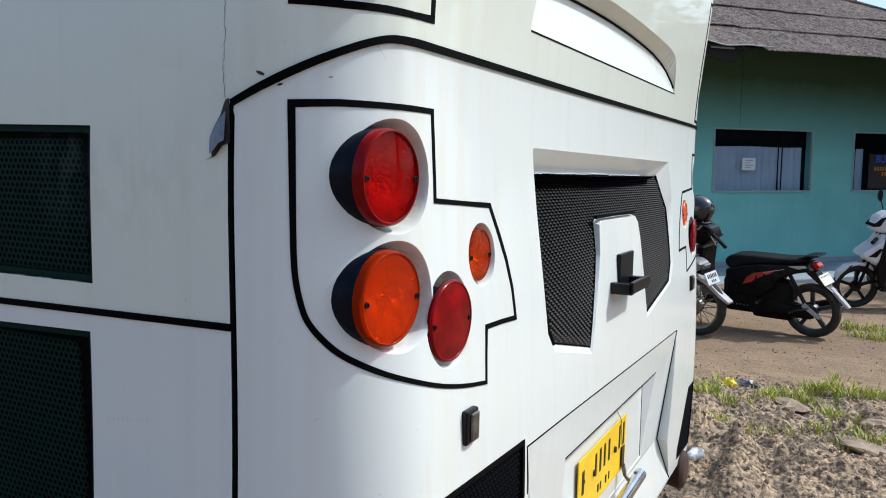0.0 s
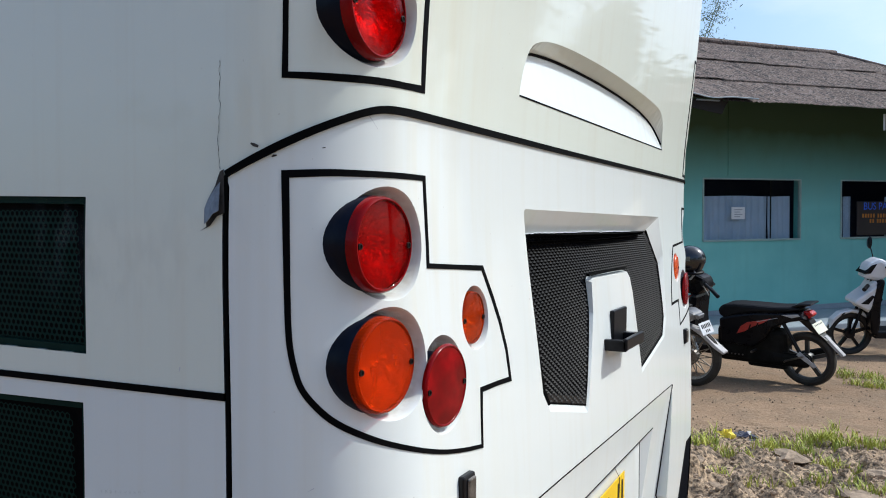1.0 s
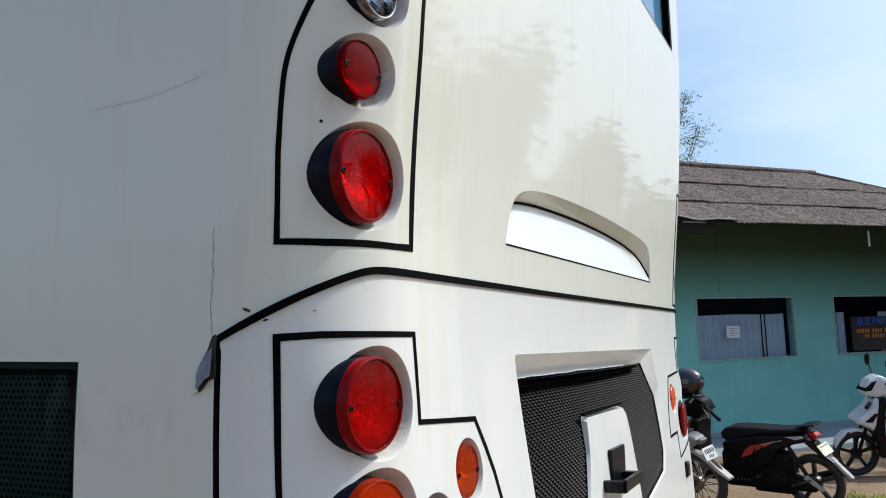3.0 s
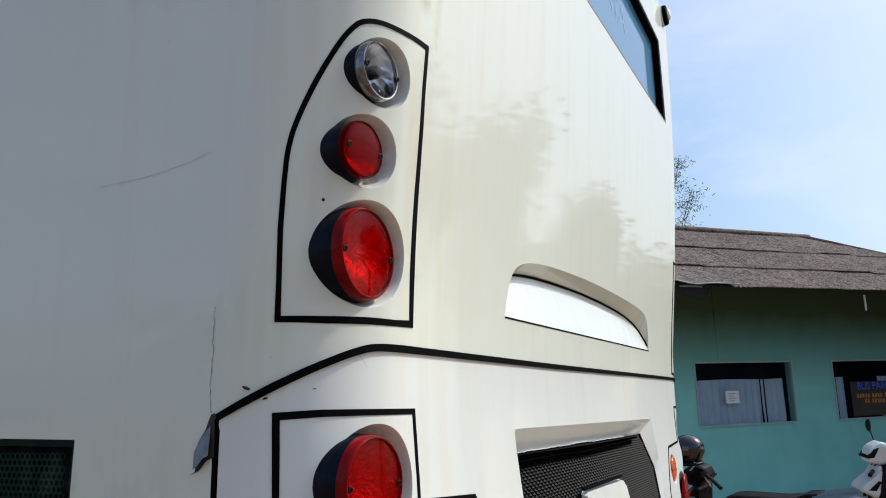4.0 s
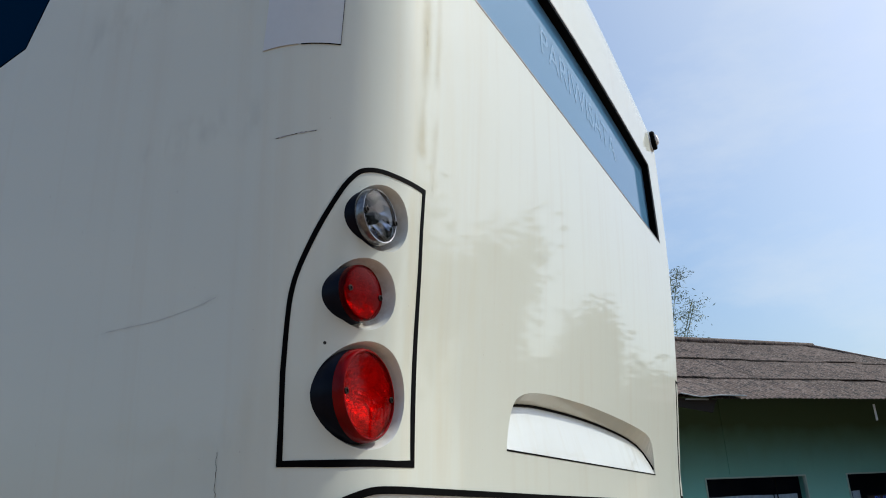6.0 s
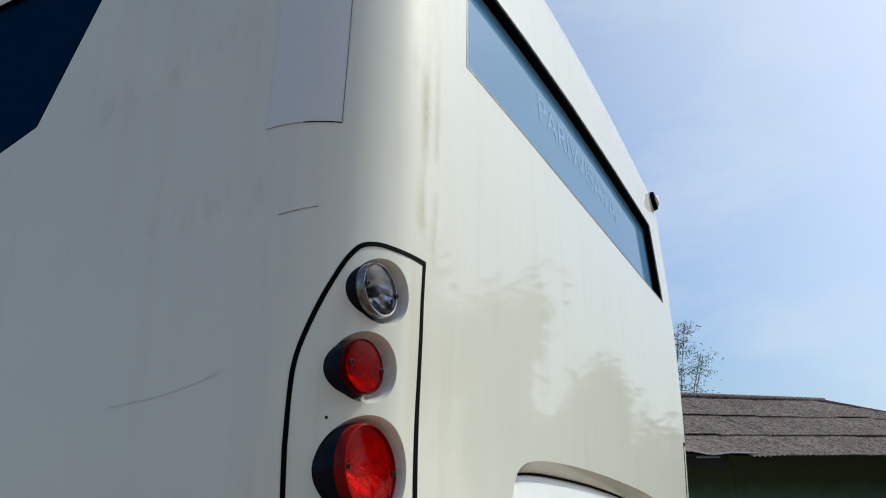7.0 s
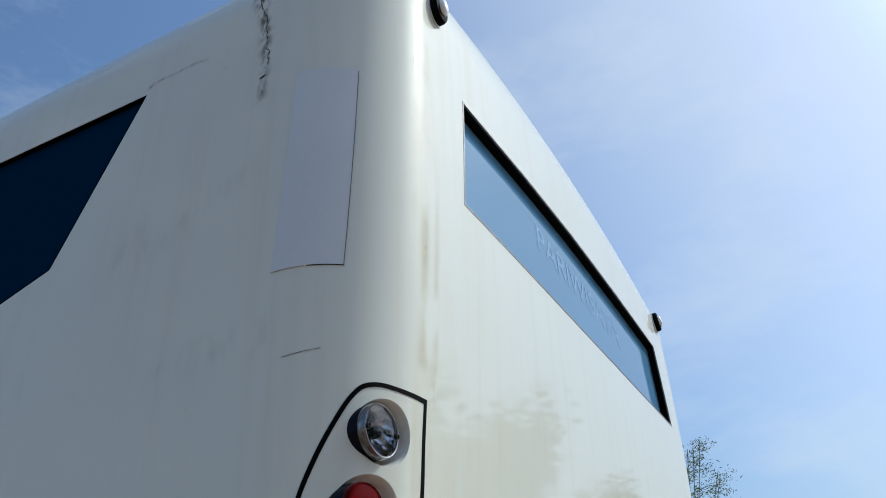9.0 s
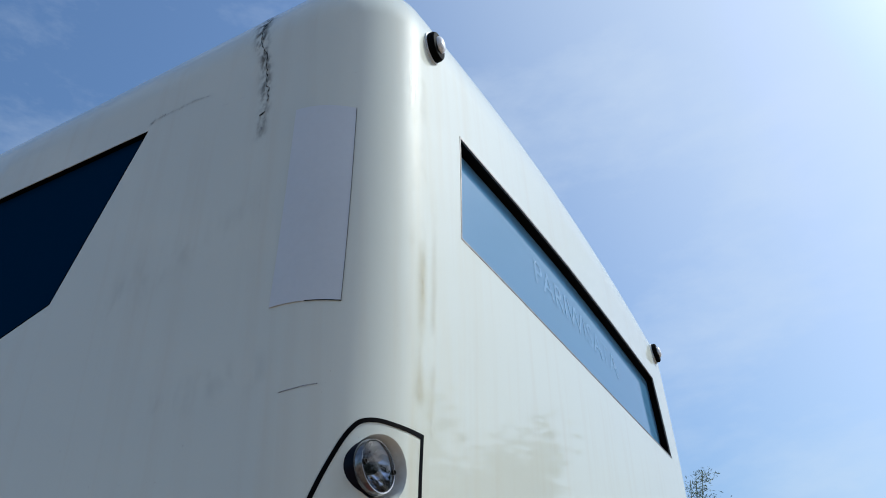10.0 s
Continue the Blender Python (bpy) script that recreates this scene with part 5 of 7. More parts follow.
# dark stony clumps, which also paint in the shadow of crevices
grey = mixed(DIRT, ramp(DIRT, d_fine, 0, [(0.38, (0, 0, 0)), (0.62, (1, 1, 1))]), 0, (0.085, 0.061, 0.042), (0.50, 0.358, 0.228))
grey = mixed(DIRT, ramp(DIRT, noise_at(DIRT, 7.0, (1, 1, 1), 5.0), 0, [(0.50, (0, 0, 0)), (0.62, (0.55, 0.55, 0.55))]), 0, grey, (0.085, 0.068, 0.054))
start = DIRT.node_tree.nodes.new("ShaderNodeMapRange")
start.inputs["From Min"].default_value, start.inputs["From Max"].default_value = 2.6, 3.4
link(DIRT, edge, 0, start, 0)
strip = DIRT.node_tree.nodes.new("ShaderNodeMath")
strip.operation = "MULTIPLY"
link(DIRT, belt, 0, strip, 0)
link(DIRT, start, 0, strip, 1)
dx = mixed(DIRT, strip, 0, dx, grey)
colour_in(DIRT, dx)
db = node(DIRT, "ShaderNodeBump", Strength=1.0, Distance=0.05)
link(DIRT, d_mid, 0, db, "Height")
db2 = node(DIRT, "ShaderNodeBump", Strength=1.0, Distance=0.012)
link(DIRT, d_fine, 0, db2, "Height")
link(DIRT, db, 0, db2, "Normal")
DIRT.node_tree.links.new(db2.outputs[0], DIRT.node_tree.nodes["Principled BSDF"].inputs["Normal"])


MOUNDS = [(3.36, -0.12, 0.14, 0.055), (3.32, -0.38, 0.12, 0.05), (3.02, -0.15, 0.12, 0.03), (3.42, 0.08, 0.10, 0.03), (3.30, -0.62, 0.13, 0.03)]


def ground_z(x, y):
    """Height of the ground: lumpy rubble beside the bus, nearly flat elsewhere."""
    k = min(max((x - 2.6) / 0.3, 0), 1) * min(max((5.4 - x) / 1.0, 0), 1) * min(max((1.55 - abs(y + 0.25)) / 0.5, 0), 1)
    p = Vector((x, y, 0))
    lump = noise.fractal(p * 1.7, 0.9, 2.1, 4) * 0.05 + max(0.0, noise.noise(p * 3.1)) ** 2 * 0.20 + max(0.0, noise.noise(p * 9.0 + Vector((5, 2, 0))) - 0.15) * 0.07 + (0.5 - abs(noise.noise(p * 7.0))) * 0.062 + (0.5 - abs(noise.noise(p * 19.0 + Vector((3, 1, 0))))) * 0.013 + noise.noise(p * 43.0) * 0.012
    if k > 0:
        near_1, near_2 = noise.voronoi(p * 8.0 + Vector((0.3 * noise.noise(p * 9), 0, 0)))[0][:2]
        clod = min(max(near_2 - near_1 - 0.05, 0.0), 0.4) * max(0.0, noise.noise(p * 2.2 + Vector((7, 3, 0))) + 0.25)
        lump += clod * 0.13
        for mx, my, mr, mh in MOUNDS:
            lump += 2.3 * mh * math.exp(-((x - mx) ** 2 + (y - my) ** 2) / (0.82 * mr) ** 2) * (1 + 0.5 * noise.noise(p * 14))
    soft = noise.noise(p * 0.6) * 0.02 + noise.noise(p * 4.0) * 0.008
    near = min(max((14 - abs(x - 6)) / 6, 0), 1) * min(max((8 - abs(y)) / 4, 0), 1)
    return GROUND + k * lump + near * soft * (1 if x > 2.6 else 0.3)


def graded(lo, hi, fine, far):
    a = [lo + fine * k for k in range(int((hi - lo) / fine) + 1)]
    step, x, left, right = fine, a[-1], [], []
    while x < far:
        step *= 1.35
        x += step
        right.append(x)
    step, x = fine, a[0]
    while x > -far:
        step *= 1.35
        x -= step
        left.append(x)
    return left[::-1] + a + right


gx, gy = graded(2.6, 5.4, 0.016, 1500), graded(-1.5, 0.95, 0.017, 1500)
gv = [(x, y, ground_z(x, y)) for x in gx for y in gy]
ny = len(gy)
gf = [(i * ny + j, (i + 1) * ny + j, (i + 1) * ny + j + 1, i * ny + j + 1) for i in range(len(gx) - 1) for j in range(ny - 1)]
tagged(obj("ground", gv, gf, DIRT, None, "", True), "sandy dirt yard with a belt of grey rubble", "ground", kind="structure")

# ---- the green building ----
WALL = shader("teal_wall_paint", (0.2, 0.5, 0.42), 0.75)
w_a, w_b, w_s = noise_at(WALL, 1.2, (1, 1, 1), 5.0), noise_at(WALL, 40.0, (1, 1, 1), 3.0), noise_at(WALL, 2.0, (3.0, 3.0, 0.3), 5.0)
wx = mixed(WALL, ramp(WALL, w_a, 0, [(0.35, (0, 0, 0)), (0.65, (1, 1, 1))]), 0, (0.205, 0.545, 0.505), (0.245, 0.61, 0.56))
wx = mixed(WALL, ramp(WALL, w_s, 0, [(0.52, (0, 0, 0)), (0.75, (0.10, 0.10, 0.10))]), 0, wx, (0.11, 0.27, 0.20))
# olive stain down from the eaves, with their shade painted into its dark colour
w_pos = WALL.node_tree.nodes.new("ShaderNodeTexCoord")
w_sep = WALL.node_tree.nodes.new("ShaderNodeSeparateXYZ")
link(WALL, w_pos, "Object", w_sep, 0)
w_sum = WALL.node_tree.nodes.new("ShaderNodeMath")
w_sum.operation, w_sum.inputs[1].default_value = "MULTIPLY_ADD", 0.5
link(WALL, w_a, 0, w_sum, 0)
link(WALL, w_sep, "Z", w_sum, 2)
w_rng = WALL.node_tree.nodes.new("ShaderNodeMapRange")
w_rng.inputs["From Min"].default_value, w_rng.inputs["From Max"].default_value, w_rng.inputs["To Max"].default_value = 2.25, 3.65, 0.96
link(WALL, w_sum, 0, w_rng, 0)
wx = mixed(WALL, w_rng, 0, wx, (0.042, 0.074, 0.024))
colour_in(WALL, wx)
bump(WALL, w_b, 0, 0.25, 0.004)
ROOFING = shader("weathered_roofing", (0.12, 0.1, 0.1), 0.9)
r_a, r_b, r_c = noise_at(ROOFING, 0.8, (1, 1, 1), 5.0), noise_at(ROOFING, 8.0, (1, 0.7, 1), 6.0), noise_at(ROOFING, 60.0)
rx_ = mixed(ROOFING, ramp(ROOFING, r_a, 0, [(0.35, (0, 0, 0)), (0.65, (1, 1, 1))]), 0, (0.090, 0.063, 0.052), (0.165, 0.119, 0.100))
rx_ = mixed(ROOFING, ramp(ROOFING, r_b, 0, [(0.5, (0, 0, 0)), (0.60, (0.9, 0.9, 0.9))]), 0, rx_, (0.03, 0.025, 0.025))
rx_ = mixed(ROOFING, ramp(ROOFING, noise_at(ROOFING, 22.0, (1, 1, 1), 4.0), 0, [(0.52, (0, 0, 0)), (0.62, (0.7, 0.7, 0.7))]), 0, rx_, (0.27, 0.215, 0.19))
rx_ = mixed(ROOFING, ramp(ROOFING, noise_at(ROOFING, 13.0, (1.6, 0.7, 1), 5.0, 0.7), 0, [(0.56, (0, 0, 0)), (0.63, (0.85, 0.85, 0.85))]), 0, rx_, (0.022, 0.018, 0.016))
colour_in(ROOFING, rx_)
bump(ROOFING, r_c, 0, 0.5, 0.006)
APRON = two_scale("pale_concrete", (0.24, 0.29, 0.33), (0.34, 0.39, 0.43), 1.5, 50.0, (0.7, 0.9), 0.3, 0.004)
FRAME_PAINT = two_scale("window_frame_paint", (0.26, 0.38, 0.36), (0.38, 0.50, 0.47), 5.0, 60.0, (0.4, 0.6), 0.1)
CLOTH = two_scale("white_curtain", (0.40, 0.47, 0.56), (0.50, 0.57, 0.66), 3.0, 80.0, (0.85, 0.95), 0.2)
# near-black navy: the room's lack of light is put into its colour
ROOM = two_scale("unlit_room_paint", (0.005, 0.009, 0.028), (0.009, 0.015, 0.042), 1.0, 20.0, (0.8, 0.9), 0.1)
PAPER = two_scale("paper", (0.72, 0.74, 0.76), (0.82, 0.83, 0.84), 9.0, 90.0, (0.8, 0.9), 0.05)
OLD_WOOD = two_scale("old_dark_wood", (0.008, 0.007, 0.006), (0.020, 0.017, 0.014), 3.0, 50.0, (0.8, 0.95), 0.4, 0.003, (1, 6, 6))

B = Matrix.Translation((12.045, 1.025, GROUND)) @ Euler((0, radians(-1.0), radians(-42.0))).to_matrix().to_4x4() @ Matrix.Scale(0.85, 4)
house = tagged(new("green_building"), "single-storey teal rendered building with a dark corrugated hip roof", "building")
house.matrix_world = B
S0, S1, EAVE_Y, EAVE_Z, RIDGE_Y, RIDGE_Z, RIDGE_END = -9.0, 7.2, -1.50, 3.60, 2.2, 5.46, 4.98
WINS = [(-0.446, 1.80), (2.81, 5.06)]
WZ0, WZ1 = 1.402, 2.507
spans, rows_z = [S0, -0.446, 1.80, 2.81, 5.06, S1], [0, WZ0, WZ1, 4.28]
bm = bmesh.new()
grid_v = {(i, j, k): bm.verts.new((s, 0.16 * k, z)) for i, s in enumerate(spans) for j, z in enumerate(rows_z) for k in (0, 1)}
solid = {(i, j) for i in range(5) for j in range(3) if not (i in (1, 3) and j == 1)}
for i, j in solid:
    bm.faces.new([grid_v[q] for q in ((i, j, 0), (i + 1, j, 0), (i + 1, j + 1, 0), (i, j + 1, 0))])
    bm.faces.new([grid_v[q] for q in ((i, j, 1), (i, j + 1, 1), (i + 1, j + 1, 1), (i + 1, j, 1))])
    for (di, dj), (a, b) in (((1, 0), ((i + 1, j), (i + 1, j + 1))), ((-1, 0), ((i, j + 1), (i, j))), ((0, 1), ((i + 1, j + 1), (i, j + 1))), ((0, -1), ((i, j), (i + 1, j)))):
        if (i + di, j + dj) not in solid:
            bm.faces.new([grid_v[q] for q in ((*a, 0), (*a, 1), (*b, 1), (*b, 0))])
part("wall", bm, WALL, house, "teal painted rendered wall with stains and painted eave shade")
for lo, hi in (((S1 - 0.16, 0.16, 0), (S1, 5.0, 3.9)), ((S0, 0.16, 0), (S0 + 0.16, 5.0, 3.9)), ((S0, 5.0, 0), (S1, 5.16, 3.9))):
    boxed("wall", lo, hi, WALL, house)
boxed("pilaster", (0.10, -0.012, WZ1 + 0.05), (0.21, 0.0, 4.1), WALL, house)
boxed("apron", (S0, -1.7, -0.1), (S1 + 0.6, 0.0, 0.07), APRON, house, 0.02, "pale blue-grey concrete apron")
boxed("plinth", (S0, -0.03, 0.07), (S1, 0.0, 0.16), APRON, house, 0.005)
# sheets added behind the windows to carry the painted darkness
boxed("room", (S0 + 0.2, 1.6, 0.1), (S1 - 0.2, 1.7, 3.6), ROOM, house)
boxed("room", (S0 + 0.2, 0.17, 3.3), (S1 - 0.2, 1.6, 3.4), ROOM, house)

for w, (a, b) in enumerate(WINS):
    bm = bmesh.new()
    for lo, hi in (((a, -0.02, WZ1 - 0.015), (b, 0.05, WZ1 + 0.010)), ((a, -0.03, WZ0 - 0.018), (b, 0.05, WZ0 + 0.016)), ((a - 0.012, -0.02, WZ0), (a + 0.014, 0.05, WZ1)), ((b - 0.014, -0.02, WZ0), (b + 0.012, 0.05, WZ1))):
        box(bm, lo, hi, 0.004)
    win = part("window", bm, FRAME_PAINT, house, "wide window with pale frame and drawn white curtains")
    # thin dark strip added in place of the unlit gap between curtains
    s = a + (b - a) * 0.70
    boxed("mullion", (s - 0.007, 0.03, WZ0 + 0.02), (s + 0.007, 0.05, WZ1 - 0.03), OLD_WOOD, win, 0.0, "thin dark strip for the gap between curtains")
    p = boxed("pane", (a + 0.03, 0.018, WZ0 + 0.02), (b - 0.03, 0.024, WZ1 - 0.03), ROOM_GLASS, win)
    p.visible_shadow = False
    for c0, c1 in (((a + 0.06, a + (b - a) * 0.69), (a + (b - a) * 0.70, b - 0.15)) if w == 0 else ((a + 0.05, a + 0.17), (a + 0.20, a + 0.38), (a + 1.30, b - 0.1))):
        n = int((c1 - c0) / 0.02)
        vs, fs = [], []
        for i in range(n + 1):
            s = c0 + (c1 - c0) * i / n
            fold = 0.018 * math.sin(s * 42) + 0.012 * math.sin(s * 17 + 1)
            for j, z in enumerate((WZ0 - 0.3, WZ0 + 0.3, 2.20 + 0.006 * math.sin(s * 4))):
                vs.append((s + (0.03 if i in (0,) and j == 0 else 0), 0.11 + fold * (1 - 0.25 * j), z))
        for i in range(n):
            for j in range(2):
                fs.append((3 * i + j, 3 * i + 3 + j, 3 * i + 4 + j, 3 * i + 1 + j))
        obj("curtain", vs, fs, CLOTH, win, "white hanging curtain", True)
boxed("notice", (0.195, -0.004, 1.783), (0.49, 0.014, 1.998), PAPER, house, 0.001, "white paper notice on the pane")
PRINT = two_scale("grey_print", (0.3, 0.32, 0.36), (0.4, 0.42, 0.46), 9.0, 90.0, (0.8, 0.9), 0.0)
for k in range(4):
    boxed("notice_line", (0.25, -0.006, 1.945 - 0.042 * k), (0.43 - 0.05 * (k % 2), -0.003, 1.958 - 0.042 * k), PRINT, house)
SIGN_BLACK = two_scale("sign_black", (0.006, 0.007, 0.012), (0.012, 0.013, 0.02), 4.0, 60.0, (0.4, 0.6), 0.05)
SIGN_BLUE = two_scale("sign_blue", (0.02, 0.12, 0.80), (0.03, 0.16, 0.90), 9.0, 90.0, (0.5, 0.7), 0.0)
SIGN_ORANGE = two_scale("sign_orange", (0.42, 0.15, 0.02), (0.55, 0.22, 0.03), 9.0, 90.0, (0.5, 0.7), 0.0)
sign = boxed("window_sign", (3.23, -0.012, 1.45), (4.60, 0.012, 2.10), SIGN_BLACK, house, 0.002, "black window sign with blue lettering and orange lines")
up_face = Matrix.Rotation(radians(90), 4, "X")
writing("letter", "BUS PARIWISATA", 0.20, Matrix.Translation((4.16, -0.014, 2.005)) @ up_face, SIGN_BLUE, sign, 0.0, True)
for z, x in ((1.826, 3.36), (1.725, 3.56)):
    while x < 4.45:
        boxed("sign_mark", (x, -0.016, z - 0.038), (x + 0.042, -0.011, z + 0.038), SIGN_ORANGE, sign)
        x += 0.072 if round((x - 3.3) / 0.072) % 5 else 0.12

# corrugated roof in overlapping sheets
pitch_w = 0.105
slope_len = math.hypot(RIDGE_Y - EAVE_Y, RIDGE_Z - EAVE_Z)
roof = new("roof")
roof.parent = house
roof["label"] = "dark weathered corrugated roof of overlapping sheets"
random.seed(5)
rows_n, sheet_w = 3, 1.02


def roof_point(s, f, lift):
    """f: 0 at the eave, 1 at the ridge."""
    s_max = RIDGE_END + (1 - f) * 3.0
    k = (RIDGE_Z - EAVE_Z) / slope_len
    c = (RIDGE_Y - EAVE_Y) / slope_len
    return (min(s, s_max), EAVE_Y + f * (RIDGE_Y - EAVE_Y) - k * lift, EAVE_Z + f * (RIDGE_Z - EAVE_Z) + c * lift)


for row in range(rows_n):
    s = S0 - 0.6
    while s < RIDGE_END + 3.0:
        f0, f1 = row / rows_n - (0.0 if row == 0 else 0.05), (row + 1) / rows_n
        if s > RIDGE_END + (1 - f0) * 3.0:
            break
        j0, j1 = random.uniform(-0.03, 0.03), random.uniform(-0.004, 0.012)
        vs, fs = [], []
        n = 40
        for i in range(n + 1):
            q = s + (sheet_w + 0.05) * i / n
            wave = 0.012 * math.sin(2 * math.pi * q / pitch_w)
            for j in range(4):
                f = f0 + j0 * 0.4 + (f1 - f0) * j / 3
                vs.append(roof_point(q, f, wave + 0.034 * (1 - j / 3) + 0.012 * (i / n) + j1))
        for i in range(n):
            for j in range(3):
                fs.append((4 * i + j, 4 * i + j + 4, 4 * i + j + 5, 4 * i + j + 1))
        o = obj("roof_sheet", vs, fs, ROOFING, roof, "", True)
        s += sheet_w
back = [(S0, 5.9, EAVE_Z), (RIDGE_END + 3.0, 5.2, EAVE_Z), (RIDGE_END, RIDGE_Y, RIDGE_Z - 0.03), (S0 - 0.6, RIDGE_Y, RIDGE_Z - 0.03), (RIDGE_END + 3.0, EAVE_Y, EAVE_Z - 0.02)]
obj("roof_back", back, [(0, 1, 2, 3), (1, 4, 2)], ROOFING, roof)
tube("ridge_cap", [(S0 - 0.6, RIDGE_Y, RIDGE_Z + 0.02), (1.0, RIDGE_Y, RIDGE_Z + 0.035), (RIDGE_END + 0.05, RIDGE_Y, RIDGE_Z + 0.015)], 0.075, ROOFING, roof, "dark ridge capping", 10)
tube("hip_cap", [(RIDGE_END, RIDGE_Y, RIDGE_Z), (RIDGE_END + 3.0, EAVE_Y, EAVE_Z + 0.02)], 0.06, ROOFING, roof, "", 10)

# loosened sheets and boards at the eave
bm = bmesh.new()
extruded(bm, [(-3.2, 3.66), (-1.20, 3.61), (-1.26, 3.535), (-1.32, 3.412), (-1.98, 3.508), (-3.2, 3.56)], 0.03, Matrix.Translation((0, EAVE_Y + 0.03, 0)) @ Matrix(((1, 0, 0, 0), (0, 0, -1, 0), (0, 1, 0, 0), (0, 0, 0, 1))))
part("loose_board", bm, OLD_WOOD, house, "dark sagging eave board")
vs, fs = [], []
for i in range(61):
    s = -2.6 + 1.88 * i / 60
    sag = 0.02 * math.sin(s * 5) - 0.045 * (i / 60)
    for j in range(3):
        vs.append((s, EAVE_Y - 0.10 + 0.35 * j, EAVE_Z + 0.085 + 0.16 * j + 0.008 * math.sin(2 * math.pi * s / pitch_w) + sag))
for i in range(60):
    for j in range(2):
        fs.append((3 * i + j, 3 * i + j + 3, 3 * i + j + 4, 3 * i + j + 1))
loose = obj("loose_sheet", vs, fs, ROOFING, house, "slipped corrugated sheet at the eave", True)
edge_strip = [(vs[3 * i][0], vs[3 * i][1] - 0.004, vs[3 * i][2]) for i in range(20, 61, 4)]
tube("sheet_edge", edge_strip, 0.010, APRON, loose, "pale broken sheet edge", 6)
boxed("lath", (-1.82, EAVE_Y - 0.02, 3.600), (-1.39, EAVE_Y + 0.01, 3.620), APRON, house, 0.0, "pale bare roof lath")
tube("pipe_stub", [(2.48, EAVE_Y + 0.3, 3.60), (2.48, EAVE_Y + 0.3, 3.32)], 0.018, PAPER, house, "short white pipe end", 8)

# ---- plants ----
LEAF = two_scale("dark_leaf", (0.025, 0.06, 0.015), (0.07, 0.13, 0.035), 4.0, 60.0, (0.45, 0.6), 0.1)
BAMBOO_LEAF = two_scale("bamboo_leaf", (0.09, 0.13, 0.05), (0.17, 0.22, 0.10), 4.0, 60.0, (0.5, 0.7), 0.1)
BARK = two_scale("bark", (0.06, 0.045, 0.035), (0.13, 0.10, 0.08), 3.0, 30.0, (0.85, 0.95), 0.6, 0.01, (1, 1, 0.3))
CULM = two_scale("bamboo_culm", (0.09, 0.12, 0.04), (0.18, 0.20, 0.08), 3.0, 30.0, (0.5, 0.7), 0.2)
GRASS = two_scale("grass_blade", (0.15, 0.22, 0.02), (0.62, 0.60, 0.11), 9.0, 40.0, (0.55, 0.75), 0.1)


def leaves(rng, at, size, count, spread, long=2.0):
    """Small pointed leaves scattered about points. Returns verts and faces."""
    vs, fs = [], []
    for p in at:
        for _ in range(count):
            c = Vector(p) + Vector([rng.gauss(0, s) for s in spread])
            d = Vector((rng.gauss(0, 1), rng.gauss(0, 1), rng.gauss(-0.3, 0.6))).normalized()
            w = d.cross(Vector((rng.gauss(0, 1), rng.gauss(0, 1), rng.gauss(0, 1)))).normalized()
            a = size * rng.uniform(0.6, 1.3)
            k = len(vs)
            vs += [c - d * a * long / 2, c + w * a / 2, c + d * a * long / 2, c - w * a / 2]
            fs.append((k, k + 1, k + 2, k + 3))
    return vs, fs


def tree(seed, x, y, height, width, leaf):
    """A broad tree out of view: tapered trunk, limbs and a loose crown of leaf clumps."""
    rng = random.Random(seed)
    root = tagged(new("tree"), "broad dark green tree out of view round the yard", "tree", "trees round the yard")
    root.location = (x, y, GROUND)
    tips = []
    trunk = [(0, 0, -0.1), (0.1, 0.05, height * 0.2), (0.0, 0.1, height * 0.42)]
    vs, fs = [], []

    def limb(pts, r0, r1):
        seg = 7
        k = len(vs)
        for i, p in enumerate(pts):
            r = r0 + (r1 - r0) * i / (len(pts) - 1)
            for h in range(seg):
                a = 2 * math.pi * h / seg
                vs.append(Vector(p) + Vector((r * math.cos(a), r * math.sin(a), 0)))
        for i in range(len(pts) - 1):
            for h in range(seg):
                a, b = k + i * seg + h, k + i * seg + (h + 1) % seg
                fs.append((a, b, b + seg, a + seg))
    limb(trunk, height * 0.035, height * 0.022)
    for _ in range(11):
        a, reach = rng.uniform(0, 6.28), rng.uniform(0.35, 1.0)
        end = Vector((math.cos(a) * width * reach / 2, math.sin(a) * width * reach / 2, height * rng.uniform(0.55, 0.95) * (1.05 - 0.25 * reach)))
        mid = Vector(trunk[2]).lerp(end, 0.5) + Vector((0, 0, height * 0.05))
        limb([trunk[2], mid, end], height * 0.014, height * 0.004)
        tips += [tuple(end), tuple(mid.lerp(end, 0.6)), tuple(end + Vector((rng.gauss(0, width * 0.1), rng.gauss(0, width * 0.1), rng.gauss(0, height * 0.05))))]
    obj("trunk", vs, fs, BARK, root, "", True)
    v2, f2 = leaves(rng, tips, leaf, 60 if leaf > 0.15 else 110, (width * 0.085, width * 0.085, height * 0.055))
    obj("crown", v2, f2, LEAF, root, "loose crown of dark leaves")
    return root


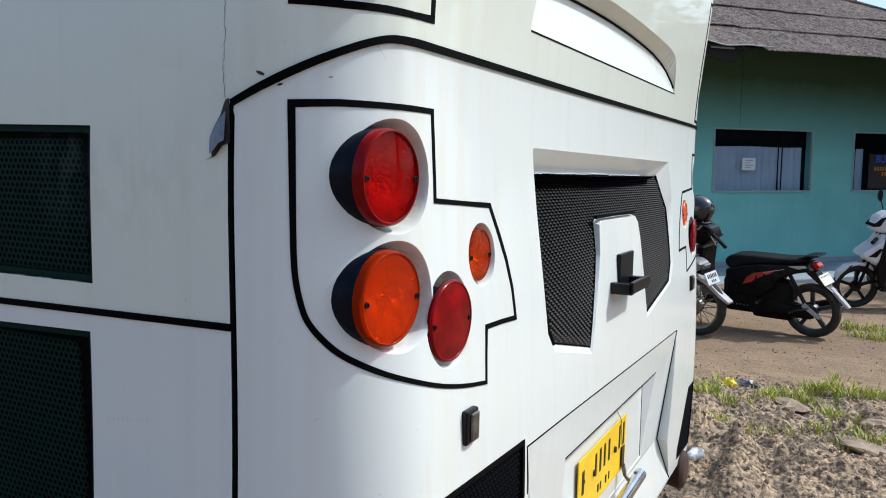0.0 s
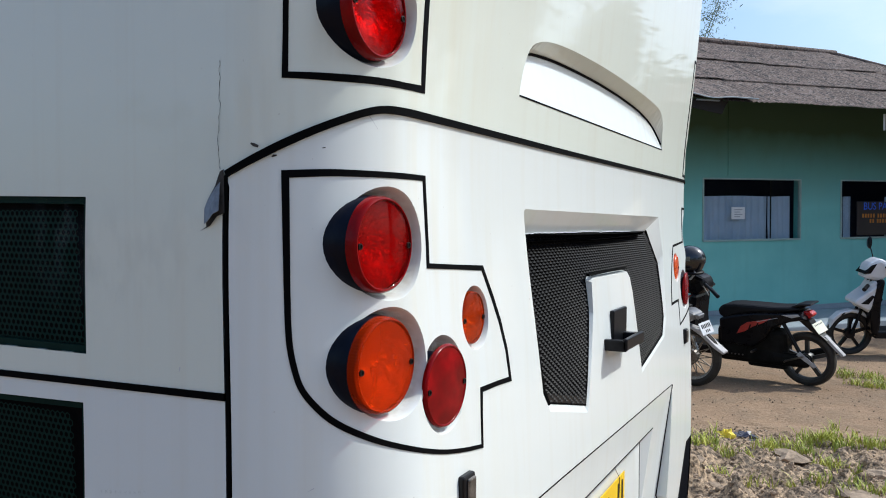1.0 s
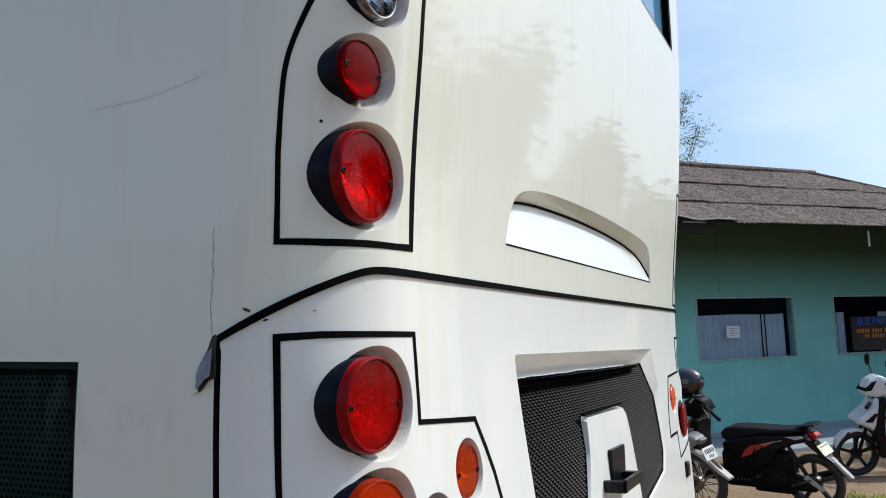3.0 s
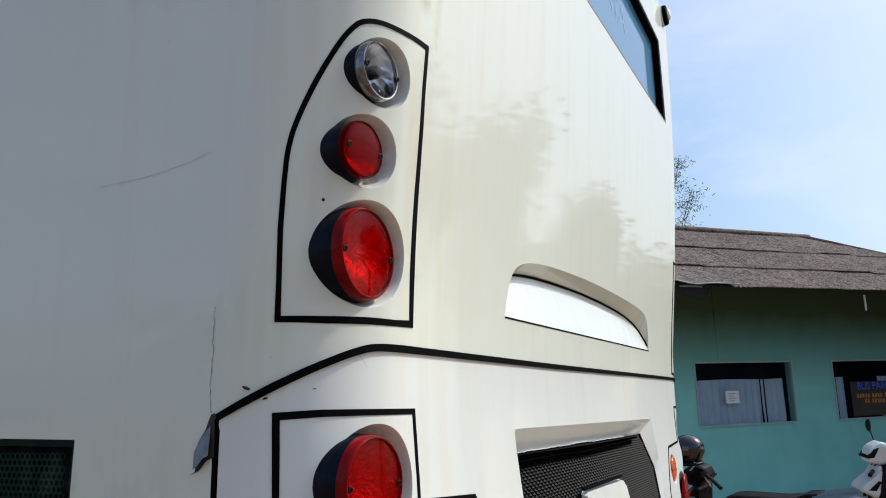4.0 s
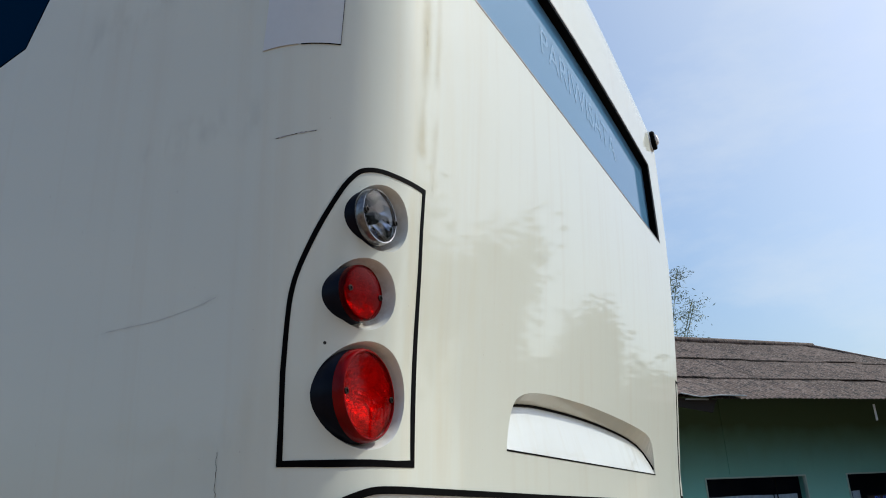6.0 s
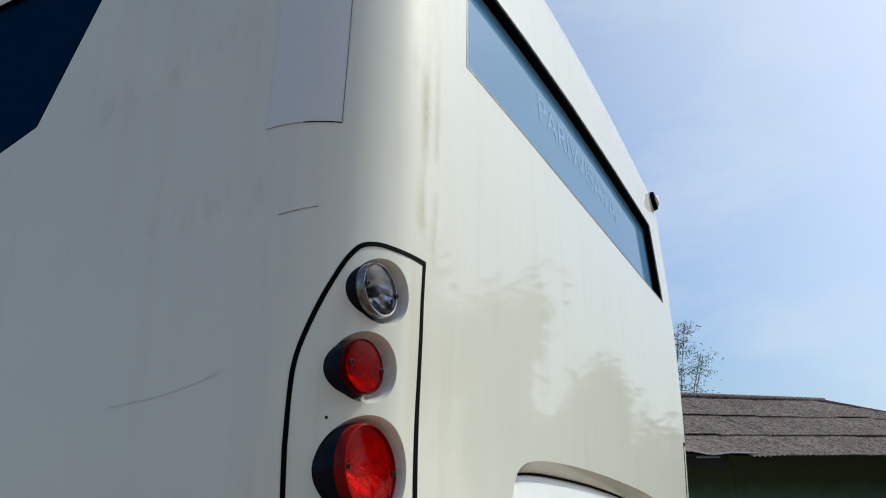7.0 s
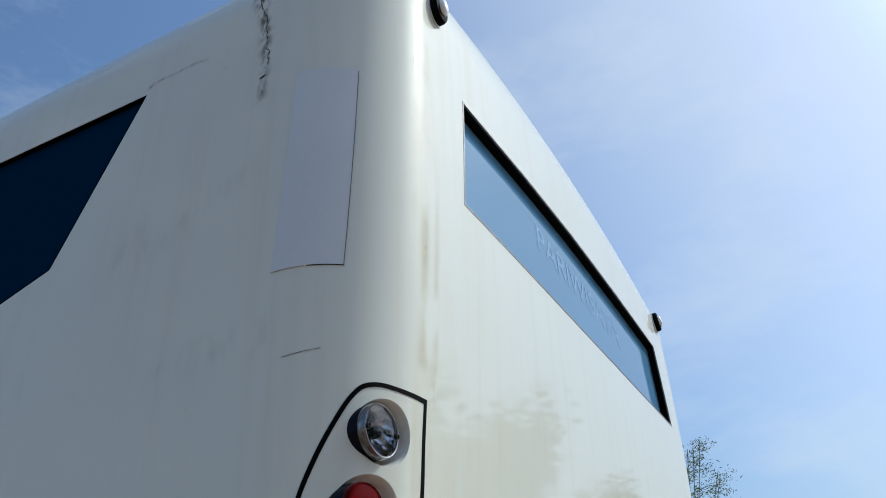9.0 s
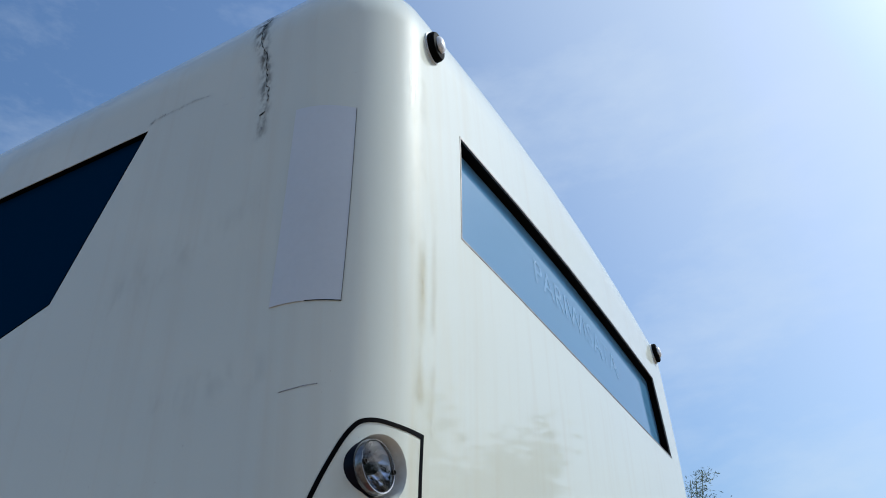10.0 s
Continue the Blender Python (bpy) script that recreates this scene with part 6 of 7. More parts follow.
def bamboo(x, y, height):
    """A clump of arching bamboo with thin leaf sprays."""
    rng = random.Random(11)
    root = tagged(new("bamboo"), "feathery bamboo clump rising behind the roof", "bamboo")
    root.location = (x, y, GROUND)
    sprays = []
    for c in range(13):
        a = rng.uniform(0, 6.28)
        lean = rng.uniform(0.3, 1.45)
        h = height * rng.uniform(0.72, 1.0)
        pts = []
        for i in range(9):
            f = i / 8
            pts.append((math.cos(a) * (0.4 + lean * f ** 2.2), math.sin(a) * (0.4 + lean * f ** 2.2), h * f * (1 - 0.04 * f)))
        tube("culm", pts, 0.010, CULM, root, "", 6)
        for i in range(22):
            f = rng.uniform(0.45, 1.0)
            k = min(7, int(f * 8))
            p = Vector(pts[k]).lerp(Vector(pts[k + 1]), f * 8 - k)
            b = rng.uniform(0, 6.28)
            r = rng.uniform(0.15, 0.75) * (1.25 - 0.6 * f)
            for s in range(4):
                sprays.append(tuple(p + Vector((math.cos(b), math.sin(b), -0.15)) * r * s / 3))
    vs, fs = leaves(rng, sprays, 0.022, 11, (0.13, 0.13, 0.08), 5.0)
    obj("foliage", vs, fs, BAMBOO_LEAF, root, "thin drooping leaves")


bamboo(22.2, 4.12, 9.4)
for seed, x, y, h, w, leaf in ((1, 21.6, -4.3, 6.0, 2.4, 0.11), (2, 14.3, -6.3, 7.9, 2.6, 0.10), (14, 16.3, -4.65, 5.9, 1.5, 0.10), (15, 15.6, -5.9, 4.3, 2.6, 0.11), (16, 17.6, -4.6, 4.6, 2.6, 0.11), (3, 13.4, -8.2, 7.6, 3.6, 0.12), (4, 12.4, -10.2, 8.6, 5.0, 0.16),
                               (12, 21.0, -6.6, 4.9, 5.0, 0.16), (5, 7.0, -14.5, 8.0, 7.0, 0.2), (6, -1.0, -18.0, 7.5, 7.5, 0.2), (7, -9.0, -13.0, 8.0, 8.0, 0.2),
                               # these four are added, unseen, to hold low sky light off the bus side
                               (8, -42.0, -18.0, 9.0, 14.0, 0.34), (9, -44.0, -4.0, 9.5, 15.0, 0.34), (10, -43.0, 11.0, 9.0, 15.0, 0.34), (11, -40.0, 27.0, 9.0, 15.0, 0.34)):
    tree(seed, x, y, h, w, leaf)


def tufts(seed, spots, blades, height):
    """Grass tufts of bent blades on the ground."""
    rng = random.Random(seed)
    vs, fs = [], []
    for x, y, r in spots:
        for _ in range(int(blades * (r / 0.2) ** 2)):
            px, py = x + rng.gauss(0, r * 0.5), y + rng.gauss(0, r * 0.5)
            z = ground_z(px, py) - 0.005
            a, h, w = rng.uniform(0, 6.28), height * rng.uniform(0.35, 1.25), rng.uniform(0.002, 0.0045)
            lean = rng.uniform(0.2, 1.1) * h
            dx, dy = math.cos(a), math.sin(a)
            k = len(vs)
            vs += [(px - dy * w, py + dx * w, z), (px + dy * w, py - dx * w, z), (px + dx * lean * 0.4 + dy * w * 0.8, py + dy * lean * 0.4 - dx * w * 0.8, z + h * 0.6), (px + dx * lean * 0.4 - dy * w * 0.8, py + dy * lean * 0.4 + dx * w * 0.8, z + h * 0.6), (px + dx * lean, py + dy * lean, z + h * 0.95)]
            fs += [(k, k + 1, k + 2, k + 3), (k + 3, k + 2, k + 4)]
    return vs, fs


rng = random.Random(3)
spots = []
for x, y, r in ((4.44, 0.24, 0.11), (4.41, 0.14, 0.11), (4.24, 0.04, 0.10), (4.60, 0.45, 0.14), (3.86, 0.02, 0.06), (3.81, -0.12, 0.045), (4.55, -0.17, 0.12), (4.72, -0.26, 0.11), (4.57, -0.39, 0.10), (4.93, -0.44, 0.15), (4.34, -0.49, 0.08),
                (4.77, -0.57, 0.12), (4.88, -0.74, 0.16), (5.00, -0.95, 0.18), (4.28, -0.67, 0.06), (3.95, -0.45, 0.07), (3.77, -0.57, 0.07), (3.90, -0.66, 0.07), (3.97, -0.78, 0.09), (4.00, -0.95, 0.10), (3.88, -0.33, 0.05), (4.30, -0.95, 0.12),
                (7.73, -0.80, 0.17), (7.77, -0.62, 0.10), (7.25, -0.92, 0.14), (7.55, -1.15, 0.22)):
    spots.append((x, y, r * 0.82))
    for _ in range(2):
        spots.append((x + rng.gauss(0, r * 1.3), y + rng.gauss(0, r * 1.3), r * rng.uniform(0.25, 0.5)))
tagged(obj("grass", *tufts(4, spots, 420, 0.074), GRASS), "sparse bright green grass tufts in the rubble", "grass", kind="stuff")

# ---- rubble and litter ----
STONE = two_scale("grey_stone", (0.13, 0.096, 0.066), (0.46, 0.345, 0.245), 6.0, 60.0, (0.85, 0.95), 0.6, 0.006)


def rock(rng, c, size, flat=0.6):
    """A broken stone."""
    bm = bmesh.new()
    bmesh.ops.create_icosphere(bm, subdivisions=2, radius=1.0)
    off = Vector((rng.uniform(-9, 9), rng.uniform(-9, 9), rng.uniform(-9, 9)))
    for v in bm.verts:
        v.co *= 1 + 0.55 * noise.noise(v.co * 1.6 + off) + 0.25 * noise.noise(v.co * 4 + off)
        v.co = Vector((v.co.x * size[0], v.co.y * size[1], v.co.z * size[2] * flat))
    bmesh.ops.rotate(bm, verts=bm.verts, cent=(0, 0, 0), matrix=Euler((rng.uniform(-0.3, 0.3), rng.uniform(-0.3, 0.3), rng.uniform(0, 6))).to_matrix())
    bmesh.ops.translate(bm, verts=bm.verts, vec=c)
    return bm


rng = random.Random(8)
for x, y, sx, sy, sz in ((3.74, -0.76, 0.20, 0.13, 0.05), (4.41, -0.30, 0.11, 0.09, 0.06), (3.60, 0.04, 0.13, 0.09, 0.03), (3.95, 0.20, 0.09, 0.07, 0.04), (4.25, -0.75, 0.07, 0.05, 0.04)):
    tagged(part("stone", rock(rng, (x, y, ground_z(x, y) - sz * 0.1), (sx, sy, sz)), STONE, None), "rough grey stone lying in the rubble", "stone", "stones in the rubble")
ico = bmesh.new()
bmesh.ops.create_icosphere(ico, subdivisions=1, radius=1.0)
ico_v, ico_f = [v.co.copy() for v in ico.verts], [tuple(v.index for v in f.verts) for f in ico.faces]
ico.free()
vs, fs = [], []
for n in range(10000):
    x, y = (rng.uniform(2.7, 5.1) if rng.random() < 0.82 else rng.uniform(5.0, 9.0)), rng.uniform(-1.4, 0.8)
    r = 0.003 + 0.016 * rng.random() ** 4 if n > 60 else rng.uniform(0.014, 0.030)
    if x > 5.0:
        r *= 0.6
    z = ground_z(x, y) + r * (0.15 if n > 130 else -0.1)
    k = len(vs)
    rot = Euler((rng.uniform(0, 6), rng.uniform(0, 6), rng.uniform(0, 6))).to_matrix()
    sx, sy, sz = rng.uniform(0.7, 1.3), rng.uniform(0.6, 1.1), rng.uniform(0.4, 0.9)
    for p in ico_v:
        w = rng.uniform(0.72, 1.2) * r
        vs.append(rot @ Vector((p.x * sx, p.y * sy, p.z * sz)) * w + Vector((x, y, z)))
    fs += [tuple(k + a for a in f) for f in ico_f]
tagged(obj("gravel", vs, fs, STONE), "loose grey gravel and broken clods", "gravel", kind="stuff")

CLEAR_BAG = two_scale("thin_white_plastic", (0.42, 0.42, 0.45), (0.85, 0.85, 0.87), 30.0, 90.0, (0.2, 0.4), 0.6)
YELLOW_BAG = two_scale("yellow_wrapper", (0.70, 0.52, 0.02), (0.85, 0.72, 0.10), 20.0, 90.0, (0.3, 0.5), 0.4)
DARK_BAG = two_scale("dark_wrapper", (0.03, 0.03, 0.05), (0.09, 0.09, 0.13), 20.0, 90.0, (0.3, 0.5), 0.4)
RED_BAG = two_scale("red_wrapper", (0.6, 0.10, 0.06), (0.75, 0.18, 0.12), 20.0, 90.0, (0.4, 0.6), 0.4)


def crumpled(x, y, size, material, label):
    """A crumpled plastic bag or wrapper."""
    bm = bmesh.new()
    bmesh.ops.create_icosphere(bm, subdivisions=3, radius=1.0)
    off = Vector((x * 7, y * 5, 1))
    for v in bm.verts:
        v.co *= 0.75 + 0.55 * noise.noise(v.co * 2.3 + off) + 0.25 * noise.noise(v.co * 6 + off)
        v.co = Vector((v.co.x * size[0], v.co.y * size[1], abs(v.co.z) * size[2]))
    bmesh.ops.translate(bm, verts=bm.verts, vec=(x, y, ground_z(x, y) - 0.003))
    tagged(part("litter", bm, material, None), label, "litter", "litter in the rubble")


cup_v, cup_f = lathe([(0.0, -0.045), (0.026, -0.045), (0.029, -0.03), (0.031, -0.01), (0.034, 0.02), (0.037, 0.045), (0.039, 0.046), (0.035, 0.044), (0.030, 0.0), (0.025, -0.04), (0.0, -0.041)], Matrix.Identity(4), 20)
dent = Matrix.Translation((3.10, 0.05, ground_z(3.10, 0.05) + 0.022)) @ Euler((radians(78), 0, radians(55))).to_matrix().to_4x4()
cup_v = [dent @ (0.8 * p + 0.014 * noise.noise_vector(p * 32)) for p in cup_v]
tagged(obj("plastic_cup", cup_v, cup_f, CLEAR_BAG, None, "", True), "crumpled clear plastic cup lying on the rubble", "litter", "litter in the rubble")
crumpled(4.72, 0.10, (0.06, 0.07, 0.07), YELLOW_BAG, "crumpled yellow wrapper in the grass")
crumpled(4.80, 0.00, (0.10, 0.13, 0.06), DARK_BAG, "crumpled dark plastic bag in the grass")
crumpled(3.42, -0.66, (0.025, 0.025, 0.035), RED_BAG, "small red wrapper on the rubble")

# ---- motorcycles ----
BLACK_GLOSS = two_scale("black_scooter_paint", (0.003, 0.003, 0.004), (0.006, 0.006, 0.008), 6.0, 120.0, (0.2, 0.35), 0.03, coat=0.08, spec=0.12)
RED_GLOSS = two_scale("red_decal", (0.28, 0.018, 0.012), (0.46, 0.04, 0.03), 12.0, 120.0, (0.25, 0.4), 0.03)
WHITE_GLOSS = two_scale("white_scooter_paint", (0.66, 0.67, 0.70), (0.78, 0.79, 0.82), 6.0, 120.0, (0.15, 0.3), 0.03, coat=0.5)
SILVER = two_scale("silver_plastic", (0.12, 0.12, 0.125), (0.22, 0.22, 0.23), 9.0, 120.0, (0.25, 0.4), 0.05, metal=0.3)
PALE = two_scale("pale_worn_plastic", (0.24, 0.235, 0.24), (0.46, 0.45, 0.46), 12.0, 120.0, (0.4, 0.6), 0.1)
TAIL_RED = two_scale("red_lamp_plastic", (0.30, 0.004, 0.006), (0.55, 0.012, 0.012), 20.0, 120.0, (0.15, 0.3), 0.05)
DARK_RIM = two_scale("dark_rim_paint", (0.008, 0.008, 0.009), (0.03, 0.03, 0.032), 12.0, 120.0, (0.3, 0.5), 0.05)
SEAT_VINYL = two_scale("seat_vinyl", (0.003, 0.003, 0.004), (0.008, 0.008, 0.010), 8.0, 200.0, (0.45, 0.65), 0.25, spec=0.15)
ENGINE = two_scale("dirty_engine", (0.004, 0.004, 0.004), (0.014, 0.0135, 0.013), 14.0, 120.0, (0.5, 0.8), 0.4, spec=0.08)
CREAM = two_scale("cream_plate", (0.62, 0.62, 0.50), (0.72, 0.72, 0.60), 14.0, 120.0, (0.5, 0.7), 0.05)
SIDE = Matrix(((1, 0, 0, 0), (0, 0, -1, 0), (0, 1, 0, 0), (0, 0, 0, 1)))   # outline (forward, up) with thickness across


def spoked_wheel(parent, x, r, width, arms, rim_mat, wires=False):
    m = Matrix.Translation((x, 0, r)) @ Matrix.Rotation(radians(90), 4, "X")
    t = width / 2
    tyre = turned("wheel", [(r * 0.76, -t * 0.7), (r * 0.86, -t), (r * 0.96, -t * 0.75), (r, 0), (r * 0.96, t * 0.75), (r * 0.86, t), (r * 0.76, t * 0.7)], m, TYRE, parent, "", 40)
    # close only the rubber ring
    me = tyre.data
    bm = bmesh.new()
    bm.from_mesh(me)
    bmesh.ops.delete(bm, geom=[f for f in bm.faces if len(f.verts) > 4], context="FACES_ONLY")
    bm.to_mesh(me)
    bm.free()
    bm = bmesh.new()
    vs, fs = lathe([(r * 0.70, -t * 0.5), (r * 0.77, -t * 0.72), (r * 0.79, 0), (r * 0.77, t * 0.72), (r * 0.70, t * 0.5), (r * 0.69, 0), (r * 0.70, -t * 0.5)], m, 40)
    hub_v, hub_f = lathe([(0.0, -t * 0.9), (r * 0.22, -t * 0.9), (r * 0.24, 0), (r * 0.22, t * 0.9), (0.0, t * 0.9)], m, 16)
    k = len(vs)
    vs, fs = vs + hub_v, [f for f in fs if len(f) == 4] + [tuple(i + k for i in f) for f in hub_f]
    for a in range(arms):
        th = 2 * math.pi * a / arms + 0.3
        w = 0.0035 if wires else 0.016
        skew = 0.35 * (1 if a % 2 else -1) if wires else 0.0
        c0, s0, c1, s1 = math.cos(th), math.sin(th), math.cos(th + skew), math.sin(th + skew)
        k = len(vs)
        for rr, cc, ss in ((r * 0.2, c0, s0), (r * 0.72, c1, s1)):
            for dy, dz in ((-w, -w), (w, -w), (w, w), (-w, w)):
                vs.append(m @ Vector((rr * cc - dy * ss, rr * ss + dy * cc, dz)))
        fs += [(k, k + 1, k + 5, k + 4), (k + 1, k + 2, k + 6, k + 5), (k + 2, k + 3, k + 7, k + 6), (k + 3, k, k + 4, k + 7)]
    o = obj("rim", vs, fs, rim_mat, tyre)
    return tyre


def slab(name, outline, width, material, parent, bevel=0.012, label="", y=0.0):
    bm = bmesh.new()
    extruded(bm, outline, width, Matrix.Translation((0, y, 0)) @ SIDE, bevel)
    return part(name, bm, material, parent, label, False)


def plate_on(parent, x, z, tilt, face, marks):
    m = Matrix.Translation((x, 0, z)) @ Matrix.Rotation(radians(tilt), 4, "Y") @ Matrix.Rotation(radians(90), 4, "Z")
    p = boxed("number_plate", (-0.11, -0.003, -0.055), (0.11, 0.003, 0.055), face, parent, 0.002, "small number plate", m)
    for i in range(6):
        boxed("plate_mark", (-0.085 + 0.03 * i, 0.003, 0.0), (-0.068 + 0.03 * i, 0.0045, 0.036), marks, p, 0, "", m)
        if i < 3:
            boxed("plate_mark", (-0.045 + 0.032 * i, 0.003, -0.038), (-0.028 + 0.032 * i, 0.0045, -0.016), marks, p, 0, "", m)


def scooter(label, paint, decal, rim_mat, wheel_r=0.245):
    """An automatic scooter: forward is local x, the rear axle over the origin."""
    s = tagged(new("scooter"), label, "scooter", "motorcycles in the yard")
    spoked_wheel(s, 0.0, wheel_r, 0.085, 5, rim_mat)
    spoked_wheel(s, 1.24, wheel_r, 0.075, 5, rim_mat)
    slab("seat", [(-0.05, 0.775), (0.02, 0.80), (0.20, 0.785), (0.40, 0.79), (0.60, 0.79), (0.72, 0.775), (0.77, 0.72), (0.76, 0.655), (0.68, 0.60), (0.60, 0.66), (0.40, 0.705), (0.15, 0.72)], 0.25, SEAT_VINYL, s, 0.03, "long black vinyl seat")
    slab("side_panel", [(0.74, 0.36), (0.75, 0.62), (0.60, 0.67), (0.40, 0.71), (0.15, 0.73), (-0.04, 0.75), (-0.10, 0.68), (0.06, 0.64), (0.22, 0.56), (0.32, 0.44), (0.44, 0.33)], 0.28, paint, s, 0.02)
    for y in (-0.146, 0.146):
        slab("decal", [(0.575, 0.470), (0.525, 0.555), (0.46, 0.605), (0.32, 0.640), (0.22, 0.672), (0.29, 0.618), (0.41, 0.560), (0.49, 0.505)], 0.006, decal, s, 0.0, "red side decal", y)
        for k in range(4):
            slab("decal_streak", [(0.45 - 0.075 * k, 0.535 + 0.026 * k), (0.43 - 0.075 * k, 0.585 + 0.024 * k), (0.415 - 0.075 * k, 0.588 + 0.024 * k), (0.432 - 0.075 * k, 0.540 + 0.026 * k)], 0.008, BLACK_GLOSS if decal is RED_GLOSS else PALE, s, 0.0, "", y)
        slab("decal_streak", [(0.36, 0.625), (0.16, 0.682), (0.16, 0.677), (0.36, 0.618)], 0.008, PALE, s, 0.0, "", y)
        slab("tail_trim", [(0.13, 0.715), (-0.03, 0.735), (-0.05, 0.715), (0.03, 0.69)], 0.02, PALE, s, 0.004, "", y * 0.93)
    slab("tail_lamp", [(-0.03, 0.745), (-0.10, 0.755), (-0.135, 0.72), (-0.10, 0.675), (-0.05, 0.69)], 0.10, TAIL_RED, s, 0.012, "red tail lamp")
    bm = bmesh.new()
    extruded(bm, [(0.06, 0.80), (-0.02, 0.835), (-0.13, 0.845), (-0.13, 0.825), (-0.03, 0.81), (0.05, 0.78)], 0.20, SIDE, 0.008)
    part("grab_rail", bm, PLASTIC, s)
    slab("rear_mudguard", [(0.02, 0.67), (-0.10, 0.66), (-0.16, 0.54), (-0.20, 0.46), (-0.16, 0.46), (-0.11, 0.55)], 0.12, PLASTIC, s, 0.006)
    slab("mudguard_flap", [(-0.15, 0.50), (-0.19, 0.50), (-0.315, 0.31), (-0.29, 0.30), (-0.19, 0.42)], 0.06, PALE, s, 0.006, "pale grey rear mudguard flap")
    plate_on(s, -0.165, 0.585, 28, CREAM, PLASTIC)
    bm = bmesh.new()
    box(bm, (0.16, -0.10, 0.13), (0.52, 0.07, 0.36), 0.03)
    box(bm, (-0.05, 0.05, 0.18), (0.30, 0.11, 0.30), 0.04)
    box(bm, (0.24, -0.10, 0.30), (0.66, 0.10, 0.56), 0.03)
    box(bm, (0.50, -0.11, 0.20), (0.74, 0.11, 0.40), 0.03)
    box(bm, (0.15, -0.09, 0.16), (0.80, 0.095, 0.53), 0.05)
    part("engine", bm, ENGINE, s, "dirty dark engine casing")
    tube("shock_absorber", [(0.02, 0.10, 0.30), (0.13, 0.11, 0.64)], 0.019, PLASTIC, s, "", 10)
    tube("exhaust", [(0.36, -0.12, 0.16), (0.20, -0.15, 0.20), (-0.22, -0.16, 0.33)], 0.045, ENGINE, s, "", 12)
    slab("swing_arm_cover", [(0.02, 0.34), (-0.12, 0.22), (-0.10, 0.20), (0.05, 0.30)], 0.012, PALE, s, 0.002, "", 0.13)
    slab("footboard", [(0.70, 0.22), (1.02, 0.22), (1.06, 0.28), (1.0, 0.30), (0.72, 0.31)], 0.28, PLASTIC, s, 0.015)
    slab("leg_shield", [(1.00, 0.24), (1.06, 0.26), (1.10, 0.50), (1.05, 0.80), (1.00, 0.88), (0.96, 0.86), (0.99, 0.60), (0.98, 0.40)], 0.34, BLACK_GLOSS, s, 0.03)
    slab("front_cowl", [(1.06, 0.48), (1.20, 0.56), (1.14, 0.72), (1.06, 0.86), (1.02, 0.84)], 0.26, decal if paint is not WHITE_GLOSS else paint, s, 0.03)
    if paint is WHITE_GLOSS:
        slab("front_mudguard", [(1.47, 0.30), (1.45, 0.41), (1.37, 0.485), (1.24, 0.52), (1.13, 0.505), (1.06, 0.44), (1.08, 0.425), (1.15, 0.47), (1.25, 0.488), (1.35, 0.455), (1.42, 0.38)], 0.11, paint, s, 0.012, "white front mudguard")
        slab("mudguard_mark", [(1.36, 0.465), (1.32, 0.492), (1.31, 0.485), (1.35, 0.458)], 0.118, BLACK_GLOSS, s)
        slab("cowl_wing", [(1.10, 0.52), (1.26, 0.60), (1.25, 0.64), (1.10, 0.76), (1.03, 0.82), (1.02, 0.70), (1.06, 0.58)], 0.30, paint, s, 0.02, "pointed white front cowl")
        slab("cowl_slot", [(1.20, 0.605), (1.09, 0.70), (1.06, 0.69), (1.12, 0.60)], 0.315, BLACK_GLOSS, s, 0.004)
        slab("headset_visor", [(1.175, 0.925), (1.10, 1.02), (1.04, 1.04), (1.10, 0.93)], 0.235, BLACK_GLOSS, s, 0.01, "dark headset visor")
        tube("turn_signal", [(1.13, 0.12, 0.80), (1.20, 0.20, 0.77)], 0.022, PLASTIC, s, "", 8)
    else:
        slab("front_mudguard", [(1.48, 0.30), (1.46, 0.42), (1.38, 0.50), (1.24, 0.535), (1.10, 0.50), (1.02, 0.42), (1.05, 0.40), (1.14, 0.46), (1.26, 0.485), (1.37, 0.45), (1.43, 0.38)], 0.11, paint, s, 0.012)
    if paint is WHITE_GLOSS:
        for y in (-0.128, 0.128):
            slab("cowl_panel", [(1.05, 0.46), (1.10, 0.52), (1.05, 0.60), (1.01, 0.72), (0.98, 0.66), (1.02, 0.54)], 0.012, BLACK_GLOSS, s, 0.003, "black side panel", y * 1.2)
    for y in (-0.06, 0.06):
        tube("fork_leg", [(1.24, y, 0.245), (1.14, y, 0.56), (1.05, y * 0.6, 0.86)], 0.018, ENGINE, s, "", 8)
    slab("headset", [(1.17, 0.88), (1.13, 1.03), (1.01, 1.10), (0.91, 1.05), (0.88, 0.94), (0.98, 0.84)], 0.22, paint, s, 0.04)
    slab("headlamp", [(1.155, 0.90), (1.125, 0.98), (1.09, 0.98), (1.10, 0.89)], 0.15, CLEAR_LENS, s, 0.012, "clear headlamp")
    tube("handlebar", [(0.86, -0.34, 0.985), (0.94, -0.16, 1.0), (0.97, 0, 1.0), (0.94, 0.16, 1.0), (0.86, 0.34, 0.985)], 0.013, PLASTIC, s, "", 8)
    for y in (-1, 1):
        tube("grip", [(0.905, 0.22 * y, 0.99), (0.85, 0.36 * y, 0.98)], 0.019, PLASTIC, s, "", 10)
        tube("brake_lever", [(0.97, 0.18 * y, 1.0), (0.93, 0.34 * y, 0.985)], 0.006, STEEL, s, "", 6)
        stalk = tube("mirror", [(0.95, 0.17 * y, 1.01), (0.97, 0.20 * y, 1.12), (0.98, 0.23 * y, 1.19)], 0.006, PLASTIC, s, "", 6)
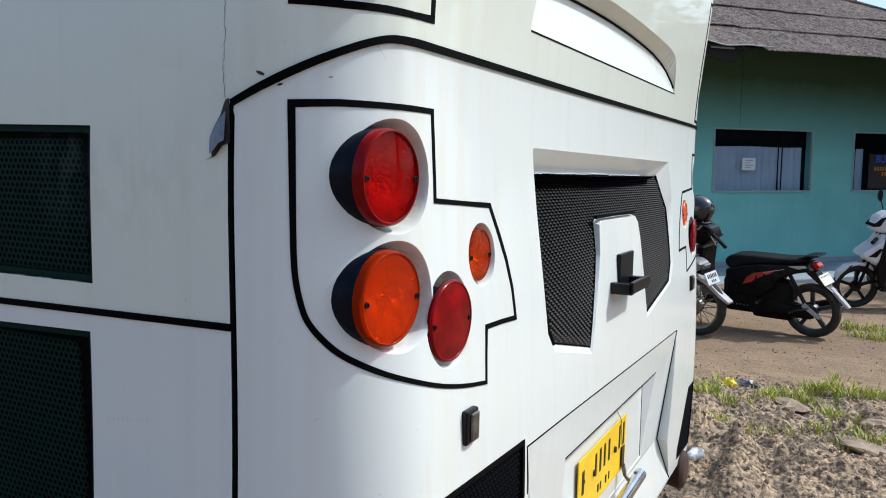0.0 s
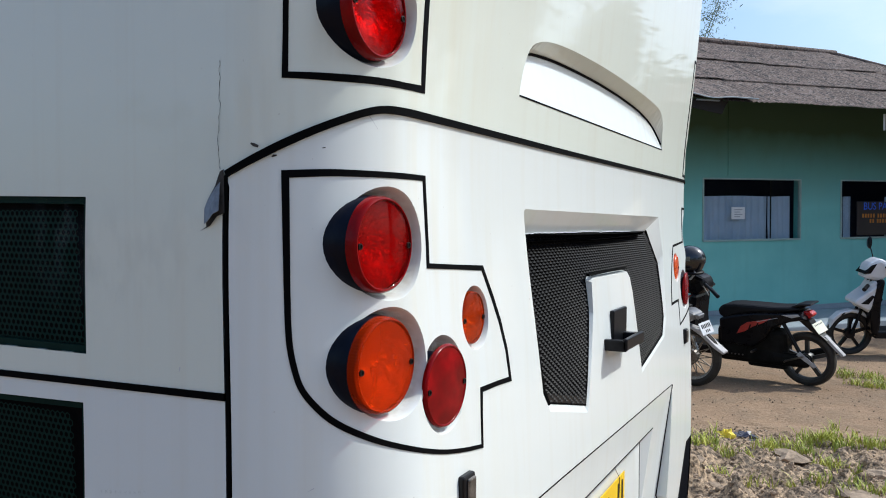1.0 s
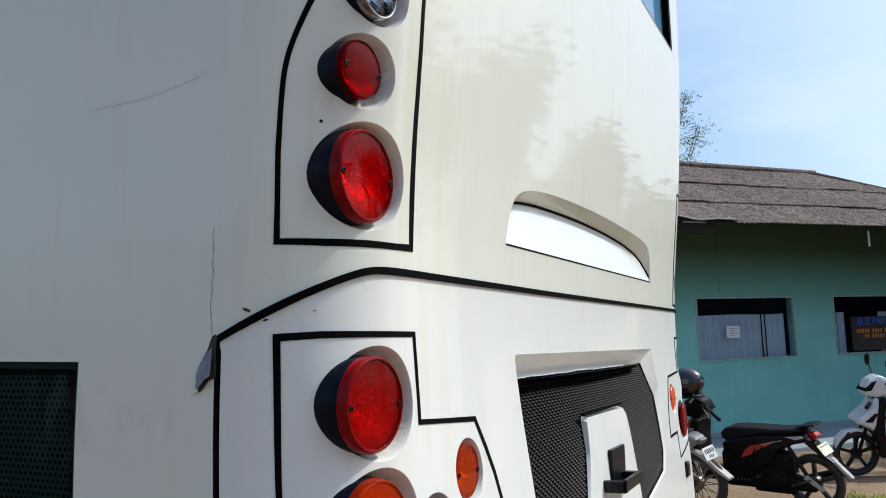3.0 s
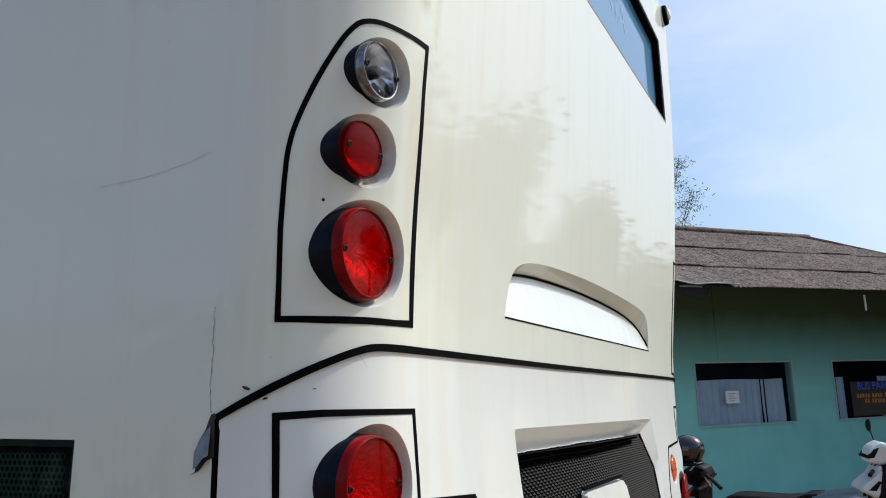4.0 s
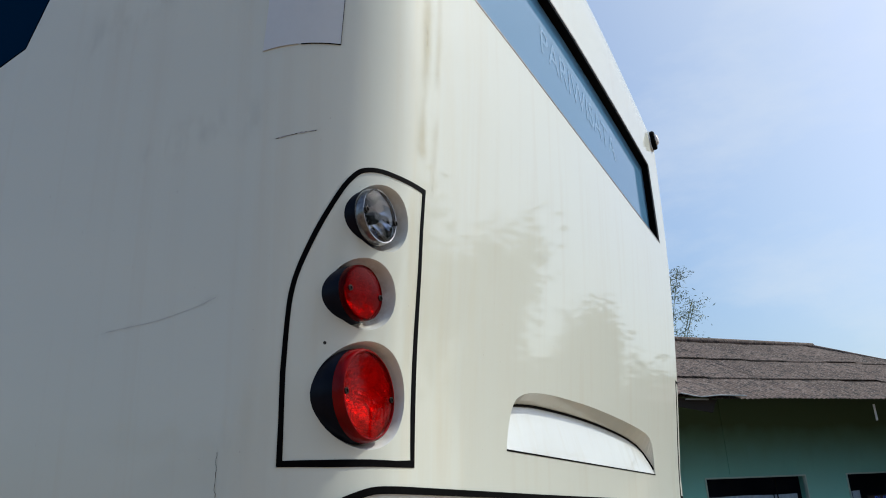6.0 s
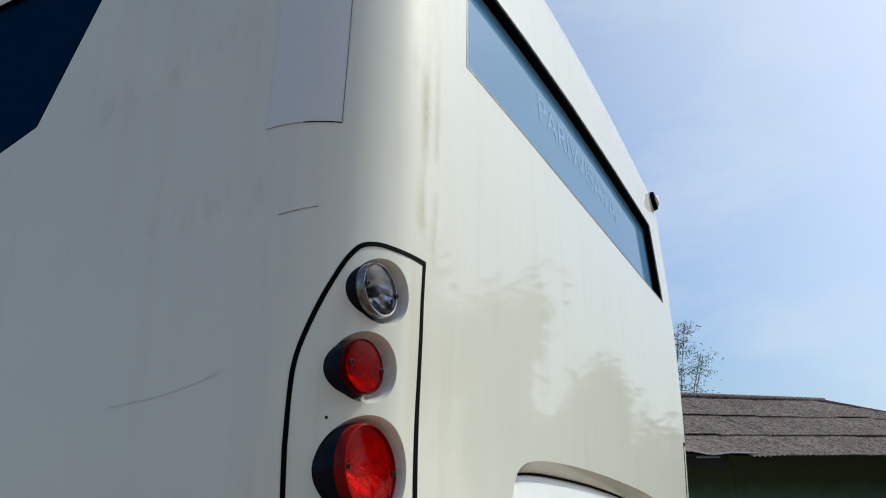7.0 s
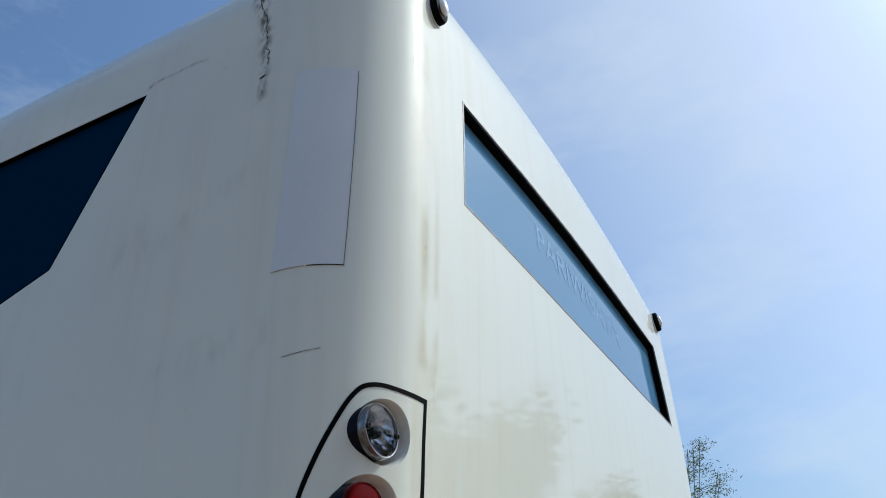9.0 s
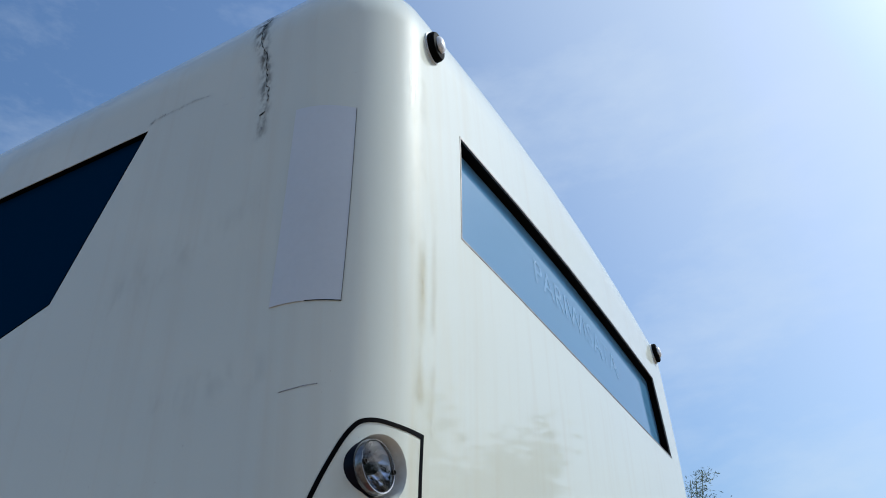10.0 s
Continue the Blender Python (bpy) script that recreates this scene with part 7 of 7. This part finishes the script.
        turned("mirror_head", [(0.0, -0.02), (0.035, -0.015), (0.05, 0.0), (0.052, 0.008), (0.0, 0.008)], Matrix.Translation((0.985, 0.245 * y, 1.225)) @ Matrix.Rotation(radians(-90), 4, "Y") @ Matrix.Diagonal((1.35, 1, 1, 1)), PLASTIC, stalk, "", 16)
    tube("side_stand", [(0.80, 0.09, 0.20), (0.83, 0.17, 0.01)], 0.011, ENGINE, s, "", 6)
    tube("kick_starter", [(0.16, 0.115, 0.22), (0.14, 0.15, 0.24), (-0.02, 0.16, 0.30)], 0.009, STEEL, s, "", 6)
    for y in (-1, 1):
        tube("footpeg", [(0.42, 0.10 * y, 0.30), (0.42, 0.20 * y, 0.30)], 0.012, STEEL, s, "", 8)
    for k in range(5):
        tube("fin", [(0.54 + 0.035 * k, -0.115, 0.24), (0.54 + 0.035 * k, 0.115, 0.24)], 0.008, STEEL, s, "", 6)
    return s


def settle(s, low, forward):
    """Presses the bodywork down and forward over the wheels; the mirrors are off."""
    for ob in [o for o in s.children_recursive if o.name.startswith("mirror")]:
        bpy.data.objects.remove(ob)
    for ob in s.children_recursive:
        if ob.name.startswith(("wheel", "rim")):
            continue
        for v in ob.data.vertices:
            x, y, z = v.co
            if ob.name.startswith(("grip", "handlebar", "brake_lever")):
                c, w = math.cos(0.5), math.sin(0.5)
                x, y, z = 0.97 + c * (x - 0.97) - w * y, w * (x - 0.97) + c * y, z - 0.35 * max(0.0, abs(y) - 0.10)
                v.co = (x, y, z)
            if z > 0.30:
                v.co.z = 0.30 + (z - 0.30) * low
            if z > 0.45 and x < 0.70:
                v.co.x = x + forward * min(1.0, (0.70 - x) / 0.8) * min(1.0, (z - 0.45) / 0.1)
    return s


def underbone(label):
    """A step-through motorcycle with wire wheels; the rear axle is over the origin."""
    s = tagged(new("motorcycle"), label, "motorcycle", "motorcycles in the yard")
    spoked_wheel(s, 0.0, 0.27, 0.07, 28, STEEL, True)
    spoked_wheel(s, 1.22, 0.27, 0.065, 28, STEEL, True)
    slab("tail_fairing", [(-0.08, 0.66), (0.00, 0.70), (0.20, 0.69), (0.50, 0.62), (0.48, 0.50), (0.10, 0.54), (-0.04, 0.60)], 0.20, SILVER, s, 0.03, "scuffed grey tail fairing")
    slab("seat", [(0.02, 0.715), (0.15, 0.735), (0.55, 0.73), (0.62, 0.67), (0.50, 0.62), (0.15, 0.69), (0.04, 0.69)], 0.23, SEAT_VINYL, s, 0.025)
    slab("rear_mudguard", [(0.05, 0.56), (-0.10, 0.52), (-0.22, 0.41), (-0.31, 0.34), (-0.30, 0.32), (-0.21, 0.375), (-0.10, 0.47)], 0.10, PALE, s, 0.008, "long pale mudguard")
    plate_on(s, -0.135, 0.535, 24, WHITE_GLOSS, PLASTIC)
    slab("tail_lamp", [(-0.06, 0.66), (-0.10, 0.65), (-0.09, 0.61), (-0.05, 0.62)], 0.12, SILVER, s, 0.01, "smoked grey tail lamp")
    bm = bmesh.new()
    box(bm, (0.38, -0.11, 0.20), (0.78, 0.11, 0.42), 0.03)
    box(bm, (0.0, 0.04, 0.24), (0.42, 0.075, 0.30), 0.01)
    part("engine", bm, ENGINE, s, "dirty engine and chain case")
    slab("frame_cover", [(0.50, 0.60), (0.85, 0.46), (1.00, 0.80), (0.95, 0.90), (0.86, 0.66), (0.62, 0.64)], 0.16, BLACK_GLOSS, s, 0.02)
    for y in (-0.10, 0.10):
        tube("shock_absorber", [(0.0, y, 0.30), (0.10, y, 0.60)], 0.022, CHROME, s, "", 10)
        tube("fork_leg", [(1.22, y * 0.7, 0.27), (1.02, y * 0.7, 0.86)], 0.018, CHROME, s, "", 8)
    slab("front_mudguard", [(1.45, 0.42), (1.34, 0.52), (1.20, 0.56), (1.06, 0.50), (1.08, 0.48), (1.20, 0.53), (1.33, 0.49)], 0.10, BLACK_GLOSS, s, 0.006)
    slab("headset", [(1.06, 0.88), (1.08, 0.98), (0.98, 1.03), (0.88, 0.98), (0.92, 0.88)], 0.18, BLACK_GLOSS, s, 0.03)
    tube("handlebar", [(0.88, -0.33, 0.98), (0.98, 0, 1.0), (0.88, 0.33, 0.98)], 0.013, PLASTIC, s, "", 8)
    tube("side_stand", [(0.60, 0.10, 0.20), (0.55, 0.20, 0.01)], 0.011, ENGINE, s, "", 6)
    return s


def stood(s, x, y, heading, lean=6):
    s.matrix_world = Matrix.Translation((x, y, ground_z(x, y))) @ Matrix.Rotation(radians(heading), 4, "Z") @ Matrix.Rotation(radians(-lean), 4, "X")
    return s


black = stood(settle(scooter("black scooter with red side decals parked on dirt", BLACK_GLOSS, RED_GLOSS, DARK_RIM), 0.84, 0.06), 7.02, -0.32, 72)
stood(scooter("white scooter with black wheels parked by the wall", WHITE_GLOSS, BLACK_GLOSS, PLASTIC), 9.61, -1.80, 112)
stood(underbone("grey step-through motorcycle with wire-spoked wheels"), 6.57, 0.60, 74, 5)

HELMET_GLOSS = two_scale("helmet_lacquer", (0.003, 0.003, 0.005), (0.006, 0.006, 0.009), 6.0, 120.0, (0.1, 0.2), 0.02, coat=0.7, spec=0.5)
# helmet hung on the black scooter's handlebar
helmet = tagged(new("helmet"), "glossy black full-face helmet hung on a scooter handlebar", "helmet")
bm = bmesh.new()
bmesh.ops.create_uvsphere(bm, u_segments=28, v_segments=18, radius=0.135)
for v in bm.verts:
    v.co.x *= 1.12
    if v.co.z < -0.03:
        v.co.z *= 1.15
        v.co.x *= 0.94
bmesh.ops.delete(bm, geom=[v for v in bm.verts if v.co.z < -0.125], context="VERTS")
part("shell", bm, HELMET_GLOSS, helmet, "", True)
bm = bmesh.new()
bmesh.ops.create_uvsphere(bm, u_segments=28, v_segments=18, radius=0.139)
for v in bm.verts:
    v.co.x *= 1.12
bmesh.ops.delete(bm, geom=[v for v in bm.verts if v.co.z < -0.05 or v.co.z > 0.055 or v.co.x < 0.03], context="VERTS")
part("visor", bm, SIDE_GLASS, helmet, "dark visor", True)
turned("neck_roll", [(0.10, -0.125), (0.125, -0.13), (0.13, -0.115), (0.12, -0.105)], Matrix.Identity(4), SEAT_VINYL, helmet, "", 24)
tube("chin_strap", [(-0.06, 0.10, -0.10), (-0.02, 0.09, -0.17), (0.0, 0.0, -0.185), (-0.02, -0.09, -0.17), (-0.06, -0.10, -0.10)], 0.008, PALE, helmet, "pale chin strap", 8)
helmet.matrix_world = black.matrix_world @ Matrix.Translation((0.985, 0.215, 1.12)) @ Matrix.Rotation(radians(20), 4, "Z")
